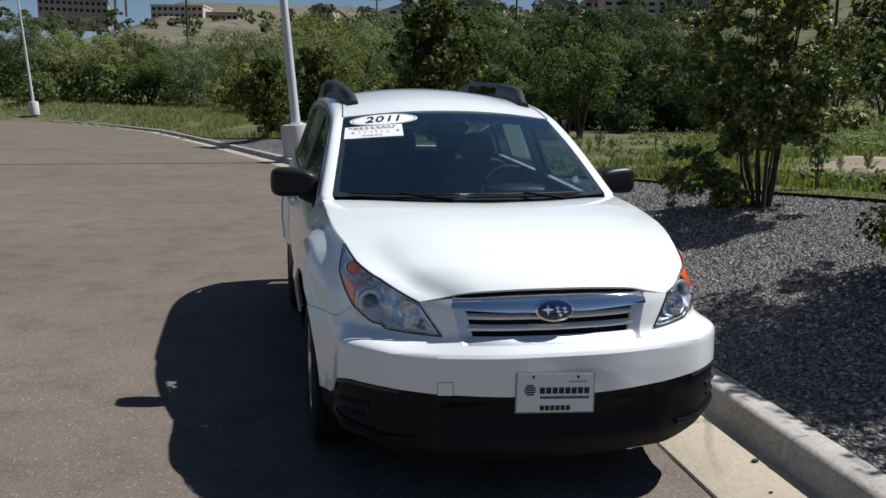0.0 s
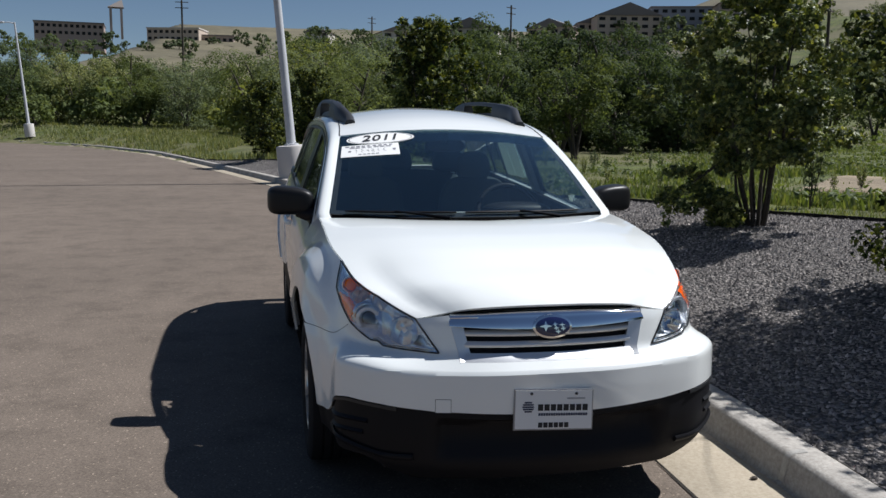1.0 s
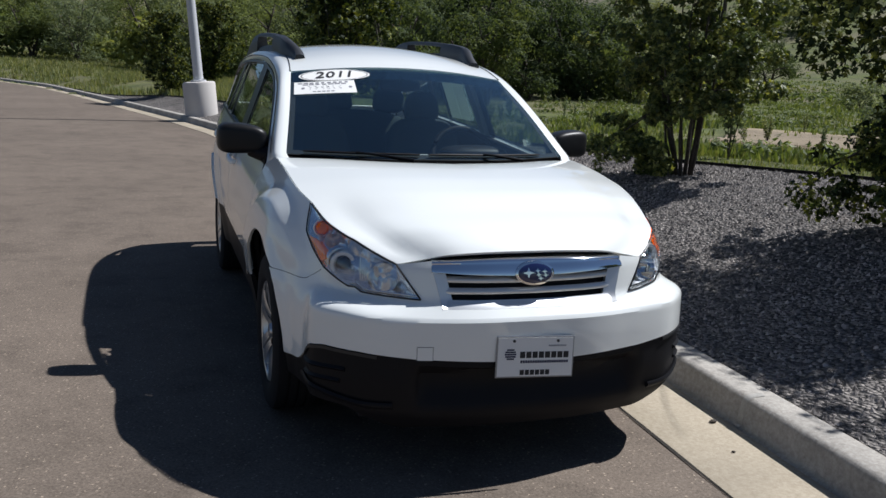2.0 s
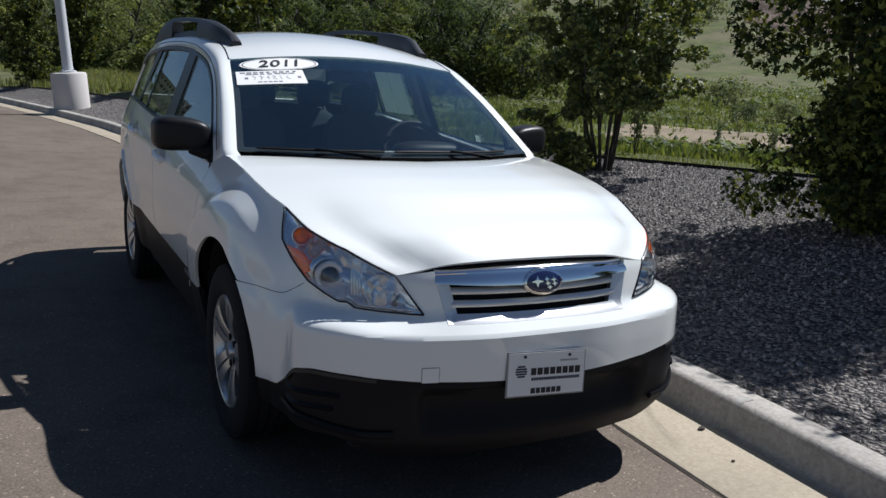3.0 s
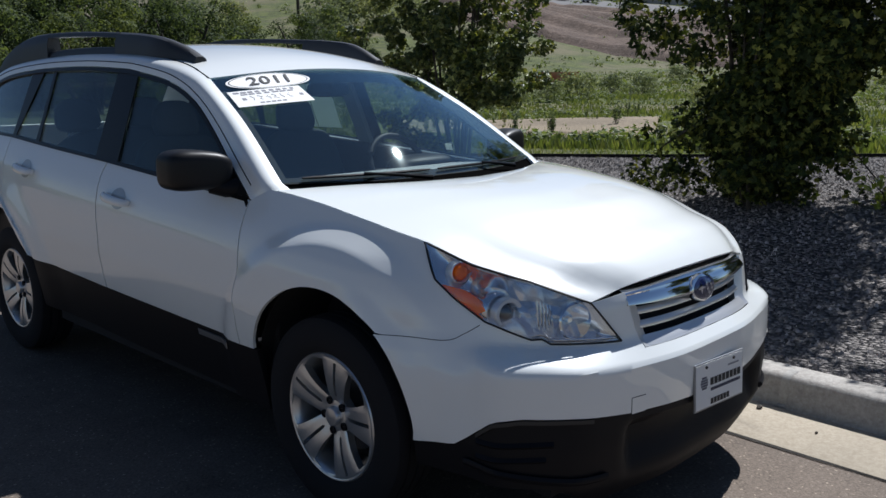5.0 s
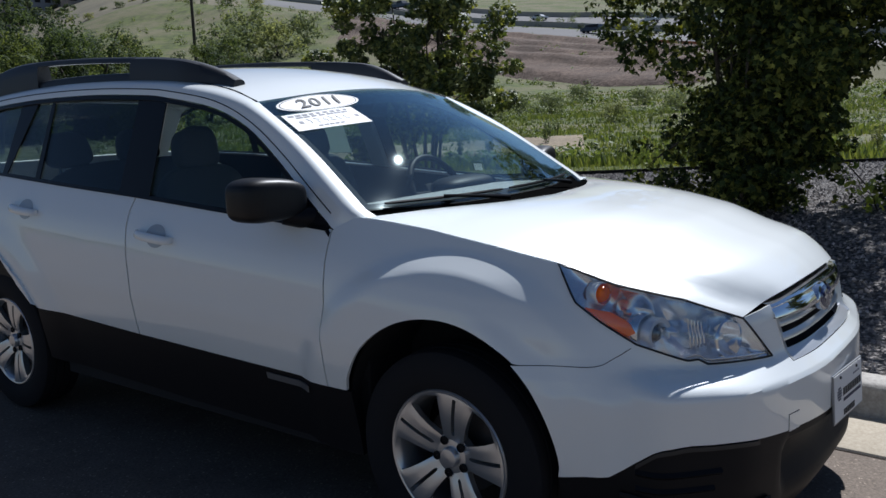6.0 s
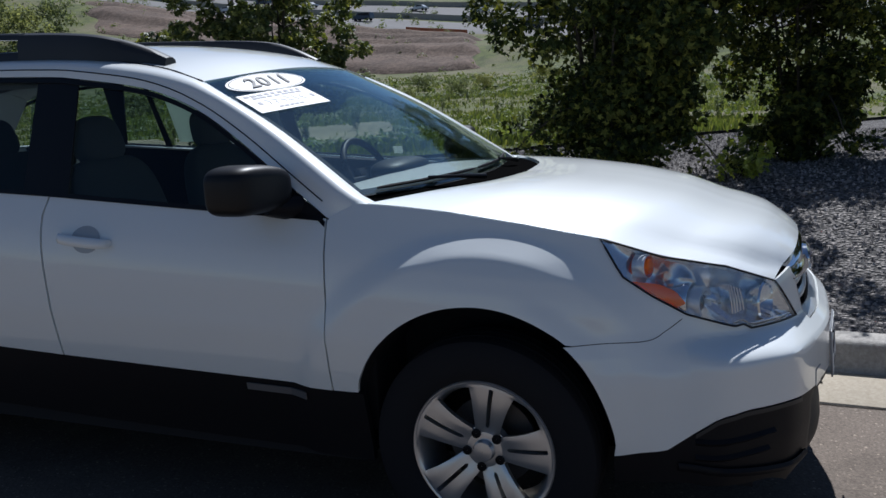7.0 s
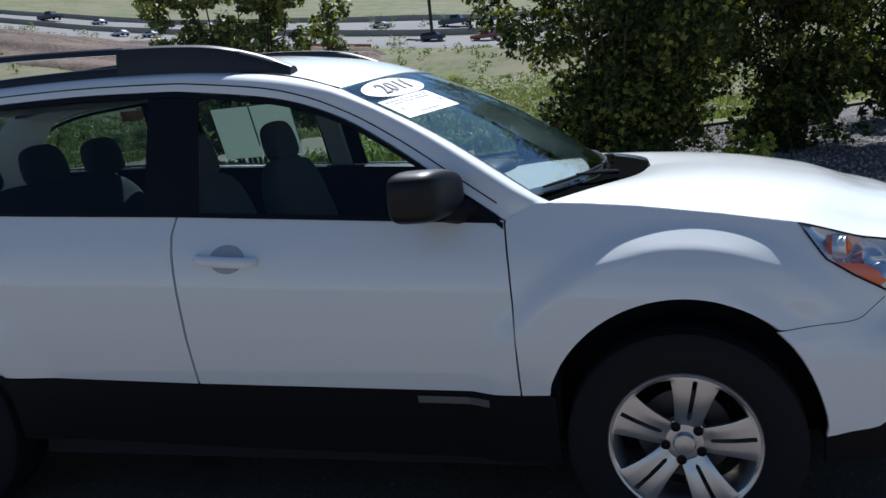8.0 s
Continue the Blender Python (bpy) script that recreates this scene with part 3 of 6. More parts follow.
for side, hand in ((-1, "right"), (1, "left")):
    # front wing
    low = ys([(-0.60, 0.762), (-0.54, 0.722), (-0.49, 0.699), (-0.272, 0.699)] + arch(-0.005, 0.402, -0.263, 0.365) + [(0.372, 0.53), (0.374, 0.513), (0.458, 0.513)])
    high = LAMP_OUT[:-1] + HOOD_EDGE + ys([(0.40, 1.078)])
    bm = bmesh.new()
    rows = patch(low, high, [low[0]] * 2, ys([(0.458, 0.513), (0.460, 0.7), (0.470, 0.9), (0.484, 1.036), (0.44, 1.058), (0.40, 1.078)]), 60, 26, side)
    sheet(bm, rows, 0.012)
    part("front_wing", bm, PAINT, car, smooth=40)
    # the shut line between wing and bumper
    bm = bmesh.new()
    tube(bm, [body(q, z, side, -0.0006) for q, z in spline(ys([(-0.585, 0.750), (-0.54, 0.7215), (-0.49, 0.699), (-0.38, 0.698), (-0.274, 0.698)]), 30)], 0.0015, 5)
    part("shut_line", bm, DARK, car, smooth=60)
    # doors
    front_b = [(1.580, sill_z(1.58)), (1.594, 0.75), (1.616, 1.0), (1.620, 1.05), (1.606, belt(1.606))]
    bm = bmesh.new()
    rows = patch(ys([(0.464, sill_z(0.464)), (1.5705, sill_z(1.5705))]), ys([(0.490, belt(0.49)), (1.600, belt(1.6))]),
                 ys([(0.464, 0.5125), (0.466, 0.7), (0.476, 0.9), (0.490, 1.036)]), ys([(y - 0.0095, z) for y, z in front_b]), 30, 26, side)
    sheet(bm, rows, 0.03)
    door = part("front_door", bm, PAINT, car, smooth=40)
    rear_edge = [(2.345, 0.572), (2.45, 0.66), (2.56, 0.755), (2.65, 0.825), (2.71, 0.9), (2.745, 1.0), (2.735, 1.185)]
    bm = bmesh.new()
    rows = patch(ys([(1.580, sill_z(1.58)), (2.345, sill_z(2.345) + 0.01)]), ys([(1.612, belt(1.612)), (2.735, belt(2.735))]), ys(front_b), ys(rear_edge), 30, 26, side)
    sheet(bm, rows, 0.03)
    part("rear_door", bm, PAINT, car, smooth=40)
    # rear quarter, round to the tail
    half = PS[-1]
    bm = bmesh.new()
    low = ys([(2.352, 0.572)] + arch(2.745, 0.408, 2.38, 3.14)) + ys([(3.15, 0.45), (3.5, 0.40)]) + [(half, 0.40)]
    rows = patch(low, ys([(2.741, belt(2.74)), (3.3, 1.2)]) + [(half, 1.2)], ys([(y + 0.006, z) for y, z in rear_edge]), [(half, 0.40), (half, 1.2)], 60, 24, side)
    sheet(bm, rows, 0.012)
    part("rear_quarter", bm, PAINT, car, smooth=40)
    # black sill
    bm = bmesh.new()
    rows = patch(ys([(0.36, 0.27), (1.4, 0.29), (2.36, 0.32)]), ys([(0.36, 0.508), (0.49, 0.508), (1.55, sill_z(1.55) - 0.006), (2.36, 0.565)]), ys([(0.36, 0.27), (0.36, 0.508)]), ys([(2.36, 0.32), (2.36, 0.565)]), 30, 10, side, -0.004)
    sheet(bm, rows, 0.02)
    sill = part("sill", bm, BLACK, car, "black plastic sill", smooth=40)
    # side glass and pillars
    TOPLINE = [(0.49, 1.04), (0.65, 1.158), (0.85, 1.295), (1.035, 1.40), (1.255, 1.474), (1.575, 1.524), (1.72, 1.537), (2.1, 1.552), (2.57, 1.548), (3.04, 1.52), (3.3, 1.47), (3.45, 1.40)]
    tl = spline(TOPLINE, 80)

    def top_z(y):
        return float(np.interp(y, [p[0] for p in tl], [p[1] for p in tl]))

    def pane(name, y0, y1, y2, y3, material, inset_by, label="", n=16, lift=0.0):
        """Between y0..y1 along the belt and y2..y3 along the top."""
        bot = [(y, belt(y) + 0.004 + lift) for y in np.linspace(y0, y1, n)]
        top = [(y, top_z(y) - lift) for y in np.linspace(y2, y3, n)]
        b = bmesh.new()
        sheet(b, patch(ys(bot), ys(top), ys([bot[0], top[0]]), ys([bot[-1], top[-1]]), n, 10, side, -inset_by), 0.005)
        return part(name, b, material, car, label, smooth=40)

    pane("door_window", 0.505, 1.52, 0.52, 1.55, SIDEGLASS, 0.012, "clear side window glass", 24).visible_shadow = False
    pane("pillar_trim", 1.523, 1.735, 1.553, 1.745, GLOSSBLACK, 0.004, "gloss black door pillar")
    pane("door_window", 1.737, 2.385, 1.747, 2.412, TINTED, 0.012, "dark tinted side window glass")
    pane("window_divider", 2.387, 2.43, 2.414, 2.44, GLOSSBLACK, 0.006, "black window divider bar", 3)
    pane("quarter_light", 2.432, 2.70, 2.442, 2.555, TINTED, 0.012, "dark tinted side window glass", 6)
    pane("pillar_trim", 2.702, 2.75, 2.557, 2.715, GLOSSBLACK, 0.006, "gloss black door pillar", 5)
    pane("quarter_light", 2.752, 3.42, 2.717, 3.25, TINTED, 0.010, "dark tinted side window glass", 12)
    # dark trims along the glass
    bm = bmesh.new()
    bot = [(y, belt(y) - 0.006) for y in np.linspace(0.50, 3.4, 50)]
    sheet(bm, patch(ys(bot), ys([(y, z + 0.014) for y, z in bot]), ys([bot[0], (bot[0][0], bot[0][1] + 0.014)]), ys([bot[-1], (bot[-1][0], bot[-1][1] + 0.014)]), 50, 3, side, 0.006), 0.01)
    part("belt_moulding", bm, GLOSSBLACK, car, smooth=40)
    bm = bmesh.new()
    sheet(bm, [[skin(y, z + d - 0.016, side, 0.003) for d in (-0.012, 0.004)] for y, z in [(p[0], p[1]) for p in tl]], 0.01)
    part("window_seal", bm, GLOSSBLACK, car, smooth=40)
    # roof side with windscreen pillar
    lower = [skin(p[0], p[1] - 0.008, side) for p in spline([(0.489, 1.048)] + TOPLINE[1:], 60)]
    WS_SIDE = [(0.726, 0.404, 1.097), (0.662, 0.725, 1.307), (0.607, 1.05, 1.478)]
    ROOF_SIDE = [(0.607, 1.05, 1.478), (0.588, 1.25, 1.538), (0.575, 1.6, 1.585), (0.57, 2.1, 1.607), (0.57, 2.6, 1.605), (0.575, 3.1, 1.575), (0.585, 3.4, 1.53)]
    upper = [np.array((side * p[0], p[1], p[2])) for p in resample(spline(WS_SIDE, 20) + spline(ROOF_SIDE, 40)[1:], 60)]
    bm = bmesh.new()
    rows = []
    for a, b in zip(lower, upper):
        d = b - a
        k = 1 - step(0.95, 1.35, a[1])
        rows.append([a + d * v + (1 - k) * np.array((side * 0.5, 0, 0.4)) * 0.045 * math.sin(math.pi * v) + k * np.array((side * 0.62, -0.25, 0.34)) * 0.046 * math.sin(math.pi * v ** 1.7) for v in np.linspace(0, 1, 10)])
    tuck = [p + np.array((-side * 0.012, -0.05, -0.03)) for p in rows[0]]
    sheet(bm, [tuck] + rows, 0.012)
    part("roof_side", bm, PAINT, car, smooth=50)
    bm = bmesh.new()
    tube(bm, [r[2] for r in rows[1:58]], 0.0026, 5)
    part("door_frame_gap", bm, BLACK, car, smooth=60)

WS_L, WS_R = spline(WS_SIDE, 16), [np.array((-p[0], p[1], p[2])) for p in spline(WS_SIDE, 16)]
RS = spline(ROOF_SIDE, 30)
# windscreen
bm = bmesh.new()
base = spline([(-0.726, 0.404, 1.097), (-0.36, 0.285, 1.088), (0, 0.235, 1.09), (0.36, 0.285, 1.088), (0.726, 0.404, 1.097)], 30)
head = spline([(-0.607, 1.05, 1.478), (-0.3, 0.985, 1.506), (0, 0.965, 1.515), (0.3, 0.985, 1.506), (0.607, 1.05, 1.478)], 30)
WS = coons(base, head, WS_R, WS_L)
for i, row in enumerate(WS):
    for j, p in enumerate(row):
        p += np.array((0, -0.5, 0.866)) * 0.020 * math.sin(math.pi * i / 29) * math.sin(math.pi * j / 15)
sheet(bm, [[p for p in row] for row in WS], 0.005)
screen = part("windscreen", bm, WINDSCREEN, car, "clear windscreen glass", smooth=60)
screen.visible_shadow = False


def on_screen(u, v, out=0.0):
    """A point of the windscreen, u across from the car's right, v up."""
    i, j = u * 29, v * 15
    a, b = min(int(i), 28), min(int(j), 14)
    f, g = i - a, j - b
    p = (1 - f) * ((1 - g) * WS[a][b] + g * WS[a][b + 1]) + f * ((1 - g) * WS[a + 1][b] + g * WS[a + 1][b + 1])
    n = np.cross(WS[a + 1][b] - WS[a][b], WS[a][b + 1] - WS[a][b])
    return p + n / np.linalg.norm(n) * out


# roof
bm = bmesh.new()
head2 = [p + np.array((0, 0.004, 0.003)) for p in head]
tail = spline([(-0.585, 3.4, 1.53), (0, 3.5, 1.55), (0.585, 3.4, 1.53)], 30)
R = coons(head2, tail, [np.array((-p[0], p[1], p[2])) for p in RS], [np.array(p) for p in RS])
for i, row in enumerate(R):
    for j, p in enumerate(row):
        p[2] += 0.030 * math.sin(math.pi * i / 29) * math.sin(math.pi * min(1, 0.02 + j / 29 * 1.0)) ** 0.6 + 0.0
sheet(bm, R, 0.012)
part("roof", bm, PAINT, car, smooth=50)
# bonnet
edge = [body(s, z, 1) for s, z in resample(LAMP_TOP, 16)] + [body(s, z, 1) for s, z in resample(HOOD_EDGE, 18)][1:]
edge = resample(edge, 34)
edge = [p + np.array((-0.004, 0, 0.002)) for p in edge]
nose_half = [(0, -0.862, 0.866), (0.15, -0.858, 0.864), (0.28, -0.848, 0.858), (0.36, -0.828, 0.846), (0.40, -0.815, 0.836), tuple(edge[0])]
nose = [np.array((-p[0], p[1], p[2])) for p in reversed(spline(nose_half, 22))] + [np.array(p) for p in spline(nose_half, 22)][1:]
back_half = [(0, 0.085, 1.085), (0.3, 0.12, 1.088), (0.55, 0.235, 1.087), tuple(edge[-1])]
back = [np.array((-p[0], p[1], p[2])) for p in reversed(spline(back_half, 22))] + [np.array(p) for p in spline(back_half, 22)][1:]
H = coons(nose, back, [np.array((-p[0], p[1], p[2])) for p in edge], edge)
for i, row in enumerate(H):
    for j, p in enumerate(row):
        v, a = j / 33, abs(i - 21) / 21
        crown = math.sin(math.pi * min(1, v)) ** 0.7
        p[2] += 0.024 * crown * (1 - a ** 3)
        # a shallow valley between the raised middle and the lamp's edge
        mid, wide = 0.86 + 0.02 * v, 0.13 - 0.02 * v
        p[2] -= 0.012 * step(0.0, 0.07, v) * (1 - step(0.18, 0.55, v)) * (0.5 + 0.5 * math.cos(math.pi * min(1.0, abs(a - mid) / wide)))
bm = bmesh.new()
sheet(bm, H, 0.014)
part("bonnet", bm, PAINT, car, smooth=40)
# front bumper: white upper skin
top = [(0.0, 0.665), (s_x(0.362), 0.665), (s_x(0.405), 0.676)] + LAMP_LOW + ys([(-0.54, 0.716), (-0.49, 0.697), (-0.30, 0.697)])
low = [(0, 0.470), (s_x(0.45), 0.489), (s_x(0.62), 0.510), (s_y(-0.71), 0.512), (s_y(-0.65), 0.496), (s_y(-0.58), 0.430), (s_y(-0.53), 0.392), (s_y(-0.38), 0.373)]


def zof(curve, s):
    return float(np.interp(s, [c[0] for c in curve], [c[1] for c in curve]))


stops = sorted(set([c[0] for c in top] + list(np.linspace(0, s_y(-0.40), 50))))
stops = [s for s in stops if s <= s_y(-0.40) + 1e-6]
S0, S1 = s_y(-0.62), s_y(-0.40)


def to_arch(s, z):
    """Draws the end of the bumper to the wheel arch."""
    if s <= S0:
        return s
    end = -0.008 - (math.sqrt(0.392 ** 2 - (z - 0.40) ** 2) - 0.012 * math.sin(math.pi * min(1.0, (z - 0.40) / 0.30)) if z > 0.42 else 0.3915 - 0.15 * (0.42 - z))
    return S0 + (s - S0) / (S1 - S0) * (s_y(end) - S0)


rows = []
for s in stops:
    zs = sorted([*np.linspace(zof(low, s), 0.615, 9), 0.624, *np.linspace(0.637, zof(top, s) if s < S0 else max(zof(top, s), 0.697), 13)])
    rows.append([body(to_arch(s, z0), z0, -1) for z0 in zs])
rows = [[np.array((-p[0], p[1], p[2])) for p in r] for r in reversed(rows)][:-1] + rows
bm = bmesh.new()
sheet(bm, rows, 0.010)
for sgn in (-1, 1):
    c = coons(resample([(s_x(0.362), 0.662), (s_x(0.405), 0.672), LAMP_IN], 8), resample([(s_x(0.408), 0.832), LAMP_UP], 8), resample([(s_x(0.362), 0.662), (s_x(0.408), 0.832)], 12), resample([LAMP_IN, LAMP_UP], 12))
    sheet(bm, [[body(p[0], p[1], sgn) for p in row] for row in c], 0.010)
bumper = part("front_bumper", bm, PAINT, car, smooth=24)
# black lower bumper
rows = []
for s in stops:
    y = float(np.interp(s, PS, PLAN[:, 1]))
    z1 = zof(low, s) - 0.003
    row = []
    for v in np.linspace(0, 1, 14):
        zb = 0.205 + 0.085 * step(s_x(0.50), s_x(0.68), s)
        z0 = zb + (z1 - zb) * v
        deep = -0.006 - 0.05 * step(0.25, 0.40, z0) * step(0.452, 0.43, z0) * step(s_x(0.47), s_x(0.42), s)
        row.append(body(to_arch(s, max(z0, 0.372)), z0, -1, deep))
    rows.append(row)
rows = [[np.array((-p[0], p[1], p[2])) for p in r] for r in reversed(rows)][:-1] + rows
bm = bmesh.new()
sheet(bm, rows, 0.012)
valance = part("lower_bumper", bm, BLACK, car, "black plastic lower bumper", smooth=35)
# underbody and wheel housings, so that no light leaks through
bm = bmesh.new()
box(bm, (-0.62, -0.75, 0.22), (0.62, 3.6, 0.30))
part("floor_pan", bm, DARK, car)
bm = bmesh.new()
box(bm, (-0.80, 0.42, 0.24), (0.80, 2.32, 0.34))
part("underbody", bm, DARK, car)
bm = bmesh.new()
box(bm, (-0.50, -0.60, 0.31), (0.50, 0.30, 0.70), None, 0.03)
part("engine_block", bm, DARK, car)
bm = bmesh.new()
box(bm, (-0.80, 0.36, 0.35), (0.80, 0.43, 1.03), None, 0.01)
part("bulkhead", bm, DARK, car)
for side in (-1, 1):
    for cy in (-0.005, 2.745):
        bm = bmesh.new()
        rows = []
        for a in np.linspace(-0.25, math.pi + 0.25, 24):
            rows.append([(side * x, cy + 0.415 * math.cos(a), 0.40 + 0.415 * math.sin(a)) for x in (0.56, 0.80 + 0.05 * step(-0.1, 0.25, math.cos(a)))])
        sheet(bm, rows, 0.01, (side * 0.7, cy, 3.0))
        box(bm, (min(side * 0.55, side * 0.57), cy - 0.42, 0.2), (max(side * 0.55, side * 0.57), cy + 0.42, 0.82))
        part("wheel_housing", bm, DARK, car, smooth=60)


# wheels: axis along x, outer face towards -x
def make_wheel():
    w = empty("wheel")
    bm = bmesh.new()
    lathe(bm, [(0.085, 0.222), (0.10, 0.235), (0.104, 0.28), (0.098, 0.325), (0.085, 0.341), (0.07, 0.345), (0.045, 0.346), (0.043, 0.338), (0.036, 0.338), (0.034, 0.347), (0.004, 0.348), (0.002, 0.339), (-0.005, 0.339), (-0.007, 0.348), (-0.036, 0.347), (-0.038, 0.338), (-0.045, 0.338), (-0.047, 0.346), (-0.072, 0.345), (-0.087, 0.341), (-0.098, 0.325), (-0.104, 0.28), (-0.102, 0.255), (-0.097, 0.238), (-0.085, 0.222)], 64)
    part("tyre", bm, RUBBER, w, "black tyre", smooth=35)
    bm = bmesh.new()
    lathe(bm, [(0.085, 0.222), (0.085, 0.205), (0.0, 0.19), (-0.055, 0.196), (-0.083, 0.207), (-0.090, 0.214), (-0.091, 0.220), (-0.086, 0.224)], 64)
    rim = part("rim", bm, ALLOY, w, "silver alloy wheel rim", smooth=50)
    # five broad spokes, each with a narrow slot down its middle
    bm = bmesh.new()
    for k in range(5):
        turn = Matrix.Rotation(radians(72 * k + 90), 4, "X")
        for sgn in (-1, 1):
            rows = []
            for r, a0, a1, x in ((0.045, 0.0, 0.62, -0.062), (0.072, 0.0, 0.56, -0.069), (0.080, 0.075, 0.52, -0.072), (0.10, 0.062, 0.445, -0.078), (0.13, 0.05, 0.385, -0.085), (0.16, 0.042, 0.355, -0.089), (0.19, 0.036, 0.345, -0.091), (0.203, 0.034, 0.345, -0.091), (0.204, 0.0, 0.36, -0.091), (0.213, 0.0, 0.60, -0.090)):
                row = []
                for q in np.linspace(0, 1, 5):
                    a = sgn * (a0 + (a1 - a0) * q)
                    row.append((x + 0.004 * q ** 6, r * math.cos(a), r * math.sin(a)))
                rows.append([turn @ Vector(p) for p in row])
            sheet(bm, rows, 0.034, (0.3, 0, 0))
    part("spoke_set", bm, ALLOY, rim, smooth=28)
    bm = bmesh.new()
    lathe(bm, [(-0.03, 0.075), (-0.060, 0.072), (-0.066, 0.05), (-0.066, 0.034), (-0.078, 0.033), (-0.084, 0.029), (-0.086, 0.015), (-0.0865, 0.001)], 28)
    part("centre_cap", bm, ALLOY, rim, smooth=35)
    for k in range(5):
        a = radians(72 * k + 90 + 36)
        bm = bmesh.new()
        c = (0, 0.055 * math.cos(a), 0.055 * math.sin(a))
        lathe(bm, [(-0.03, 0.0145), (-0.071, 0.0145), (-0.072, 0.011), (-0.068, 0.0095), (-0.068, 0.001)], 10, at=c)
        part("wheel_nut", bm, BLACK, rim, smooth=30)
    bm = bmesh.new()
    lathe(bm, [(0.02, 0.02), (0.02, 0.14), (0.008, 0.14), (0.008, 0.02)], 30)
    part("brake_disc", bm, mat("brake_iron", (0.12, 0.11, 0.105), 0.5, 0.8), w, smooth=30)
    return w


wheel = make_wheel()
wheel.parent = car
wheel.matrix_basis = pose(-0.775, -0.005, 0.345, 11)
for x, y, rz, tw in ((-0.775, 2.745, 0, 20), (0.775, -0.005, 180, 0), (0.775, 2.745, 180, 40)):
    copy_thing(wheel, pose(x, y, 0.345, 0, 0, rz) @ pose(0, 0, 0, tw))


def front(x, z, out=0.0):
    """A point on the nose at half width x."""
    return body(s_x(abs(x)), z, -1 if x < 0 else 1, out)


# headlamps
def make_lamp(side):
    lamp = empty("headlamp")
    lamp.parent = car
    f = lambda c, k: resample(c, k)
    C = coons(f(LAMP_LOW, 26), f(LAMP_TOP, 26), f([LAMP_IN, LAMP_UP], 12), f(LAMP_OUT, 12))

    def at(u, v, out):
        p = C[min(25, int(round(u * 25)))][min(11, int(round(v * 11)))]
        return body(p[0], p[1], side, out)

    bm = bmesh.new()
    sheet(bm, [[body(p[0], p[1], side, 0.004 + 0.012 * math.sin(math.pi * i / 25) * math.sin(math.pi * j / 11)) for j, p in enumerate(row)] for i, row in enumerate(C)], 0.003)
    cover = part("cover", bm, LENS, lamp, "clear lamp cover", smooth=50)
    cover.visible_shadow = False
    # bucket with a stepped floor
    bm = bmesh.new()
    rows = []
    for i, row in enumerate(C):
        r = []
        for j, p in enumerate(row):
            e = min(1, 4.0 * min(i / 25, 1 - i / 25), 3.2 * min(j / 11, 1 - j / 11))
            r.append(body(p[0], p[1], side, -0.004 - 0.044 * e - 0.010 * (i // 3 % 2) * e - 0.012 * (j * 0.42 % 1.0) * e))
        rows.append(r)
    sheet(bm, rows, 0.004)
    part("bucket", bm, LAMPSILVER, lamp, "bright silver lamp bucket", smooth=40)
    bm = bmesh.new()
    loop = [body(s, z, side, 0.003) for s, z in f(LAMP_LOW, 30)] + [body(s, z, side, 0.003) for s, z in f(LAMP_OUT, 12)][1:] + [body(s, z, side, 0.003) for s, z in reversed(f(LAMP_TOP, 30))][1:] + [body(s, z, side, 0.003) for s, z in reversed(f([LAMP_IN, LAMP_UP], 6))][1:]
    tube(bm, loop, 0.0032, 5, False)
    part("gasket", bm, GLOSSBLACK, lamp, smooth=60)

    def barrel(name, c, r, depth, material, profile, label=""):
        d = Vector((0.32 * side, -1, 0.06)).normalized()
        m = Matrix.Translation(c) @ d.to_track_quat("Z", "Y").to_matrix().to_4x4()
        b = bmesh.new()
        lathe(b, profile, 28, "z")
        b.transform(m)
        return part(name, b, material, lamp, label, smooth=35)

    c = Vector((side * 0.660, -0.608, 0.778))
    barrel("projector", c, 0, 0, LAMPWHITE, [(-0.05, 0.050), (0.010, 0.050), (0.015, 0.047), (0.013, 0.036), (0.004, 0.031), (-0.012, 0.029)], "pale projector ring")
    barrel("projector_lens", c, 0, 0, mat("projector_glass", (0.03, 0.04, 0.06), 0.04, 0, 1.0), [(-0.012, 0.030), (-0.004, 0.026), (0.004, 0.018), (0.008, 0.008), (0.008, 0.0005)], "dark glass projector lens")
    c = Vector((side * 0.545, -0.765, 0.762))
    barrel("main_beam", c, 0, 0, CHROME, [(0.008, 0.058), (0.013, 0.054), (-0.002, 0.049), (-0.03, 0.036), (-0.045, 0.016), (-0.048, 0.012), (-0.02, 0.012), (-0.016, 0.008), (-0.016, 0.0005)], "chrome main beam reflector")
    c = Vector((side * 0.715, -0.468, 0.892))
    barrel("indicator_ring", c, 0, 0, LAMPWHITE, [(-0.03, 0.034), (0.004, 0.034), (0.006, 0.030), (-0.004, 0.027)], "pale indicator ring")
    barrel("indicator", c, 0, 0, AMBER, [(-0.02, 0.025), (0.0, 0.025), (0.010, 0.020), (0.015, 0.010), (0.016, 0.0005)], "amber indicator bulb")
    c = Vector((side * 0.690, -0.520, 0.852))
    barrel("indicator_reflector", c, 0, 0, mat("amber_metal", (0.80, 0.56, 0.46), 0.25, 0.8), [(0.0, 0.026), (-0.01, 0.022), (-0.03, 0.01), (-0.03, 0.0005)])
    barrel("projector_shroud", Vector((side * 0.664, -0.594, 0.781)), 0, 0, CHROME, [(-0.06, 0.070), (-0.022, 0.069), (-0.010, 0.064), (-0.004, 0.056), (-0.006, 0.049)], "chrome projector shroud")
    b = bmesh.new()
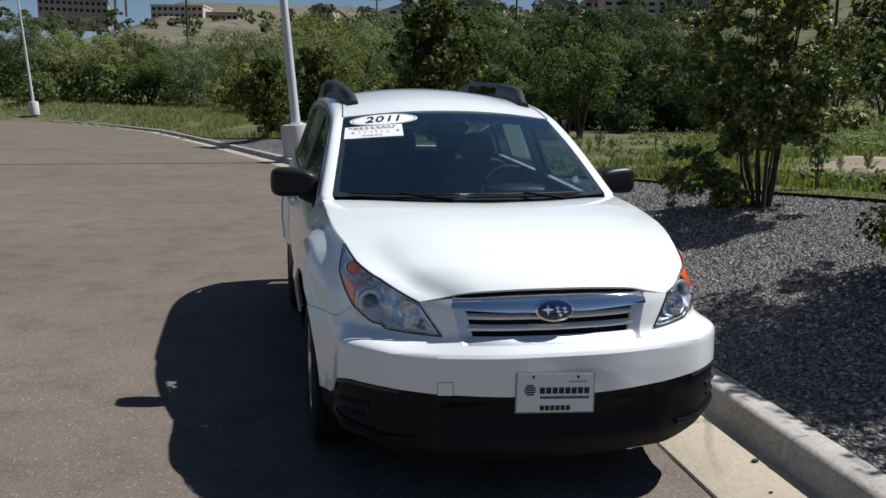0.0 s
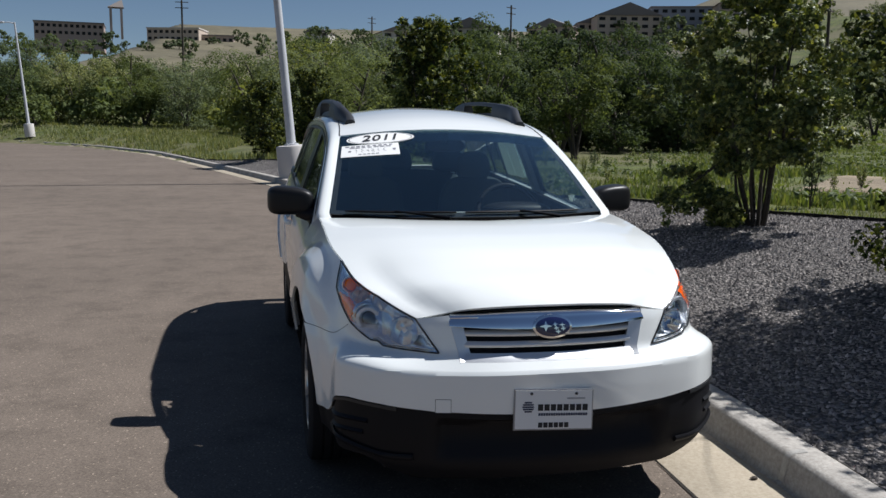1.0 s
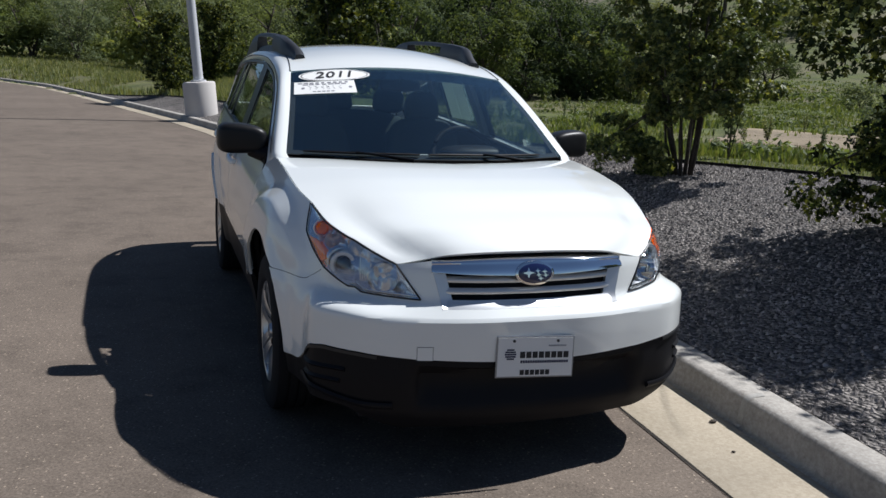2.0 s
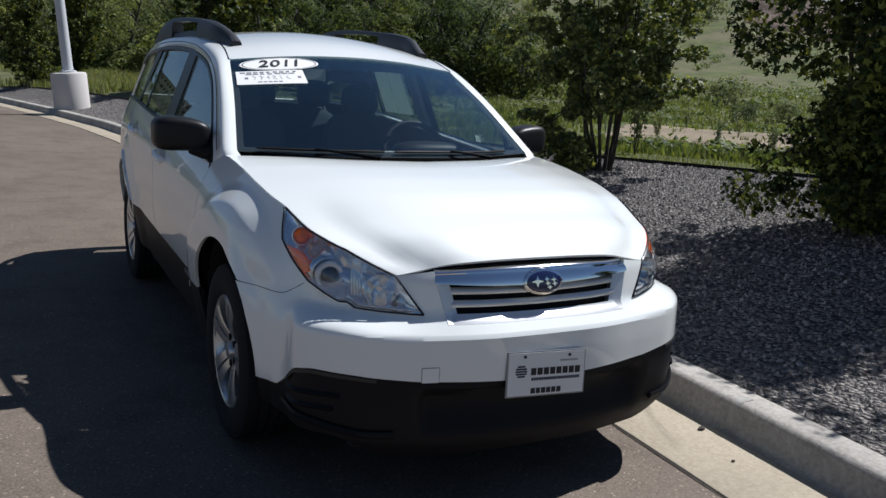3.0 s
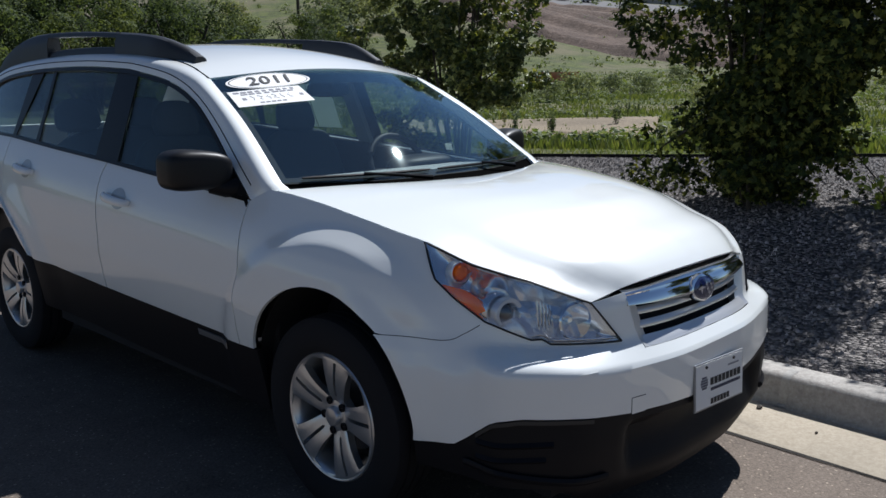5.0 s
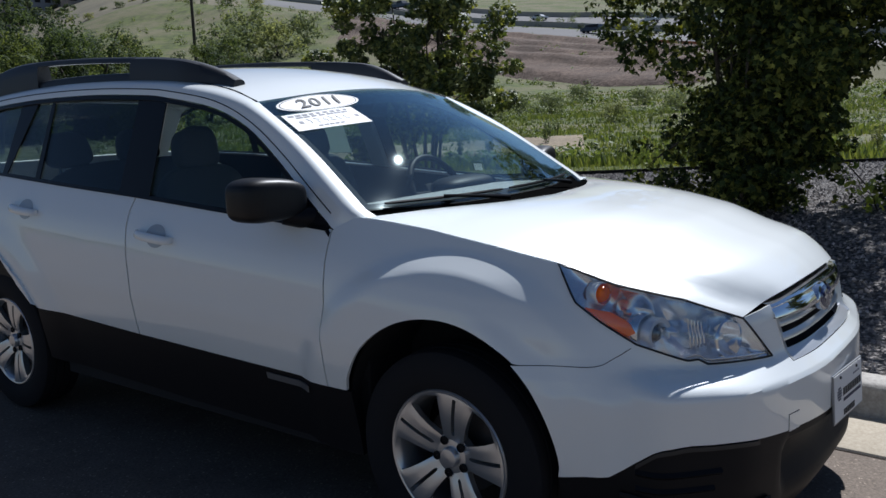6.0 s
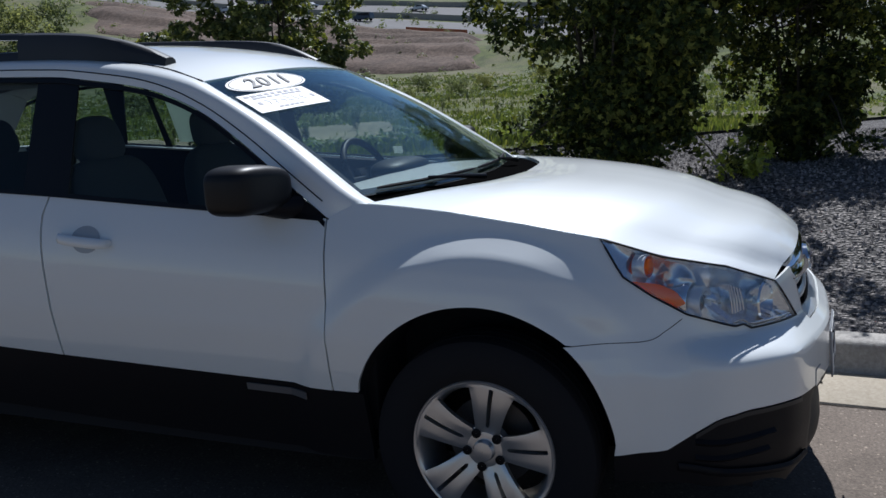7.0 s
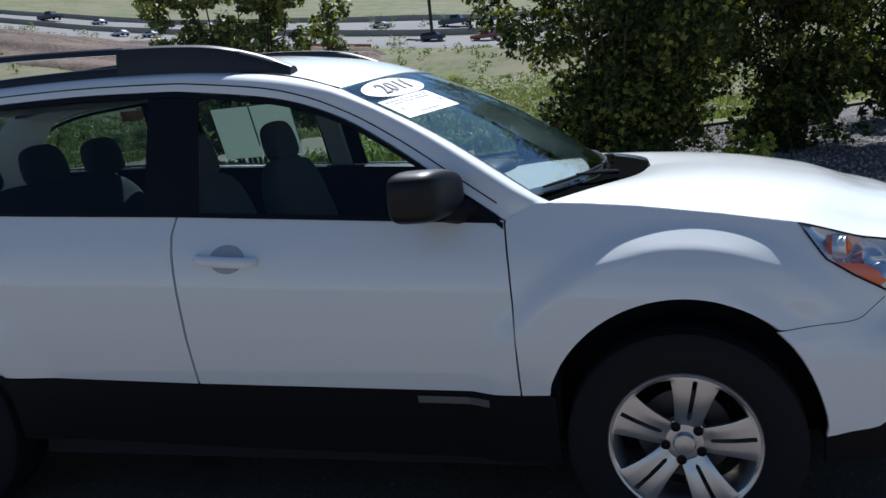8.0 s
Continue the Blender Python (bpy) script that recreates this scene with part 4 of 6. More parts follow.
    tube(b, [body(q, z + 0.010, side, -0.006) for q, z in f(LAMP_LOW[:-1], 24)], 0.0045, 6)
    part("lower_bezel", b, CHROME, lamp, "chrome bezel", smooth=60)
    # fluted fin between the two beams
    for k in range(5):
        b = bmesh.new()
        x, y = side * (0.612 - 0.007 * k), -0.690 - 0.007 * k
        tube(b, [(x, y, 0.728 + 0.004 * k), (x * 1.002, y + 0.004, 0.775), (x * 0.998, y + 0.012, 0.822 - 0.004 * k)], 0.0028, 6)
        part("flute", b, CHROME, lamp, "chrome flute", smooth=50)
    bm = bmesh.new()
    A = coons(f(ys([(-0.578, 0.783), (-0.598, 0.792)]), 6), f(ys([(-0.452, 0.858), (-0.528, 0.846)]), 6), f(ys([(-0.578, 0.783), (-0.505, 0.826), (-0.452, 0.858)]), 8), f(ys([(-0.598, 0.792), (-0.572, 0.825), (-0.528, 0.846)]), 8))
    sheet(bm, [[body(p[0], p[1], side, 0.0015) for p in row] for row in A], 0.02)
    part("side_reflector", bm, AMBER, lamp, "amber side reflector", smooth=40)


make_lamp(-1)
make_lamp(1)

# grille
grille = empty("grille")
grille.parent = car


def half_w(z):
    return float(np.interp(z, [0.65, 0.80, 0.87], [0.358, 0.404, 0.408]))


bm = bmesh.new()
sheet(bm, [[front(x, z, -0.055) for z in np.linspace(0.652, 0.86, 8)] for x in np.linspace(-0.42, 0.42, 30)], 0.004)
part("backing", bm, DARK, grille, "black mesh behind the grille")


def bar(name, z_low, z_high, w, out, material, thick=0.03, n=34, label="", round_by=0.006, tilt=0.0):
    b = bmesh.new()
    rows = []
    for x in np.linspace(-w, w, n):
        q = abs(x) / w
        a, c = z_low(q), z_high(q)
        rows.append([front(x, a + (c - a) * v, out + round_by * math.sin(math.pi * v) - tilt * v) for v in np.linspace(0, 1, 7)])
    sheet(b, rows, thick)
    return part(name, b, material, grille, label, smooth=40)


bar("slat", lambda q: 0.748 + 0.006 * q, lambda q: 0.770 + 0.006 * q, 0.392, -0.020, SILVER, thick=0.010, label="silver painted slat", tilt=0.006)
bar("slat", lambda q: 0.709 + 0.004 * q, lambda q: 0.731 + 0.004 * q, 0.380, -0.014, SILVER, thick=0.010, label="silver painted slat", tilt=0.006)
bar("grille_frame", lambda q: 0.664, lambda q: 0.690 + 0.003 * q, 0.366, -0.006, SILVER, thick=0.006, label="silver painted grille frame", round_by=0.002, tilt=0.004)
for sgn in (-1, 1):
    b = bmesh.new()
    rows = []
    for z in np.linspace(0.666, 0.812, 14):
        w = half_w(z)
        rows.append([front(sgn * (w - 0.002 - 0.046 * v), z, 0.002 - 0.020 * v) for v in np.linspace(0, 1, 5)])
    sheet(b, rows, 0.03)
    part("grille_frame", b, SILVER, grille, "silver painted grille frame", smooth=40)
# the chrome bar: a face leaning back below a rounded brow
b = bmesh.new()
rows = []
for x in np.linspace(-0.406, 0.406, 50):
    q = abs(x) / 0.406
    a, c = 0.774 + 0.018 * q ** 1.2, 0.846 - 0.014 * q ** 2.2
    rows.append([front(x, a + (c - a) * v, 0.006 + o) for v, o in ((0.0, -0.006), (0.06, 0.0), (0.3, 0.000), (0.55, -0.005), (0.68, -0.009), (0.76, -0.007), (0.84, -0.009), (0.91, -0.015), (0.96, -0.023), (1.0, -0.034))])
sheet(b, rows, 0.02)
part("chrome_wing", b, CHROME, grille, "chrome bar across the grille", smooth=50)


def lens_shape(name, cx, cz, w, h, out, dome, material, parent, label=""):
    b = bmesh.new()
    rows = []
    for r in (0.02, 0.3, 0.6, 0.85, 1.0):
        rows.append([front(cx + w * r * math.cos(a), cz + h * r * math.sin(a), out + dome * math.sqrt(max(0, 1 - r * r))) for a in np.linspace(0, 2 * math.pi, 36, endpoint=False)])
    rows.append([front(cx + w * math.cos(a), cz + h * math.sin(a), out - 0.02) for a in np.linspace(0, 2 * math.pi, 36, endpoint=False)])
    grid(b, rows, loop_v=True)
    return part(name, b, material, parent, label, smooth=50)


lens_shape("badge_rim", 0.0, 0.788, 0.078, 0.044, 0.010, 0.006, CHROME, grille, "chrome oval rim")
badge = lens_shape("badge", 0.0, 0.788, 0.069, 0.036, 0.0135, 0.005, BADGEBLUE, grille, "dark blue oval badge")
bm = bmesh.new()
for cx, cz, r in ((-0.030, 0.792, 0.020), (0.008, 0.799, 0.010), (0.036, 0.796, 0.010), (0.012, 0.784, 0.010), (0.040, 0.782, 0.010), (0.020, 0.771, 0.010)):
    pts = []
    for k in range(8):
        a, q = math.pi * k / 4, r if k % 2 == 0 else r * 0.35
        pts.append(bm.verts.new(front(cx + q * 1.25 * math.cos(a), cz + q * math.sin(a), 0.0195)))
    bm.faces.new(pts)
part("badge_marks", bm, CHROME, badge, "small chrome marks")

# number plate and dealer card: words as plain bars
plate = empty("number_plate")
plate.parent = car
PM = Matrix.Translation((-0.016, -0.980, 0.492)) @ pose(0, 0, 0, 0, 0, -3.5) @ pose(0, 0, 0, 90 - 4, 1.6, 0)


def card(name, w, h, x, y, z, material, parent, m=PM, thick=0.002, bevel=0.0, label=""):
    b = bmesh.new()
    box(b, (x - w / 2, y - h / 2, z), (x + w / 2, y + h / 2, z + thick), m, bevel)
    return part(name, b, material, parent, label)


card("plate_frame", 0.305, 0.156, 0, 0, -0.006, mat("plate_edge", (0.30, 0.31, 0.33), 0.35, 0.6), plate, thick=0.006, bevel=0.002)
card("plate_face", 0.294, 0.145, 0, 0, 0.0004, WHITE, plate, thick=0.001, label="white dealer plate")
for w, h, x, y, ink in ((0.196, 0.024, 0.035, 0.008, INK), (0.190, 0.010, 0.036, -0.018, NAVY), (0.120, 0.019, 0.0, -0.058, INK), (0.070, 0.006, 0.085, 0.042, mat("grey_ink", (0.35, 0.35, 0.36), 0.6))):
    n = max(6, int(w / h / 0.95))
    for k in range(n):
        cw = w / n
        b = bmesh.new()
        box(b, (x - w / 2 + cw * (k + 0.09), y - h / 2, 0.0015), (x - w / 2 + cw * (k + 0.91), y + h / 2, 0.0022), PM)
        part("word_bar", b, ink, plate)
b = bmesh.new()
for k in range(5):
    hw = 0.022 * math.sqrt(max(0.15, 1 - ((k - 2) / 2.6) ** 2))
    box(b, (-0.098 - hw, 0.010 + (k - 2) * -0.0085 - 0.003, 0.0015), (-0.098 + hw, 0.010 + (k - 2) * -0.0085 + 0.003, 0.0022), PM)
part("round_mark", b, NAVY, plate)
for x in (-0.086, 0.086):
    for y in (0.060,):
        b = bmesh.new()
        lathe(b, [(0.0, 0.006), (0.004, 0.005), (0.005, 0.0005)], 10, "z", (x, y, 0.001))
        b.transform(PM)
        part("screw", b, INK, plate, smooth=30)

# bumper details
bm = bmesh.new()
sheet(bm, [[front(x, z, 0.0006) for z in np.linspace(0.484, 0.536, 4)] for x in np.linspace(-0.448, -0.392, 5)], 0.001)
part("towing_cover_gap", bm, BLACK, bumper)
bm = bmesh.new()
sheet(bm, [[front(x, z, 0.0022) for z in np.linspace(0.4855, 0.5345, 4)] for x in np.linspace(-0.4465, -0.3935, 5)], 0.002)
part("towing_cover", bm, PAINT, bumper, smooth=40)
for side in (-1, 1):
    # lip along the edge of the white skin, its sunlit grey put into colour, two vent blades and a lower lip
    bm = bmesh.new()
    sheet(bm, [[body(s, zof(low, s) + d, side, 0.003) for d in (-0.016, -0.010, -0.004)] for s in np.linspace(s_x(0.57), s_y(-0.60), 20)], 0.012)
    part("corner_lip", bm, RAILGREY, valance, "black trim lip, greyed for the sun on its ledge", smooth=50)
    for k, zc in enumerate((0.432, 0.385)):
        bm = bmesh.new()
        s0, s1 = s_x(0.66) + 0.02 * k, s_y(-0.60)
        sheet(bm, [[body(s, zc + d - 0.012 * step(s0, s1, s), side, o) for d, o in ((-0.014, -0.010), (0.0, 0.004), (0.010, -0.006))] for s in np.linspace(s0, s1, 14)], 0.012)
        part("vent_slat", bm, BLACK, valance, smooth=40)
    bm = bmesh.new()
    rows = []
    for s in np.linspace(s_x(0.52), s_y(-0.56), 24):
        zc = 0.308 + 0.036 * step(s_x(0.55), s_y(-0.56), s)
        rows.append([body(s, zc + d, side, 0.010 * math.cos(d * 110)) for d in (-0.014, -0.006, 0.002, 0.012)])
    sheet(bm, rows, 0.014)
    part("lower_trim", bm, BLACK, valance, "black trim lip", smooth=50)

# cowl, wipers
bm = bmesh.new()
rows = []
for a, c in zip(resample(back, 40), resample(base, 40)):
    a, c = a + np.array((0, 0.004, -0.012)), c + np.array((0, 0.012, -0.004))
    rows.append([a + (c - a) * v + np.array((0, 0, -0.018 * math.sin(math.pi * v))) for v in np.linspace(0, 1, 7)])
sheet(bm, rows, 0.01)
part("cowl_panel", bm, COWL, car, "black plastic cowl panel", smooth=40)
for (u0, v0, u1, v1), (pu, pv) in (((0.055, 0.022, 0.43, 0.030), (0.40, 0.0)), ((0.46, 0.030, 0.90, 0.022), (0.80, 0.0))):
    w = empty("wiper")
    w.parent = car
    bm = bmesh.new()
    pts = [on_screen(u0 + (u1 - u0) * t, v0 + (v1 - v0) * t + 0.005 * math.sin(math.pi * t), 0.006) for t in np.linspace(0, 1, 12)]
    tube(bm, pts, [0.004] + [0.006] * 10 + [0.004], 6)
    part("blade", bm, BLACK, w, smooth=40)
    bm = bmesh.new()
    mid = on_screen(u0 + (u1 - u0) * 0.45, v0 + (v1 - v0) * 0.45 + 0.006, 0.013)
    foot = on_screen(pu, 0.0, 0.004) + np.array((0, -0.045, -0.006))
    q = (mid + foot) / 2 + np.array((0, -0.008, 0.002))
    tube(bm, [foot, foot + (q - foot) * 0.4, q, mid], [0.010, 0.009, 0.007, 0.005], 8)
    part("arm", bm, GLOSSBLACK, w, "gloss black wiper arm", smooth=40)

# door mirrors
def lumpy(centre, half, power=2.6, n=30, m=18, shape=None):
    rows = []
    for i in range(n):
        a = 2 * math.pi * i / n
        row = []
        for j in range(m + 1):
            b = -math.pi / 2 + math.pi * j / m
            c = lambda v: math.copysign(abs(v) ** (2 / power), v)
            p = np.array((c(math.cos(b)) * c(math.cos(a)), c(math.cos(b)) * c(math.sin(a)), c(math.sin(b))))
            if shape is not None:
                p = shape(p)
            row.append(np.array(centre) + p * np.array(half))
        rows.append(row)
    return rows


for side in (-1, 1):
    mirror = empty("door_mirror")
    mirror.parent = car

    def taper(p):
        q = p.copy()
        inner = (1 - p[0] * side) / 2
        q[2] = p[2] * (1 - 0.14 * inner) + (0.16 * (1 - p[0] ** 2) if p[2] > 0 else 0.10 * p[2] * (1 - inner)) - 0.16 * inner
        q[1] = p[1] * (0.75 if p[1] > 0 else 1.0) + 0.3 * p[0] * side
        return q

    bm = bmesh.new()
    grid(bm, lumpy((side * 0.905, 0.705, 1.142), (0.120, 0.088, 0.072), 4.2, 36, 20, shape=taper), loop_u=True)
    bmesh.ops.remove_doubles(bm, verts=bm.verts, dist=1e-5)
    part("housing", bm, HOUSING, mirror, "black textured mirror housing", smooth=60)
    bm = bmesh.new()
    rows = [[(side * (0.905 + x), 0.752 + 0.026 * (x / 0.09), 1.137 + z) for z in (-0.045, 0, 0.048)] for x in np.linspace(-0.055, 0.085, 5)]
    sheet(bm, rows, 0.003, (side * 0.9, 0.5, 1.14))
    part("mirror_glass", bm, CHROME, mirror, "mirror glass")
    bm = bmesh.new()
    tube(bm, [(side * 0.86, 0.665, 1.085), (side * 0.82, 0.63, 1.07), (side * 0.775, 0.60, 1.068)], [0.036, 0.036, 0.042], 10)
    part("arm", bm, BLACK, mirror, smooth=50)
    bm = bmesh.new()
    sheet(bm, [[skin(y, z, side, 0.004) for y, z in ((0.505, 1.047), (0.515, 1.056))], [skin(y, z, side, 0.004) for y, z in ((0.60, 1.05), (0.62, 1.128))], [skin(y, z, side, 0.004) for y, z in ((0.715, 1.06), (0.70, 1.185))]], 0.012)
    part("mirror_base", bm, BLACK, mirror, "black triangular mirror base", smooth=30)

# door handles; the grey recess disc lies flush, its shade put into colour
for side in (-1, 1):
    for yc, zc, who in ((1.405, 0.966, 0), (2.425, 1.032, 1)):
        h = empty("door_handle")
        h.parent = car
        bm = bmesh.new()
        rows = []
        for r in (1.0, 0.75, 0.45, 0.05):
            rows.append([skin(yc + 0.064 * r * math.cos(a), zc + 0.046 * r * math.sin(a), side, 0.0015) for a in np.linspace(0, 2 * math.pi, 24, endpoint=False)])
        grid(bm, rows, loop_v=True)
        part("recess", bm, mat("recess_shade", (0.42, 0.43, 0.44), 0.35, 0, 1.0), h, smooth=60)
        bm = bmesh.new()
        rows = []
        for t in np.linspace(0, 1, 16):
            y = yc - 0.112 + 0.224 * t
            z = zc + 0.022 - 0.020 * (1 - t) - 0.012
            hw = 0.018 * (1 - 0.30 * abs(2 * t - 1) ** 6)
            lift = 0.010 + 0.030 * math.sin(math.pi * t) ** 0.35
            rows.append([skin(y, z + hw * math.sin(a), side, lift + 0.009 * math.cos(a)) for a in np.linspace(0, 2 * math.pi, 10, endpoint=False)])
        vs = grid(bm, rows, loop_v=True)
        bm.faces.new(vs[0])
        bm.faces.new(list(reversed(vs[-1])))
        part("grip", bm, PAINT, h, "white handle grip", smooth=50)
    # light strip on the sill
    bm = bmesh.new()
    sheet(bm, [[skin(y, z + 0.028 * (y - 0.48), side, 0.004) for z in (0.468, 0.492)] for y in np.linspace(0.565, 0.80, 8)], 0.004)
    part("sill_badge", bm, mat("brushed_plate", (0.32, 0.33, 0.35), 0.35, 0.8), car, "brushed metal strip on the sill")

# roof rails
for side in (-1, 1):
    rail = empty("roof_rail")
    rail.parent = car
    RT = [(1.245, 1.572), (1.36, 1.622), (1.50, 1.664), (1.66, 1.685), (1.87, 1.70), (2.3, 1.722), (2.72, 1.73), (2.95, 1.72), (3.15, 1.685), (3.32, 1.62), (3.40, 1.57)]
    rt = spline(RT, 60)
    topz = lambda y: float(np.interp(y, [p[0] for p in rt], [p[1] for p in rt]))
    rs = spline(ROOF_SIDE, 40)
    rx = lambda y: float(np.interp(y, [p[1] for p in rs], [p[0] for p in rs]))
    rz = lambda y: float(np.interp(y, [p[1] for p in rs], [p[2] for p in rs]))

    def piece(name, y0, y1, low, high, wide, n=14):
        b = bmesh.new()
        rows = []
        for y in np.linspace(y0, y1, n):
            c, a, d, w = rx(y) - 0.012 - 0.05 * step(1.55, 1.25, y), low(y), max(high(y), low(y) + 0.006), wide(y)
            r = 0.3 * min(w, (d - a) * 0.5)
            rows.append([(side * (c + w * px), y, a + (d - a) * pz) for px, pz in ((1.0, 0), (0.92, 0.6), (0.62, 0.93), (0.2, 1.0), (-0.45, 0.98), (-0.75, 0.85), (-0.95, 0.4), (-1.0, 0))])
        vs = grid(b, rows, loop_v=True)
        b.faces.new(vs[0])
        b.faces.new(list(reversed(vs[-1])))
        return part(name, b, RAILGREY, rail, smooth=45)

    wide = lambda y: 0.040 - 0.006 * step(1.5, 1.2, y)
    piece("front_foot", 1.245, 1.90, lambda y: rz(y) - 0.02, topz, wide, 20)
    piece("rear_foot", 2.70, 3.40, lambda y: rz(y) - 0.02, topz, wide, 20)
    piece("top_bar", 1.88, 2.72, lambda y: topz(y) - 0.026, topz, lambda y: 0.028)
    piece("base_strip", 1.88, 2.72, lambda y: rz(y) - 0.02, lambda y: rz(y) + 0.032, lambda y: 0.032)

    bm = bmesh.new()
    tube(bm, [(side * (p[0] + 0.004), p[1], p[2] + 0.0005) for p in rs[:9]], 0.003, 6)
    part("roof_ditch_trim", bm, BLACK, car, smooth=50)

# windscreen stickers
def tile(name, u0, u1, v0, v1, out, material, parent, n=8, label=""):
    b = bmesh.new()
    sheet(b, [[on_screen(u, v, out) for v in np.linspace(v0, v1, 4)] for u in np.linspace(u0, u1, n)], 0.0006)
    return part(name, b, material, parent, label)


bm = bmesh.new()
sheet(bm, [[on_screen(u, v, -0.0065) for v in np.linspace(0.85, 0.999, 4)] for u in np.linspace(0.004, 0.996, 24)], 0.001)
band = part("shade_band", bm, SHADEBAND, screen, "blue shade band")
band.visible_shadow = False
bm = bmesh.new()
sheet(bm, [[on_screen(u, v, -0.0068) for v in np.linspace(0.0, 0.045, 3)] for u in np.linspace(0.002, 0.998, 30)], 0.001)
for u0, u1 in ((0.002, 0.02), (0.98, 0.998)):
    sheet(bm, [[on_screen(u, v, -0.0068) for v in np.linspace(0.045, 0.85, 12)] for u in (u0, u1)], 0.001)
part("black_border", bm, DARK, screen, "black printed border")
OC, OW, OH = (0.185, 0.905), 0.152, 0.083


def oval(name, f, out, material, label=""):
    b = bmesh.new()
    rows = [[on_screen(OC[0] + OW * f * r * math.cos(a), OC[1] + OH * f * r * math.sin(a) , out) for a in np.linspace(0, 2 * math.pi, 40, endpoint=False)] for r in (1.0, 0.6, 0.03)]
    grid(b, rows, loop_v=True)
    return part(name, b, material, screen, label)


oval("year_sticker", 1.0, 0.0015, WHITE, "white oval year sticker")
b = bmesh.new()
rows = [[on_screen(OC[0] + OW * r * math.cos(a), OC[1] + OH * r * math.sin(a), 0.0022) for a in np.linspace(0, 2 * math.pi, 48, endpoint=False)] for r in (0.945, 0.915)]
grid(b, rows, loop_v=True)
part("sticker_ring", b, INK, screen)
c0 = on_screen(OC[0], OC[1])
ux = on_screen(OC[0] + 0.05, OC[1]) - on_screen(OC[0] - 0.05, OC[1])
ux /= np.linalg.norm(ux)
un = on_screen(*OC, 0.01) - c0
un /= np.linalg.norm(un)
uy = np.cross(un, ux)
TM = Matrix(((ux[0], uy[0], un[0], c0[0] + un[0] * 0.0035), (ux[1], uy[1], un[1], c0[1] + un[1] * 0.0035), (ux[2], uy[2], un[2], c0[2] + un[2] * 0.0035), (0, 0, 0, 1)))
for ch, dx in (("2", -0.078), ("0", -0.024), ("1", 0.030), ("1", 0.078)):
    writing("digit", ch, 0.100, TM @ pose(dx, 0, 0), INK, screen, bold=0.0012, slant=0.12)
tile("price_sheet", 0.015, 0.262, 0.650, 0.818, 0.0015, WHITE, screen, label="white price sheet")
b = bmesh.new()
rng = np.random.default_rng(5)
for k in range(9):
    u = 0.03 + 0.024 * k
    sheet(b, [[on_screen(q, v, 0.0026) for v in (0.788, 0.804)] for q in (u, u + rng.uniform(0.012, 0.020))], 0.0005)
for k in range(7):
    u = 0.05 + 0.026 * k
    sheet(b, [[on_screen(q, v, 0.0026) for v in (0.768, 0.780)] for q in (u, u + rng.uniform(0.014, 0.022))], 0.0005)
for u in (0.045, 0.235):
    sheet(b, [[on_screen(q, v, 0.0026) for v in (0.715, 0.738)] for q in (u, u + 0.012)], 0.0005)
for k in range(5):
    u = 0.09 + 0.018 * k
    sheet(b, [[on_screen(q, v, 0.0026) for v in (0.672, 0.682)] for q in (u, u + 0.013)], 0.0005)
tagged(part("print_bars", b, FADED, screen), kind="stuff")
b = bmesh.new()
for k in range(6):
    u = 0.075 + 0.024 * k
    pts = [on_screen(u + rng.uniform(-0.003, 0.014) , 0.705 + 0.045 * t, 0.0028) for t in (0, 0.3, 0.6, 1.0)]
    tube(b, pts, 0.0007, 4)
tagged(part("pen_strokes", b, NAVY, screen), kind="stuff")
# tail and interior
bm = bmesh.new()
rows = []
for i, x in enumerate(np.linspace(-0.60, 0.60, 16)):
    rows.append([(x, 3.45 + 0.06 * (1 - (x / 0.6) ** 2) + 0.33 * v ** 0.7, 1.54 - 0.35 * v) for v in np.linspace(0, 1, 8)])
sheet(bm, rows, 0.006, (0, 2.5, 1.2))
rw = part("rear_window", bm, TINTED, car, "dark tinted rear window", smooth=50)
rw.visible_shadow = False
for side in (-1, 1):
    bm = bmesh.new()
    rows = []
    for v in np.linspace(0, 1, 8):
        a = np.array((side * 0.60, 3.45 + 0.33 * v ** 0.7, 1.54 - 0.35 * v))
        c = skin(3.30 + 0.28 * v, 1.47 - 0.27 * v, side)
        rows.append([a + (c - a) * t for t in np.linspace(0, 1, 5)])
    sheet(bm, rows, 0.012)
    part("tail_pillar", bm, PAINT, car, smooth=50)
bm = bmesh.new()
sheet(bm, [[(x, y, 1.055 + 0.02 * math.sin(math.pi * (y - 0.30) / 0.55) - 0.05 * step(0.72, 0.86, y)) for y in np.linspace(0.33 + 0.10 * (abs(x) / 0.7) ** 2, 0.86, 10)] for x in np.linspace(-0.70, 0.70, 24)], 0.02, (0, 0.6, 0.2))
box(bm, (-0.70, 0.80, 0.60), (0.70, 0.88, 1.03), None, 0.02)
box(bm, (-0.14, 0.86, 0.55), (0.14, 1.35, 0.80), None, 0.03)
dash = part("dashboard", bm, DASH, car, "grey moulded dashboard", smooth=40)
bm = bmesh.new()
grid(bm, lumpy((0.37, 0.78, 1.065), (0.20, 0.10, 0.05), 2.6), loop_u=True)
part("instrument_hood", bm, BLACK, dash, smooth=60)
st = empty("steering_wheel")
st.parent = car
SM = Matrix.Translation((0.37, 0.93, 1.03)) @ pose(0, 0, 0, 62)
bm = bmesh.new()
tube(bm, [SM @ Vector((0.185 * math.cos(a), 0.185 * math.sin(a), 0)) for a in np.linspace(0, 2 * math.pi, 40)], 0.016, 10, False)
part("wheel_rim", bm, BLACK, st, smooth=60)
bm = bmesh.new()
box(bm, (-0.07, -0.06, -0.03), (0.07, 0.055, 0.0), SM, 0.015)
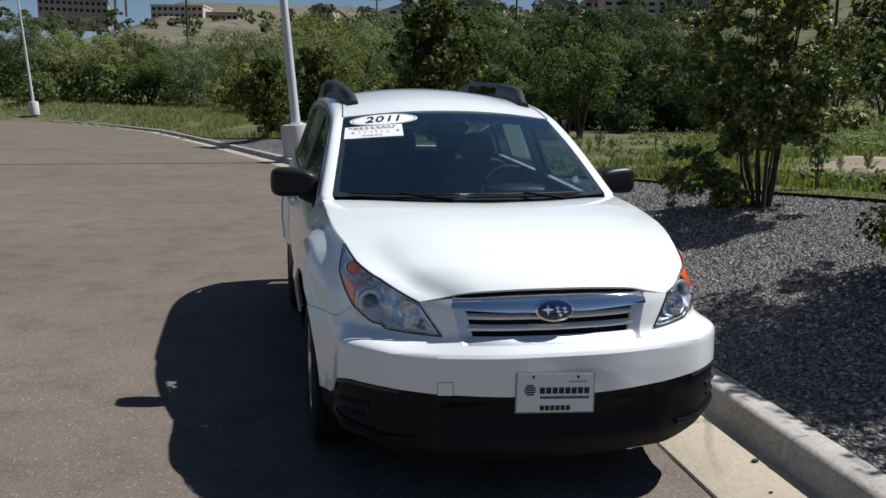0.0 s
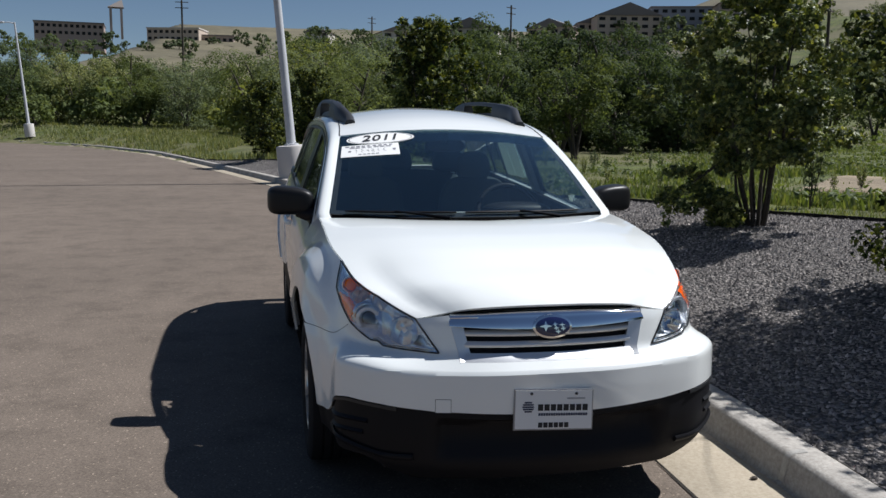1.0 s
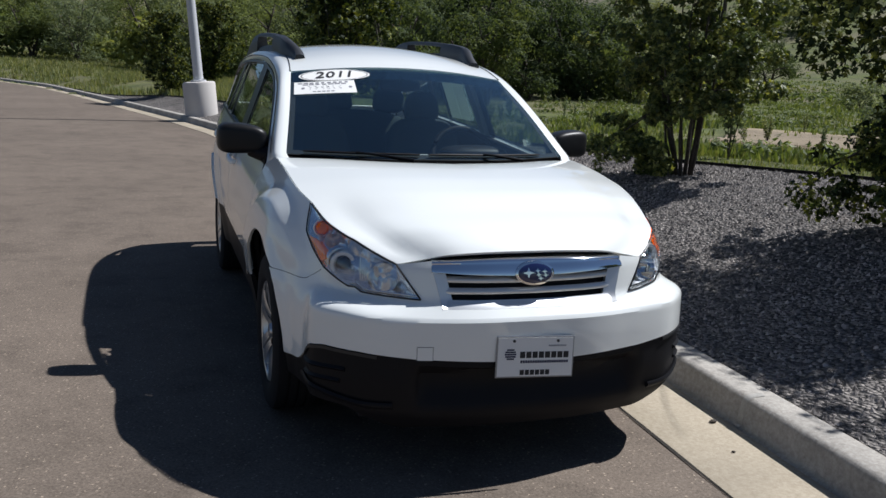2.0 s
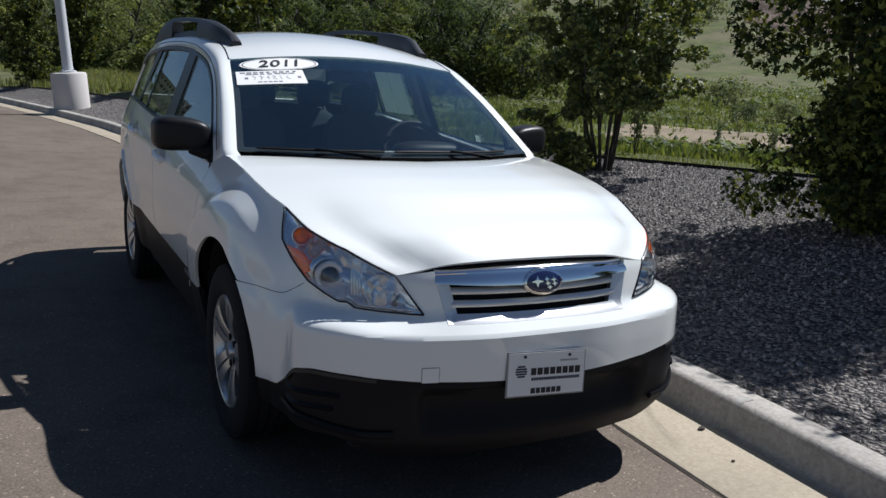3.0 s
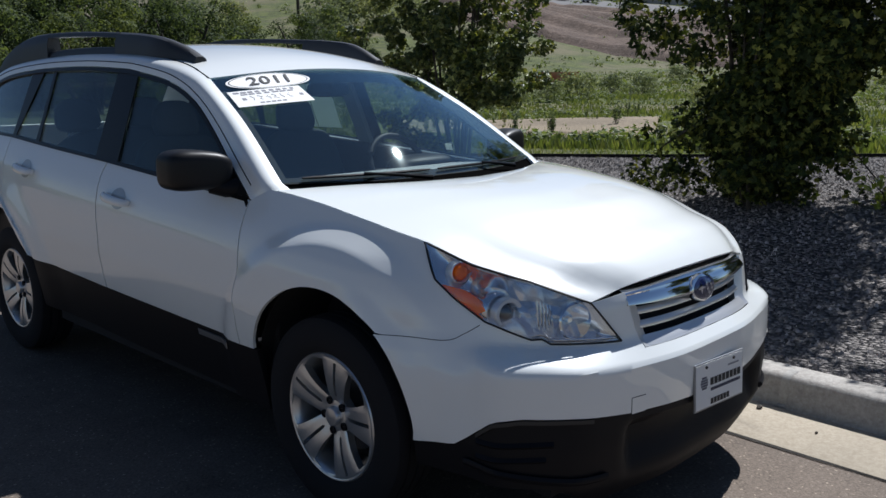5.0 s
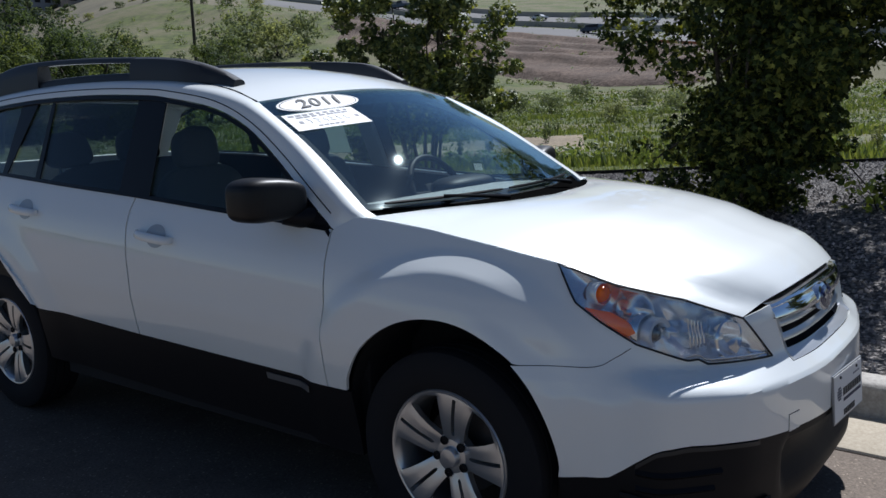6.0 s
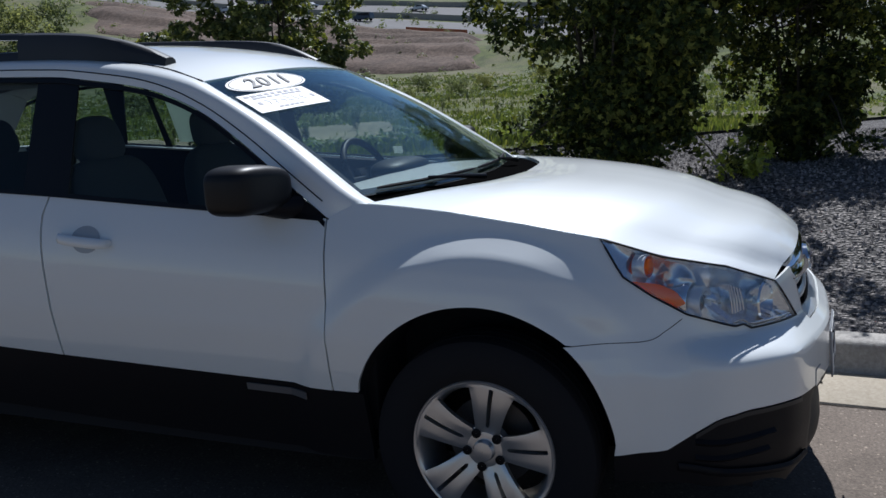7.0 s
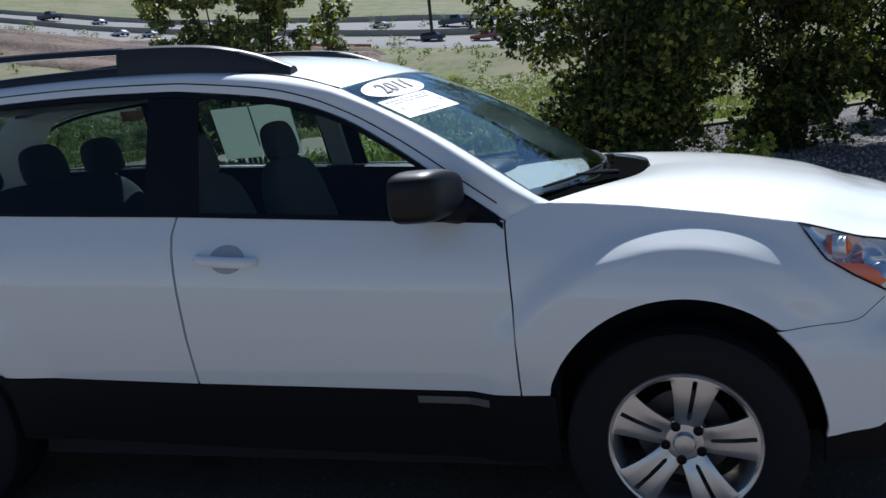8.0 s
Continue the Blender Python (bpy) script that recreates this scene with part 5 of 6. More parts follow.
for a in (0, math.pi, -math.pi / 2):
    tube(bm, [SM @ Vector((0.05 * math.cos(a), 0.05 * math.sin(a), -0.012)), SM @ Vector((0.18 * math.cos(a), 0.18 * math.sin(a), -0.002))], 0.016, 8)
part("hub", bm, BLACK, st, smooth=40)


def make_seat(x, y, w, rake=0.16):
    s = empty("seat")
    s.parent = car
    bm = bmesh.new()
    box(bm, (x - w / 2, y, 0.48), (x + w / 2, y + 0.52, 0.66), None, 0.05)
    part("cushion", bm, SEATCLOTH, s, smooth=60)
    bm = bmesh.new()
    m = Matrix.Translation((x, y + 0.46, 0.62)) @ pose(0, 0, 0, -13)
    grid(bm, lumpy((0, 0, 0.285), (w / 2, 0.085, 0.315), 4.0, 28, 16, lambda p: p * np.array((1 - 0.10 * max(0.0, p[2]), 1 - 0.25 * p[2], 1))), loop_u=True)
    bmesh.ops.transform(bm, matrix=m, verts=bm.verts)
    part("backrest", bm, SEATCLOTH, s, smooth=60)
    for hx in ((0,) if w < 0.8 else (-0.42, 0.0, 0.42)):
        bm = bmesh.new()
        grid(bm, lumpy((hx, -0.005, 0.675), (0.115 if w < 0.8 else 0.125, 0.055, 0.095), 3.2, 22, 12, lambda p: p * np.array((1 - 0.12 * p[2], 1, 1))), loop_u=True)
        bmesh.ops.transform(bm, matrix=m, verts=bm.verts)
        h = part("headrest", bm, SEATCLOTH, s, smooth=60)
        for px in (-0.06, 0.06):
            bm = bmesh.new()
            tube(bm, [m @ Vector((hx + px, 0, 0.55)), m @ Vector((hx + px, 0, 0.68))], 0.007, 8)
            part("headrest_post", bm, CHROME, s, smooth=40)


make_seat(-0.37, 1.18, 0.52)
make_seat(0.37, 1.18, 0.52)
make_seat(0.0, 2.20, 1.30)
bm = bmesh.new()
sheet(bm, [[(x, y, 1.50 + 0.03 * math.cos(x * 2) + (0.03 if y > 1.4 else 0.03 * (y - 1.2) / 0.2) - 0.02) for y in np.linspace(1.12, 3.4, 16)] for x in np.linspace(-0.52, 0.52, 10)], 0.006, (0, 2, 3))
part("headliner", bm, LINER, car, smooth=60)
for side in (-1, 1):
    bm = bmesh.new()
    sheet(bm, [[skin(y, z, side, -0.05) for z in np.linspace(0.42, belt(y) - 0.002, 6)] for y in np.linspace(0.45, 3.4, 20)], 0.02)
    part("door_lining", bm, BLACK, car, smooth=60)
    bm = bmesh.new()
    sheet(bm, [[skin(y + d, z, side, -0.02) for d in (0.0, 0.10)] for y, z in ((1.60, 1.1), (1.61, 1.3), (1.63, 1.5))], 0.03)
    part("pillar_lining", bm, DASH, car)
bm = bmesh.new()
grid(bm, lumpy((0, 1.02, 1.425), (0.12, 0.025, 0.035), 3.5), loop_u=True)
tube(bm, [(0, 1.00, 1.44), (0, 0.965, 1.485)], 0.01, 8)
part("rear_view_mirror", bm, BLACK, car, smooth=60)
bm = bmesh.new()
box(bm, (-0.75, 2.75, 0.55), (0.75, 3.6, 0.62))
box(bm, (-0.78, 0.4, 0.33), (0.78, 3.6, 0.36))
part("cabin_floor", bm, BLACK, car)

# sheets stuck inside the far rear door window
for y0, y1 in ((1.86, 2.085), (2.095, 2.31)):
    bm = bmesh.new()
    sheet(bm, [[skin(y, z, 1, -0.024) for z in (1.19, 1.33, 1.455)] for y in np.linspace(y0, y1, 4)], 0.001)
    part("window_sheet", bm, PAPER, car, "white paper sheet inside the window")
bm = bmesh.new()
sheet(bm, [[skin(y, z, 1, -0.024) for z in (1.10, 1.135)] for y in (0.95, 1.0)], 0.001)
part("inspection_label", bm, PAPER, car, "small white label inside the window")

# ---- trees ----
def leaf_cloud(bm, blobs, count, size, rng, flat=0.5, simple=False):
    """Leaves strewn through uneven clumps: each leaf is a folded blade."""
    weights = np.array([b[3] ** 2.2 for b in blobs])
    weights = weights / weights.sum()
    verts, faces = [], []
    picks = rng.choice(len(blobs), size=count, p=weights)
    for k in picks:
        bx, by, bz, br, bh = blobs[k]
        d = rng.normal(size=3)
        d /= np.linalg.norm(d) + 1e-9
        r = rng.uniform(0.55, 1.0) ** 0.5 if simple else rng.uniform(0.25, 1.0) ** 0.45
        p = np.array((bx, by, bz)) + d * np.array((br, br, bh)) * r
        n = d * (1.3 if simple else 0.55) + rng.normal(size=3) * (0.32 if simple else 0.6) + np.array((0, 0, flat))
        n /= np.linalg.norm(n) + 1e-9
        a = np.cross(n, rng.normal(size=3))
        a /= np.linalg.norm(a) + 1e-9
        b = np.cross(n, a)
        s = size * rng.uniform(0.6, 1.35)
        i = len(verts)
        droop = n * s * 0.22
        if simple:
            verts += [p - a * s, p + b * s * 0.6 - droop, p + a * s, p - b * s * 0.6 - droop]
            faces += [(i, i + 2, i + 1), (i, i + 3, i + 2)]
            continue
        # a lobed leaf
        verts += [p + a * s - droop, p + a * s * 0.2 + b * s * 0.3, p + a * s * 0.35 + b * s * 0.85 - droop, p - a * s * 0.55 + b * s * 0.35, p - a * s * 0.55 - b * s * 0.35, p + a * s * 0.35 - b * s * 0.85 - droop, p + a * s * 0.2 - b * s * 0.3]
        faces.append(tuple(range(i, i + 7)))
    return verts, faces


def mesh_part(name, verts, faces, material, parent, label=""):
    me = bpy.data.meshes.new(name)
    me.from_pydata([tuple(v) for v in verts], [], faces)
    me.materials.append(material)
    ob = new(name, me)
    ob.parent = parent
    if label:
        ob["label"] = label
    return ob


def make_tree(name, seed, height, spread, stems, leaves, leaf, material, low=0.25, blobs_n=34, fill=0.6, thick=0.045, simple=False, puff=(0.14, 0.30), core=0, taper=False):
    rng = np.random.default_rng(seed)
    t = empty(name)
    bm = bmesh.new()
    blobs = []
    for k in range(stems):
        a = 2 * math.pi * k / stems + rng.uniform(-0.5, 0.5)
        out = spread * rng.uniform(0.3, 0.75)
        pts, p = [], np.array((0.03 * math.cos(a), 0.03 * math.sin(a), -0.1))
        top = height * rng.uniform(0.72, 0.93)
        for i in range(7):
            f = i / 6
            pts.append((out * f ** 1.3 * math.cos(a) + rng.normal() * 0.02 * height / 3 * f, out * f ** 1.3 * math.sin(a) + rng.normal() * 0.02 * height / 3 * f, -0.1 + (top + 0.1) * f))
        w = thick * (0.75 if stems > 2 else 1.0)
        tube(bm, pts, [w * (1 - 0.8 * i / 6) for i in range(7)], 7)
        for j in range(5):
            i = rng.integers(2, 6)
            q = np.array(pts[i])
            b = rng.uniform(0, 2 * math.pi)
            e = q + np.array((math.cos(b), math.sin(b), rng.uniform(0.1, 0.8))) * spread * rng.uniform(0.3, 0.6)
            m = (q + e) / 2 + np.array((0, 0, 0.05 * height * 0.3))
            tube(bm, [q, m, e], [w * 0.42, w * 0.28, w * 0.1], 5)
            blobs.append((*e, spread * rng.uniform(0.16, 0.3), spread * rng.uniform(0.14, 0.26)))
    for k in range(blobs_n):
        f = rng.uniform(low, 1.0)
        shape = math.sin(math.pi * (0.12 + 0.80 * (f - low) / (1 - low))) ** fill
        if taper:
            shape = (0.40 + 0.60 * step(0.12, 0.58, f)) * (1 - 0.6 * step(0.62, 1.05, f))
        a, r = rng.uniform(0, 2 * math.pi), spread * shape * rng.uniform(0.2, 1.0) ** 0.6
        s = spread * rng.uniform(*puff)
        blobs.append((r * math.cos(a), r * math.sin(a), f * height - s * 0.4, s, s * rng.uniform(0.6, 0.95)))
    for k in range(core):
        a, f = rng.uniform(0, 2 * math.pi), rng.uniform(0.10, 0.85)
        r = spread * rng.uniform(0, 0.14 + 0.6 * f)
        blobs.append((r * math.cos(a), r * math.sin(a), f * height, spread * 0.26, spread * 0.22))
    part("trunk", bm, BARK, t, smooth=60)
    v, f = leaf_cloud(None, blobs, leaves, leaf, rng, simple=simple)
    mesh_part("crown", v, f, material, t)
    return t


def stand(t, x, y, turn=0.0, scale=1.0, dz=0.0):
    m = pose(x, y, ground_z(x, y) + dz, 0, 0, turn)
    t.matrix_basis = m @ Matrix.Scale(scale, 4)
    return t


def copy_tree(t, x, y, turn, scale, dz=0.0):
    c = copy_thing(t, Matrix())
    return stand(c, x, y, turn, scale, dz)


def make_maple(seed, height, spread, outline, stems, fan, leaves, leaf, clumps, puff, gap, skirts=(), bare=0.0, core=0, lean=(0.0, 0.0), clear=None, foliage=MAPLE):
    """A young many-stemmed maple; outline gives the crown's half width by height, both from 0 to 1; skirts are bearings of low hanging boughs."""
    rng = np.random.default_rng(seed)
    t = empty("maple_tree")
    bm = bmesh.new()
    blobs = []
    hs, ws = [o[0] for o in outline], [o[1] for o in outline]

    def reach(a, f):
        lobe = noise.noise((math.cos(a) * 1.6 + seed, math.sin(a) * 1.6, f * 3.2))
        return spread * float(np.interp(f, hs, ws)) * (1 + 0.42 * lobe)

    for k in range(stems):
        a = 2 * math.pi * (k + rng.uniform(-0.3, 0.3)) / stems
        out, top = fan * rng.uniform(0.25, 1.0), height * rng.uniform(0.6, 0.92)
        b = a + rng.uniform(-0.4, 0.4)
        pts = [(0.05 * math.cos(a), 0.05 * math.sin(a), -0.1)]
        for i in range(1, 8):
            f = i / 7
            pts.append((0.05 * math.cos(a) + out * f ** 0.8 * math.cos(a + (b - a) * f) + rng.normal() * 0.012, 0.05 * math.sin(a) + out * f ** 0.8 * math.sin(a + (b - a) * f) + rng.normal() * 0.012, top * f))
        w = rng.uniform(0.013, 0.024)
        tube(bm, pts, [w * (1 - 0.75 * i / 7) for i in range(8)], 7)
        for j in range(4):
            q = np.array(pts[rng.integers(3, 8)])
            c = rng.uniform(0, 2 * math.pi)
            e = q + np.array((math.cos(c), math.sin(c), rng.uniform(0.0, 0.7))) * spread * rng.uniform(0.25, 0.5)
            tube(bm, [q, (q + e) / 2 + np.array((0, 0, 0.04)), e], [w * 0.4, w * 0.25, w * 0.12], 5)
            blobs.append((*e, spread * rng.uniform(*puff), spread * rng.uniform(*puff) * 0.8))
    n = 0
    while n < clumps:
        f, a = rng.uniform(0.04, 1.0), rng.uniform(0, 2 * math.pi)
        if f < bare and not any(abs((a - radians(k) + math.pi) % (2 * math.pi) - math.pi) < 0.65 for k in skirts):
            n += 1
            continue
        r = reach(a, f) * rng.uniform(0.12, 1.0) ** 0.5
        p = (r * math.cos(a) + lean[0] * f, r * math.sin(a) + lean[1] * f, f * height)
        n += 1
        if noise.noise((p[0] * 2.1 + seed, p[1] * 2.1, p[2] * 2.1)) < gap:
            continue
        q = spread * rng.uniform(*puff)
        blobs.append((*p, q, q * rng.uniform(0.6, 0.9)))
    for k in skirts:
        # a bough that droops towards the ground
        a0 = radians(k)
        reach_out = min(spread, 0.88)
        pts = [np.array((reach_out * d * math.cos(a0), reach_out * d * math.sin(a0), z)) for d, z in ((0.1, 0.75), (0.4, 0.72), (0.72, 0.52), (0.95, 0.28))]
        tube(bm, pts, [0.012, 0.009, 0.007, 0.004], 5)
        for p in pts[1:]:
            for m in range(3):
                e = p + rng.normal(size=3) * np.array((0.11, 0.11, 0.07))
                blobs.append((*e, spread * rng.uniform(*puff) * 0.9, spread * rng.uniform(*puff) * 0.8))
    for k in range(core):
        f, a = rng.uniform(0.10, 0.9), rng.uniform(0, 2 * math.pi)
        r = reach(a, f) * rng.uniform(0, 0.55)
        blobs.append((r * math.cos(a) + lean[0] * f, r * math.sin(a) + lean[1] * f, f * height, spread * 0.2, spread * 0.18))
    if clear is not None:
        # cut back on the kerb side, the more the higher
        blobs = [b for b in blobs if b[0] - 0.69 * b[2] - b[3] > clear]
    part("trunk", bm, BARK, t, smooth=60)
    v, f = leaf_cloud(None, blobs, leaves, leaf, rng)
    mesh_part("crown", v, f, foliage, t)
    return t


maple = tagged(make_maple(3, 2.4, 0.92, ((0, 0.2), (0.12, 0.7), (0.35, 0.85), (0.55, 1.0), (0.8, 0.85), (1.0, 0.4)), 10, 0.5, 22000, 0.032, 300, (0.08, 0.17), -0.12, (140, 166), 0.33, foliage=SUNMAPLE), "many-stemmed young maple in the gravel bed", "tree", "maples along the kerb")
stand(maple, 3.75, 3.66)
maple2 = tagged(make_maple(8, 3.05, 1.34, ((0, 0.2), (0.08, 0.34), (0.25, 0.44), (0.38, 0.66), (0.55, 0.95), (0.72, 1.0), (0.88, 0.7), (1.0, 0.3)), 7, 0.4, 45000, 0.032, 360, (0.06, 0.14), -0.22, (116, 292), 0.0, 130, (0.18, -0.34), -2.0), "dense dark young maple with low hanging leaves", "tree", "maples along the kerb")
stand(maple2, 3.4, 0.45)
maple3 = tagged(make_maple(21, 2.6, 1.0, ((0, 0.3), (0.08, 0.5), (0.22, 0.6), (0.42, 0.9), (0.7, 1.0), (0.9, 0.7), (1.0, 0.3)), 7, 0.4, 24000, 0.033, 240, (0.08, 0.17), -0.18, (200,), 0.06, 70), "dense dark young maple with low hanging leaves", "tree", "maples along the kerb")
stand(maple3, 5.1, -0.95)
small = tagged(make_maple(33, 2.5, 0.95, ((0, 0.25), (0.08, 0.5), (0.22, 0.7), (0.45, 0.95), (0.7, 1.0), (0.9, 0.7), (1.0, 0.3)), 6, 0.4, 8000, 0.052, 200, (0.09, 0.18), -0.2, (200,), 0.08, 50), "dense young maple with dark green leaves", "tree", "maples along the kerb")
stand(small, -0.75, 28.5, 140, 1.12)
for x, y, turn, k in ((7.4, -2.3, 80, 1.1), (4.0, 21.5, 40, 1.65), (6.0, -4.5, 200, 1.15), (1.6, 40, 10, 1.5)):
    tagged(copy_tree(small, x, y, turn, k), "dense young maple with dark green leaves", "tree", "maples along the kerb")

# suckers and weeds in the gravel
def make_weed(name, seed, height, count, leaf, material, spread=0.3):
    rng = np.random.default_rng(seed)
    t = empty(name)
    bm = bmesh.new()
    blobs = []
    for k in range(6):
        a = rng.uniform(0, 6.28)
        e = np.array((spread * math.cos(a) * rng.uniform(0.3, 1), spread * math.sin(a) * rng.uniform(0.3, 1), height * rng.uniform(0.5, 1)))
        tube(bm, [(0, 0, -0.05), e * 0.5 + np.array((0, 0, 0.05)), e], [0.006, 0.005, 0.002], 5)
        for f in (0.5, 0.75, 1.0):
            blobs.append((*(e * f), spread * 0.32, height * 0.16))
    part("stem", bm, BARK, t, smooth=60)
    v, f = leaf_cloud(None, blobs, count, leaf, rng)
    mesh_part("foliage", v, f, material, t)
    return t


sprout = tagged(make_weed("sprout", 4, 0.42, 260, 0.038, SPROUT, 0.3), "yellow-green leafy sprout in the gravel", "plant")
stand(sprout, 3.75, -0.42)
tall = tagged(make_weed("tall_weed", 6, 0.95, 230, 0.036, OLIVE, 0.2), "tall grey-green weed in the grass", "plant", "weeds in the field")
stand(tall, 5.6, 5.4)
rng = np.random.default_rng(12)
for k in range(130):
    a, d = radians(rng.uniform(22, 84)), 11.5 + 46 * rng.uniform() ** 1.4
    x, y = -2.5 + d * math.sin(a), -1.5 + d * math.cos(a)
    if x > edging_x(y) + 0.4:
        tagged(copy_tree(tall, x, y, rng.uniform(0, 360), rng.uniform(0.22, 0.62)), "tall grey-green weed in the grass", "plant", "weeds in the field")

# the belt of wild trees beyond the lot
BELT = "wild trees behind the lot"
kinds = [tagged(make_tree("wild_tree", 31, 7.0, 4.0, 3, 8800, 0.087, COTTON, 0.10, 62, thick=0.20, simple=True, puff=(0.13, 0.27), fill=0.5), "broad wild tree in full green leaf", "tree", BELT),
         tagged(make_tree("wild_tree", 37, 6.4, 3.2, 2, 7500, 0.087, DARKLEAF, 0.28, 44, thick=0.19, simple=True, puff=(0.13, 0.28), fill=0.5), "dark wild tree with a forked trunk", "tree", BELT),
         tagged(make_tree("wild_tree", 41, 5.2, 2.9, 5, 7600, 0.080, OLIVE, 0.04, 60, thick=0.10, simple=True, puff=(0.12, 0.25), fill=0.5), "pale green willow-like thicket", "tree", BELT),
         tagged(make_tree("wild_tree", 43, 5.0, 2.2, 4, 4800, 0.076, DARKLEAF, 0.38, 30, thick=0.13, simple=True, puff=(0.13, 0.26)), "thin wild tree with bare lower trunks", "tree", BELT)]
spots = []
for row, gap, far in ((0, 3.3, 1.0), (1, 2.5, 1.22), (2, 2.6, 1.45)):
    for a in np.arange(-19, 43, gap):
        base = float(np.interp(a, [-19, -3, 4, 12, 20, 30, 43], [104, 92, 62, 44, 34, 36, 48]))
        spots.append((a + rng.uniform(-0.4, 0.4) * gap, base * far * rng.uniform(0.94, 1.06), row))
used = set()
for a, d, row in spots:
    if (a > 31 and row < 2) or (a > 15 and row == 0 and rng.uniform() < 0.35):
        continue
    x, y = -2.0 + d * math.sin(radians(a)), -3.5 + d * math.cos(radians(a))
    top = float(np.interp(a, [-19, -8, -3, 3, 10, 20, 26, 32, 43], [5.3, 5.5, 5.0, 6.2, 6.5, 7.3, 6.8, 5.2, 4.4])) - (0.9, 0.2, 0.0)[row]
    z = ground_z(x, y)
    high = 1.5 + d * math.tan(radians(top)) - z
    k = int(rng.choice([0, 0, 1, 2, 2])) if a < 11 else int(rng.choice([1, 1, 3]))
    tall_k = (7.0, 6.4, 5.2, 5.0)[k]
    s = high / tall_k * rng.uniform(0.66, 1.06)
    t = kinds[k] if k not in used else None
    if t is None:
        copy_tree(kinds[k], x, y, rng.uniform(0, 360), s, -0.1)
    else:
        used.add(k)
        stand(t, x, y, rng.uniform(0, 360), s, -0.1)
# brush under the belt
brush = tagged(make_tree("thicket_bush", 51, 1.6, 1.3, 5, 1300, 0.10, COTTON, 0.0, 24, thick=0.03, simple=True), "low green thicket bush", "bush", "bushes below the trees")
first = True
for a in np.arange(-19, 40, 1.3):
    base = float(np.interp(a, [-19, -3, 4, 12, 20, 30, 43], [99, 88, 58, 41, 32, 34, 46]))
    d = base * rng.uniform(0.97, 1.12)
    x, y = -2.0 + d * math.sin(radians(a)), -3.5 + d * math.cos(radians(a))
    s = rng.uniform(0.7, 1.5) * base / 45
    if a > 12:
        continue
    if first:
        stand(brush, x, y, 0, s)
        first = False
    else:
        copy_tree(brush, x, y, rng.uniform(0, 360), s)
shade_brush = tagged(make_tree("thicket_bush", 53, 2.0, 1.6, 7, 1900, 0.088, DARKLEAF, 0.0, 40, thick=0.05, simple=True), "dark tangled thicket below the trees", "bush", "bushes below the trees")
for i, a in enumerate(np.arange(11, 33, 0.9)):
    base = float(np.interp(a, [4, 12, 20, 30, 43], [62, 44, 34, 36, 48]))
    d = base * rng.uniform(1.08, 1.5)
    x, y = -2.0 + d * math.sin(radians(a)), -3.5 + d * math.cos(radians(a))
    s = rng.uniform(0.7, 1.3) * d / 40
    stand(shade_brush, x, y, 0, s) if i == 0 else copy_tree(shade_brush, x, y, rng.uniform(0, 360), s)
sage = tagged(make_tree("sage_bush", 57, 2.6, 2.2, 6, 1500, 0.135, OLIVE, 0.0, 40, thick=0.04, simple=True), "large grey-green willow bush", "bush", "willow bushes on the slope")
for i, (a, d, s) in enumerate(((27.5, 120, 2.2), (29.5, 150, 2.4), (31.5, 128, 2.3), (33.0, 175, 1.6), (38.6, 150, 2.0), (39.6, 158, 2.3), (40.5, 170, 2.5), (42.3, 155, 2.3), (44, 165, 2.0), (47.5, 46, 0.5), (56, 40, 0.45), (60, 52, 0.5), (52, 33, 0.3), (64, 36, 0.3), (54, 38, 0.35), (50, 30, 0.25), (68, 44, 0.4), (58, 62, 0.5), (31.2, 250, 0.7), (32.1, 262, 0.6), (33, 258, 0.7), (34.6, 255, 0.6), (33.8, 275, 0.7), (30.2, 268, 0.8), (39.4, 232, 1.3), (41.2, 236, 1.2), (38.0, 240, 0.6), (36.4, 244, 0.6), (66, 70, 0.5), (62, 84, 0.6), (70, 66, 0.45), (74, 78, 0.6))):
    x, y = -2.5 + d * math.sin(radians(a)), -1.5 + d * math.cos(radians(a))
    stand(sage, x, y, 0, s) if i == 0 else copy_tree(sage, x, y, 37 * i, s)


# grass and low weeds: blades, dense near the edging
def blades(name, count, d0, d1, a0, a1, h, w, seed, material, label):
    rng = np.random.default_rng(seed)
    verts, faces = [], []
    while len(faces) < count:
        d = d0 + (d1 - d0) * rng.uniform() ** 1.6
        a = radians(rng.uniform(a0, a1))
        x, y = -2.5 + d * math.sin(a), -1.5 + d * math.cos(a)
        if x < edging_x(y) + 0.05 or noise.noise((x * 0.35, y * 0.35, 4.0)) < -0.25:
            continue
        if name == "grass" and 12 < d < 34 and noise.noise((x * 0.12, y * 0.12, 9.0)) > 0.12:
            continue
        if 15 < d < 22.5 and 43 < math.degrees(a) < 63 and rng.uniform() < 0.88:
            continue
        z = ground_z(x, y)
        k = h * rng.uniform(0.5, 1.3) * (1 + d * 0.006)
        ww = w * (1 + d * 0.03)
        for q in range(4):
            b = rng.uniform(0, 6.28)
            ox, oy = rng.normal(size=2) * 0.06 * (1 + d * 0.02)
            lx, ly = math.cos(b) * k * 0.4, math.sin(b) * k * 0.4
            i = len(verts)
            px, py = -math.sin(b) * ww, math.cos(b) * ww
            verts += [(x + ox - px, y + oy - py, z - 0.02), (x + ox + px, y + oy + py, z - 0.02), (x + ox + lx, y + oy + ly, z + k)]
            faces.append((i, i + 1, i + 2))
    ob = mesh_part(name, verts, faces, material, None)
    return tagged(ob, label, "grass", kind="stuff")


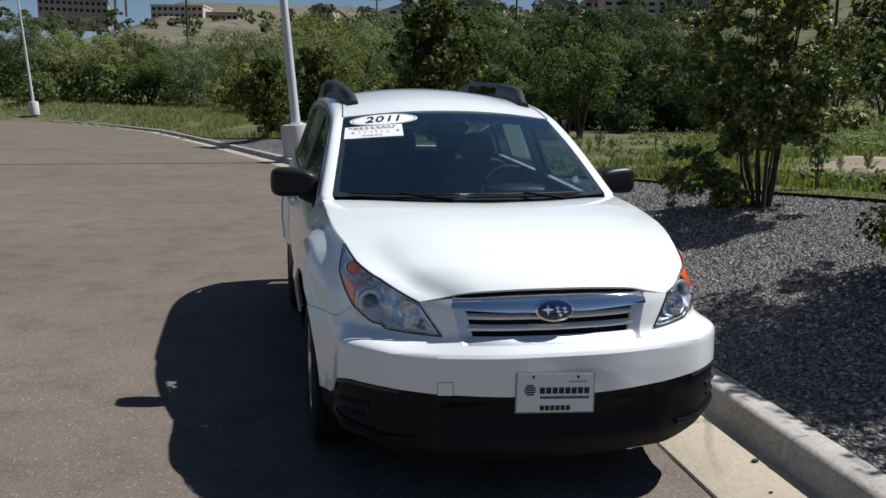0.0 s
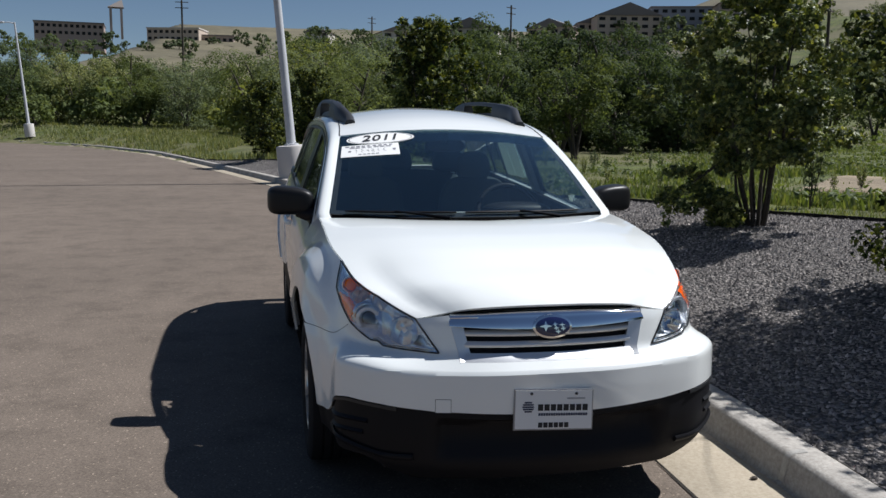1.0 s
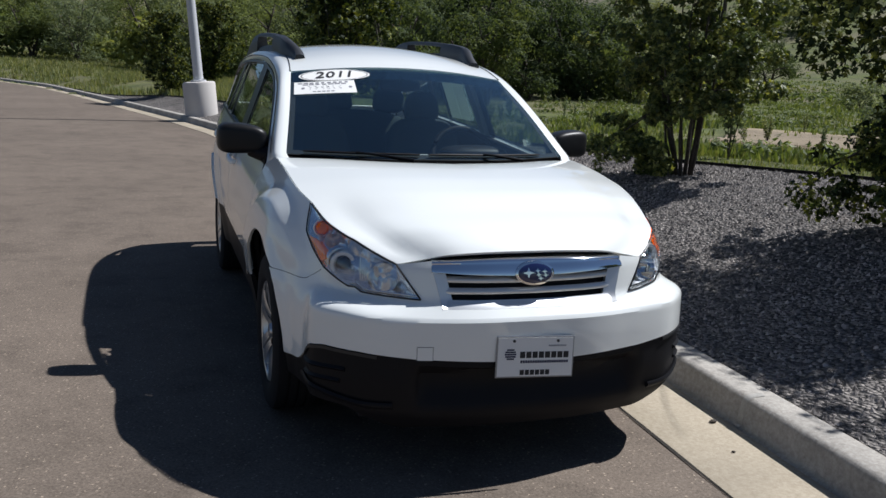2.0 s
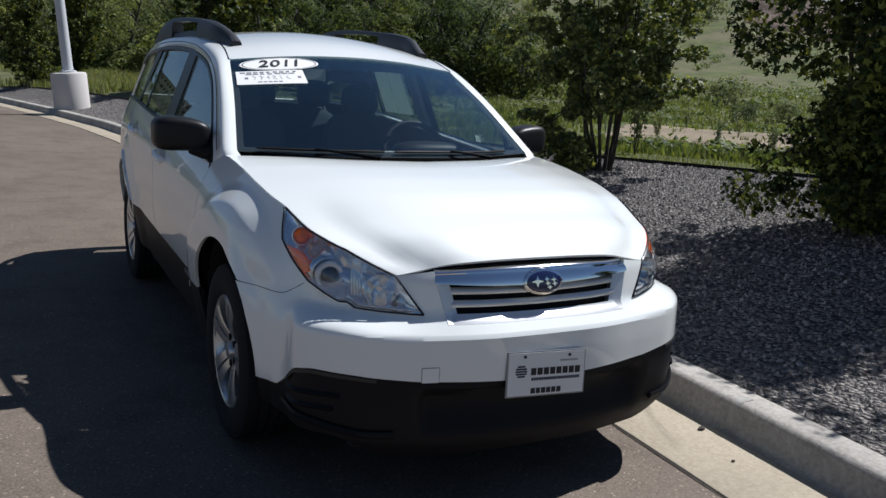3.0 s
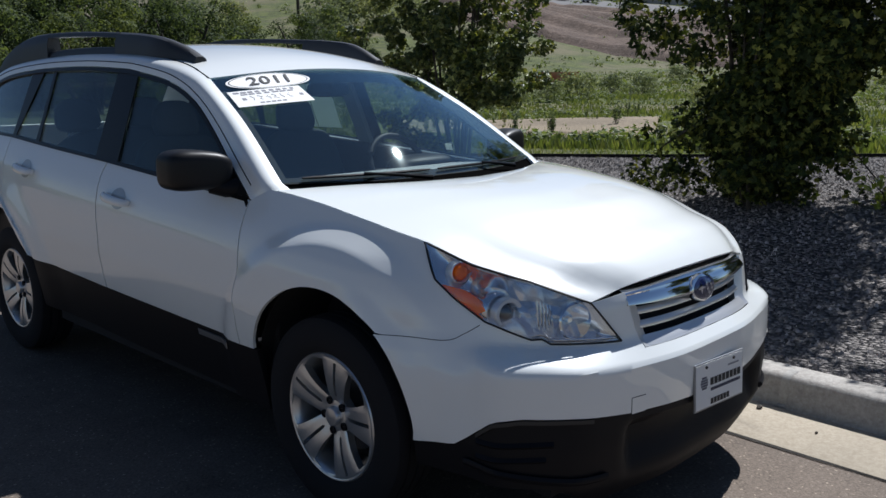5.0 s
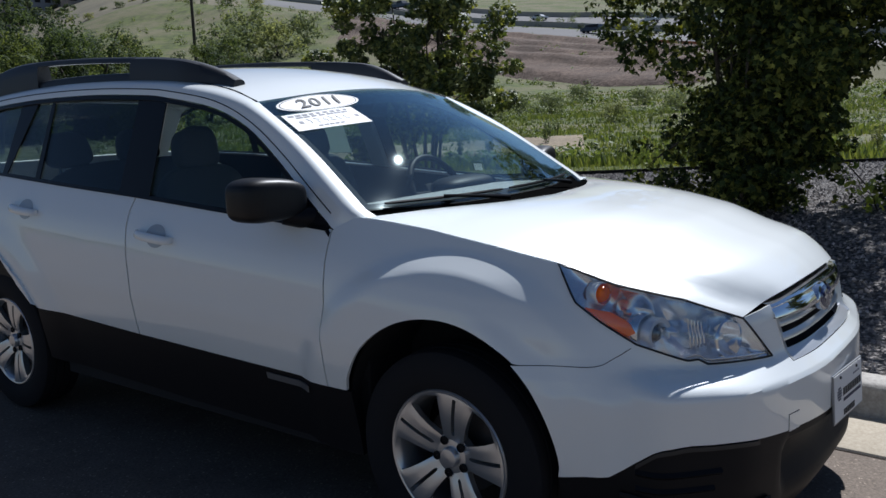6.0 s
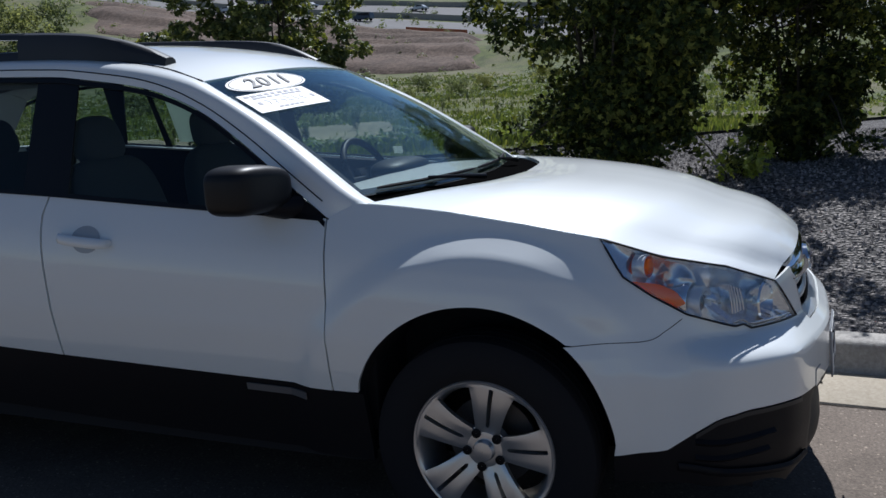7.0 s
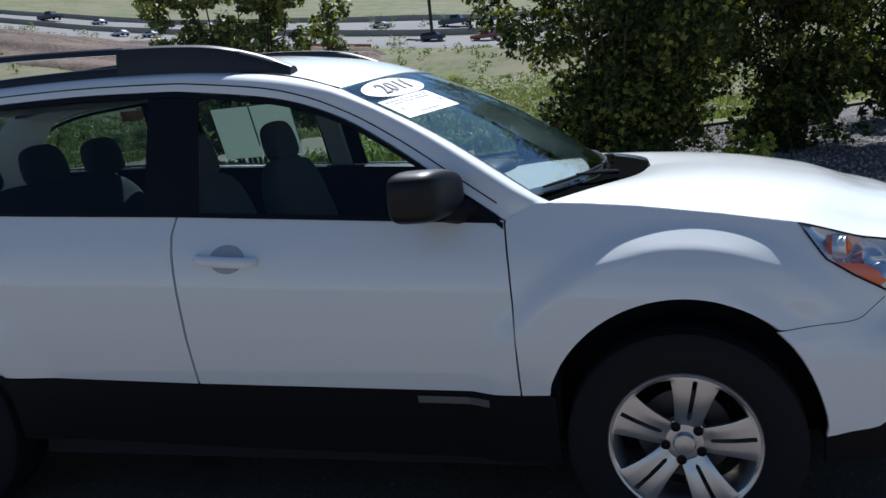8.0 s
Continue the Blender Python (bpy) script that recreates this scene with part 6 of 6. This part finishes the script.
blades("grass", 84000, 6.5, 46, 8, 100, 0.045, 0.006, 71, GRASS, "rough green and straw grass behind the edging")
blades("verge_grass", 56000, 18, 98, -22, 14, 0.20, 0.010, 73, VERGE, "long rough grass on the verge behind the kerb")
blades("weeds", 52000, 11, 110, 32, 90, 0.12, 0.020, 75, WEED, "scattered low weeds over the field")



def weed_clumps(count, seed, d0, span, grow, leaf, label):
    """Low leafy weeds strewn over the field in drifts."""
    rng = np.random.default_rng(seed)
    blobs = []
    while len(blobs) < count:
        d, a = d0 + span * rng.uniform() ** 1.5, radians(rng.uniform(28, 100))
        x, y = -2.5 + d * math.sin(a), -1.5 + d * math.cos(a)
        if x < edging_x(y) + 0.3 or noise.noise((x * 0.16, y * 0.16, 3.0)) < -0.05 or (14 < d < 24 and rng.uniform() < 0.7):
            continue
        q = rng.uniform(0.06, 0.17) * (1 + d * grow)
        blobs.append((x, y, ground_z(x, y) + q * 0.5, q, q * rng.uniform(0.6, 1.2)))
    v, f = leaf_cloud(None, blobs, count * 17, leaf, rng, simple=True)
    tagged(mesh_part("weed_clumps", v, f, CLUMP, None), label, "weeds", kind="stuff")


weed_clumps(2600, 77, 10.5, 75, 0.012, 0.055, "dark green leafy weeds in the field")
weed_clumps(1500, 78, 55, 190, 0.03, 0.20, "green shrubs and weeds over the far slope")

# ---- loose stones on the bed ----
def stones(name, count, size, seed, label):
    rng = np.random.default_rng(seed)
    verts, faces = [], []
    for n in range(count):
        y = rng.uniform(-5.0, 7.0) if rng.uniform() < 0.9 else rng.uniform(7.0, 24)
        x = kerb_x(y) + 0.21 + (min(edging_x(y), kerb_x(y) + 7.5) - kerb_x(y) - 0.25) * rng.uniform() ** 1.2
        s = size * rng.uniform(0.6, 1.4)
        z = land(x, y) + 0.014
        turn, i = rng.uniform(0, 6.28), len(verts)
        for k in range(5):
            r = s * rng.uniform(0.65, 1.15)
            verts.append((x + r * math.cos(turn + k * 1.2566), y + r * math.sin(turn + k * 1.2566), z - 0.003 + s * rng.uniform(-0.35, 0.75)))
        verts.append((x + s * rng.uniform(-0.45, 0.45), y + s * rng.uniform(-0.45, 0.45), z + s * rng.uniform(0.7, 1.5)))
        faces += [(i + k, i + (k + 1) % 5, i + 5) for k in range(5)]
    return tagged(mesh_part(name, verts, faces, STONE, None), label, "gravel", kind="stuff")


stones("gravel_stones", 82000, 0.0146, 81, "loose angular dark grey crushed stones")

# litter in the gutter
for k, (x, y, s) in enumerate(((1.03, -0.69, 0.018), (0.86, -0.15, 0.014), (0.62, -2.0, 0.012), (1.0, -1.62, 0.015), (0.92, -0.98, 0.009))):
    bm = bmesh.new()
    rng = np.random.default_rng(90 + k)
    grid(bm, lumpy((x, y, 0.012 + s * 0.35), (s, s * 0.7, s * 0.45), 2.2, 10, 6, lambda p: p * rng.uniform(0.8, 1.15)), loop_u=True)
    tagged(part("clod", bm, BARK, smooth=60), "dry brown clod lying in the gutter", "debris", "clods in the gutter")
# ---- lamp posts ----
def make_lamp_post():
    t = empty("lamp_post")
    bm = bmesh.new()
    lathe(bm, [(-0.4, 0.42), (0.70, 0.42), (0.74, 0.40), (0.75, 0.36), (0.75, 0.001)], 28, "z")
    part("footing", bm, mat("footing_concrete", (0.56, 0.53, 0.50), 0.85), t, "round pale concrete footing", smooth=40)
    bm = bmesh.new()
    lathe(bm, [(0.75, 0.20), (0.79, 0.20), (0.80, 0.14), (0.88, 0.125), (9.4, 0.07), (9.42, 0.001)], 16, "z")
    part("pole", bm, POLEPAINT, t, "pale grey painted pole", smooth=40)
    bm = bmesh.new()
    tube(bm, [(0, 0, 9.3), (-0.4, 0, 9.42), (-0.9, 0, 9.45)], [0.05, 0.045, 0.04], 8)
    part("arm", bm, POLEPAINT, t, smooth=40)
    bm = bmesh.new()
    box(bm, (-1.65, -0.2, 9.38), (-0.85, 0.2, 9.52), None, 0.05)
    part("lamp_head", bm, POLEPAINT, t, "flat pale lamp head", smooth=40)
    for a in (45, 135, 225, 315):
        bm = bmesh.new()
        lathe(bm, [(0.79, 0.018), (0.83, 0.018), (0.832, 0.001)], 8, "z", (0.165 * math.cos(radians(a)), 0.165 * math.sin(radians(a)), 0))
        part("bolt", bm, SILVER, t, smooth=30)
    return t


post = tagged(make_lamp_post(), "tall pale lamp post on a round concrete footing", "lamp post", "lamp posts along the kerb")
post.matrix_basis = pose(-0.05, 20.0, 0.30, 0, -4.8, 0)
copy_thing(post, pose(-20.4, 77.5, 0.9, 0, -4.4, 0))

# ---- far slope: cut earth, highway ----
def polar(d, a):
    return -2.5 + d * math.sin(radians(a)), -1.5 + d * math.cos(radians(a))


def band(name, d0, d1, a0, a1, material, lift, label, category, rows_n=6, cols=70, rough=0.0, beside=False, terrace=0.0):
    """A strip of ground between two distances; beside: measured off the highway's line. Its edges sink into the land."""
    bm = bmesh.new()
    rows = []
    for k, a in enumerate(np.linspace(a0, a1, cols)):
        row = []
        for i, d in enumerate(np.linspace(d0, d1, rows_n)):
            x, y = polar(d / off(a) if beside else d, a)
            z = land(x, y) + lift
            if rough:
                z += rough * noise.noise((x * 0.09, y * 0.09, 2.0)) + 0.5 * rough * noise.noise((x * 0.3, y * 0.3, 5.0))
            if terrace:
                q = (d + 5 * noise.noise((x * 0.03, y * 0.03, 8.0))) / 9.5
                q -= math.floor(q)
                z += terrace * (step(0.0, 0.28, q) - q) - 3.2 * max(step(a1 - 3, a1, a), step(a0 + 4, a0, a), step(d0 + 7, d0, d) * 0.7)
            if i in (0, rows_n - 1) or k in (0, cols - 1):
                z = min(z, land(x, y) - 0.3)
            row.append((x, y, z))
        rows.append(row)
    grid(bm, rows)
    return tagged(part(name, bm, material, smooth=180), label, category, kind="structure")


band("cut_bank", 101, 150, 43.5, 72, DIRT, 0.35, "raw brown cut earth bank with ruts and terraces", "earth bank", 60, 190, 0.4, True, 1.1)
bare = band("bare_patch", 15.5, 23, 44, 62, speckled("bare_earth", [(0.3, (0.20, 0.155, 0.10)), (0.7, (0.36, 0.29, 0.195))], 0.4, 9, 0.95, 0.6, 0.04, 0.35), 0.05, "dry pale bare earth in the grass", "bare earth", 26, 110, 0.16)
band("highway", 153, 175, 40.5, 110, HIGHWAY, 0.25, "grey concrete highway carriageway", "highway", 8, 120, 0, True)
band("far_highway", 178, 202, 40.5, 110, HIGHWAY, 0.25, "grey concrete highway carriageway", "highway", 8, 120, 0, True)


def wall_band(name, far, a0, a1, height, material, label):
    bm = bmesh.new()
    rows = []
    for a in np.linspace(a0, a1, 90):
        d = far / off(a) if far > 100 else far
        (x, y), (u, v) = polar(d, a), polar(d + 0.6, a)
        z = land(x, y)
        rows.append([(x, y, z - 0.3), (x, y, z + height), (u, v, z + height), (u, v, z - 0.3)])
    grid(bm, rows, loop_v=True)
    return tagged(part(name, bm, material), label, "barrier", kind="structure")


BARRIER = speckled("barrier_concrete", [(0.3, (0.36, 0.34, 0.32)), (0.7, (0.46, 0.44, 0.41))], 0.1, 3, 0.9, 0.1, 0.02, 0.2)
wall_band("barrier", 176.5, 41, 110, 1.3, BARRIER, "long low concrete median barrier")
wall_band("far_barrier", 203, 41, 110, 1.3, BARRIER, "long low concrete barrier beyond the highway")
SITERED = speckled("site_fence_plastic", [(0.35, (0.60, 0.13, 0.05)), (0.6, (0.62, 0.28, 0.16))], 0.5, 1.2, 0.7, 0.1, 0.01, 0.3)
wall_band("orange_fence", 151.5, 65.5, 69.5, 1.0, SITERED, "orange plastic site fence")
wall_band("orange_mesh", 88, 52.8, 55.6, 1.0, SITERED, "orange plastic site fence")
band("hill_path", 300, 303, 24, 46, speckled("path_dirt", [(0.3, (0.34, 0.28, 0.21)), (0.7, (0.44, 0.38, 0.30))], 0.1, 2, 0.95, 0.2, 0.05, 0.2), 0.3, "pale dirt path across the hill", "path", 2, 40)
band("parking_lot", 358, 435, 31, 38.6, HIGHWAY, 1.2, "pale concrete parking lot on the slope", "parking lot", 6, 24)
band("dry_hill", 235, 950, -24, 40.5, speckled("dry_grass", [(0.3, (0.11, 0.10, 0.055)), (0.6, (0.18, 0.155, 0.095)), (0.8, (0.25, 0.215, 0.14))], 0.02, 0.25, 0.95, 0.4, 0.3, 0.4), 0.9, "dry tan grass slope", "hillside", 26, 90, 1.0)


# vehicles on the highway
def make_vehicle(kind, paint, long, wide, high, label):
    v = empty(kind)
    bm = bmesh.new()
    prof = {"far_car": [(-0.5, 0.30), (-0.49, 0.52), (-0.28, 0.58), (-0.14, 0.97), (0.22, 1.0), (0.40, 0.62), (0.5, 0.56), (0.5, 0.30)],
            "far_van": [(-0.5, 0.25), (-0.5, 0.58), (-0.30, 0.64), (-0.20, 1.0), (0.47, 1.0), (0.5, 0.6), (0.5, 0.25)],
            "far_pickup": [(-0.5, 0.28), (-0.5, 0.55), (-0.26, 0.60), (-0.17, 0.98), (0.08, 1.0), (0.13, 0.62), (0.5, 0.60), (0.5, 0.28)]}[kind]
    rows = [[(w * wide * (1 - 0.16 * max(0, z - 0.6) / 0.4), y * long, z * high) for y, z in prof] for w in (-0.5, -0.42, 0.42, 0.5)]
    vs = grid(bm, rows)
    bm.faces.new(list(reversed(vs[0])))
    bm.faces.new(vs[-1])
    part("body", bm, paint, v, smooth=30)
    for s in (-1, 1):
        bm = bmesh.new()
        y0, y1 = (-0.11, 0.24) if kind == "far_car" else (-0.17, 0.43) if kind == "far_van" else (-0.13, 0.06)
        box(bm, (s * wide * 0.46 - 0.05, y0 * long, high * 0.66), (s * wide * 0.46 + 0.02, y1 * long, high * 0.92))
        part("side_window", bm, GLOSSBLACK, v)
        for y in (-0.31, 0.31):
            bm = bmesh.new()
            lathe(bm, [(-0.12, 0.1), (-0.12, 0.33), (0.12, 0.33), (0.12, 0.1)], 14, "x", (s * wide * 0.44, y * long, 0.33))
            part("wheel", bm, RUBBER, v, smooth=30)
    return tagged(v, label, "vehicle", "vehicles on the highway")


CARDARK, CARRED, CARWHITE = mat("dark_car_paint", (0.02, 0.022, 0.03), 0.3, 0, 1), mat("red_car_paint", (0.30, 0.03, 0.02), 0.3, 0, 1), mat("pale_car_paint", (0.65, 0.66, 0.67), 0.3, 0, 1)
fleet = [(make_vehicle("far_van", CARDARK, 4.8, 1.9, 1.8, "dark blue van driving on the highway"), 164, 73.6), (make_vehicle("far_pickup", CARRED, 5.6, 2.0, 1.85, "red pickup driving on the highway"), 164, 77.0),
         (make_vehicle("far_car", CARWHITE, 4.6, 1.8, 1.45, "white car driving on the highway"), 188, 70.4), (make_vehicle("far_pickup", CARDARK, 7.5, 2.4, 2.6, "dark truck on the highway"), 190, 75.2)]
for v, d, a in fleet:
    x, y = polar(d / off(a), a)
    v.matrix_basis = pose(x, y, land(x, y) + 0.25, 0, 0, -6)
for i, (src, d, a) in enumerate(((2, 184, 56.0), (2, 186, 54.2), (2, 213, 59.5), (0, 213, 56.5), (2, 212, 53.2), (0, 184, 62.8), (3, 214, 50.5), (2, 213, 66.5), (0, 212, 47.5))):
    x, y = polar((165 if d < 200 else 190) / off(a), a)
    copy_thing(fleet[src][0], pose(x, y, land(x, y) + 0.25, 0, 0, -6 + (180 if i % 2 else 0)))

rng = np.random.default_rng(17)
for row, d in enumerate((366, 384, 402, 420)):
    for a in np.arange(31.4, 38.4, 0.62):
        if rng.uniform() < 0.75:
            x, y = polar(d, a + rng.uniform(-0.1, 0.1))
            c = copy_thing(fleet[2][0] if rng.uniform() < 0.6 else fleet[0][0], pose(x, y, land(x, y) + 1.2, 0, 0, -a + rng.choice([0, 180])))
            c["label"], c["group"] = "car standing in the parking lot", "cars in the parking lot"

# highway sign on its post
sign = tagged(empty("road_sign"), "green road sign on a tall post", "road sign")
x, y = polar(188, 73.6)
z = land(x, y)
bm = bmesh.new()
tube(bm, [(0, 0, 0), (0, 0, 12)], 0.35, 10)
part("post", bm, BARK, sign, smooth=40)
bm = bmesh.new()
box(bm, (-0.2, -5.0, 9.0), (0.0, 5.0, 13.0), None, 0.05)
part("panel", bm, mat("sign_green", (0.02, 0.16, 0.09), 0.5), sign)
sign.matrix_basis = pose(x, y, z, 0, 0, -20)


# utility poles
def make_utility_pole(h):
    u = empty("utility_pole")
    bm = bmesh.new()
    tube(bm, [(0, 0, -1), (0, 0, h)], [0.28, 0.20], 10)
    part("pole", bm, BARK, u, smooth=40)
    for z in (h - 0.6, h - 1.9):
        bm = bmesh.new()
        box(bm, (-1.5, -0.08, z - 0.08), (1.5, 0.08, z + 0.08))
        part("crossarm", bm, BARK, u)
    return tagged(u, "dark wooden utility pole with crossarms", "utility pole", "utility poles")


up = make_utility_pole(16)
x, y = polar(210, -4.0)
up.matrix_basis = pose(x, y, land(x, y) + 4)
for d, a, lift in ((200, 17.3, 4), (130, 37.2, -1), (260, 8, 3)):
    x, y = polar(d, a)
    copy_thing(up, pose(x, y, land(x, y) + lift, 0, 0, 30))


# buildings on the ridge
def make_building(name, w, dp, h, wall, roofc, gable, label, floors=2, cols=8):
    b = empty(name)
    bm = bmesh.new()
    box(bm, (-w / 2, 0, -8), (w / 2, dp, h))
    part("wall", bm, wall, b)
    bm = bmesh.new()
    if gable:
        rows = [[(-w / 2 - 0.8, -0.8, h), (0, -0.8, h + w * 0.2), (w / 2 + 0.8, -0.8, h)], [(-w / 2 - 0.8, dp + 0.8, h), (0, dp + 0.8, h + w * 0.2), (w / 2 + 0.8, dp + 0.8, h)]]
        vs = grid(bm, rows)
        bm.faces.new((vs[0][0], vs[0][1], vs[0][2]))
        bm.faces.new((vs[1][2], vs[1][1], vs[1][0]))
        bm.faces.new((vs[0][0], vs[0][2], vs[1][2], vs[1][0]))
    else:
        box(bm, (-w / 2 - 0.4, -0.4, h), (w / 2 + 0.4, dp + 0.4, h + 0.7))
    part("roof", bm, roofc, b)
    for i in range(floors):
        for j in range(cols):
            bm = bmesh.new()
            cx, cz = -w / 2 + w * (j + 0.5) / cols, h * (i + 0.55) / floors
            box(bm, (cx - w / cols * 0.28, -0.12, cz - h / floors * 0.22), (cx + w / cols * 0.28, 0.05, cz + h / floors * 0.22))
            part("window", bm, GLOSSBLACK, b)
    return tagged(b, label, "building", "buildings on the ridge")


TAN, BRICK, CREAM = mat("tan_stucco", (0.52, 0.43, 0.35), 0.9), mat("brown_brick", (0.42, 0.33, 0.28), 0.9), mat("cream_wall", (0.56, 0.52, 0.47), 0.9)
SLATE = mat("grey_roof", (0.22, 0.195, 0.18), 0.9)


def set_building(b, d, a, el):
    """Its wall head at that height over the eye line."""
    x, y = polar(d, a)
    return x, y, 1.45 + d * math.tan(radians(el))


SITES = [("office_block", 38, 24, 8, BRICK, SLATE, False, "long low brick office block on the ridge", 2, 12, 560, -10.8, 6.15), ("office_block", 32, 20, 8, TAN, CREAM, False, "tan office block on the ridge", 2, 9, 560, -4.8, 6.1),
         ("office_block", 22, 18, 6, BRICK, SLATE, False, "low brick annexe on the ridge", 1, 6, 560, -2.2, 5.75), ("house", 22, 18, 10, CREAM, SLATE, True, "gabled apartment house on the ridge", 3, 4, 420, 10.0, 6.3),
         ("house", 26, 18, 11, CREAM, SLATE, True, "gabled apartment house on the ridge", 3, 5, 420, 14.3, 6.6), ("house", 22, 18, 8, TAN, SLATE, True, "tan gabled house on the ridge", 2, 4, 420, 19.5, 6.65),
         ("house", 18, 14, 8, TAN, SLATE, True, "tan gabled house on the ridge", 2, 4, 430, 22.5, 6.9), ("apartment_block", 34, 18, 14, mat("blue_grey_wall", (0.24, 0.26, 0.30), 0.9), SLATE, False, "blue-grey apartment block on the ridge", 4, 8, 430, 28.2, 7.75),
         ("house", 30, 16, 10, TAN, SLATE, True, "broad tan apartment house on the ridge", 3, 6, 415, 24.6, 7.35), ("house", 20, 14, 7, BRICK, SLATE, True, "dark brick house on the ridge", 2, 4, 400, 31.5, 7.9), ("house", 14, 12, 6, CREAM, SLATE, True, "small gabled house on the ridge", 2, 3, 500, 4.2, 6.2)]
for name, w, dp, h, wall, roofc, gable, label, fl, co, d, a, el in SITES:
    b = make_building(name, w, dp, h, wall, roofc, gable, label, fl, co)
    x, y, z = set_building(b, d, a, el)
    b.matrix_basis = pose(x, y, z - h, 0, 0, -a + 22 * math.sin(a * 7))
tower = empty("clock_tower")
bm = bmesh.new()
for px in (-3, 3):
    for py in (0, 6):
        box(bm, (px - 0.7, py - 0.7, -10), (px + 0.7, py + 0.7, 8))
part("piers", bm, BRICK, tower)
bm = bmesh.new()
vs = grid(bm, [[(-4.5, -1, 8), (-4.5, 7, 8)], [(4.5, -1, 8), (4.5, 7, 8)]])
p = bm.verts.new((3.5, 3, 13))
for a, c in ((vs[0][0], vs[1][0]), (vs[1][0], vs[1][1]), (vs[1][1], vs[0][1]), (vs[0][1], vs[0][0])):
    bm.faces.new((a, c, p))
part("roof", bm, SLATE, tower)
tagged(tower, "open brick tower with a sloped roof", "tower")
x, y, z = set_building(tower, 555, -8.1, 6.4)
tower.matrix_basis = pose(x, y, z, 0, 0, 8)
# a far line of ridge trees
ridge = tagged(make_tree("ridge_tree", 61, 7.0, 3.0, 2, 480, 0.45, RIDGE, 0.05, 26, thick=0.2, simple=True), "distant tree on the ridge", "tree", "trees on the ridge")
rng = np.random.default_rng(99)
for k, a in enumerate(list(np.arange(-18, 2, 0.9)) + list(np.arange(2, 40, 0.3))):
    d = rng.uniform(380, 545)
    el = float(np.interp(a, [-18, -5, 2, 10, 20, 30, 46], [5.6, 5.8, 6.4, 6.7, 7.1, 7.6, 7.6])) + rng.uniform(-0.7, 0.12)
    x, y = polar(d, a + rng.uniform(-0.5, 0.5))
    if k % 2 and a > 2:
        d, el = rng.uniform(335, 395), el - 0.75
        x, y = polar(d, a)
    t = ridge if k == 0 else copy_thing(ridge, Matrix())
    s = rng.uniform(0.9, 1.7)
    t.matrix_basis = pose(x, y, 1.45 + d * math.tan(radians(el)) - 7 * s, 0, 0, rng.uniform(0, 360)) @ Matrix.Scale(s, 4)
    t["label"], t["group"] = "distant tree on the ridge", "trees on the ridge"
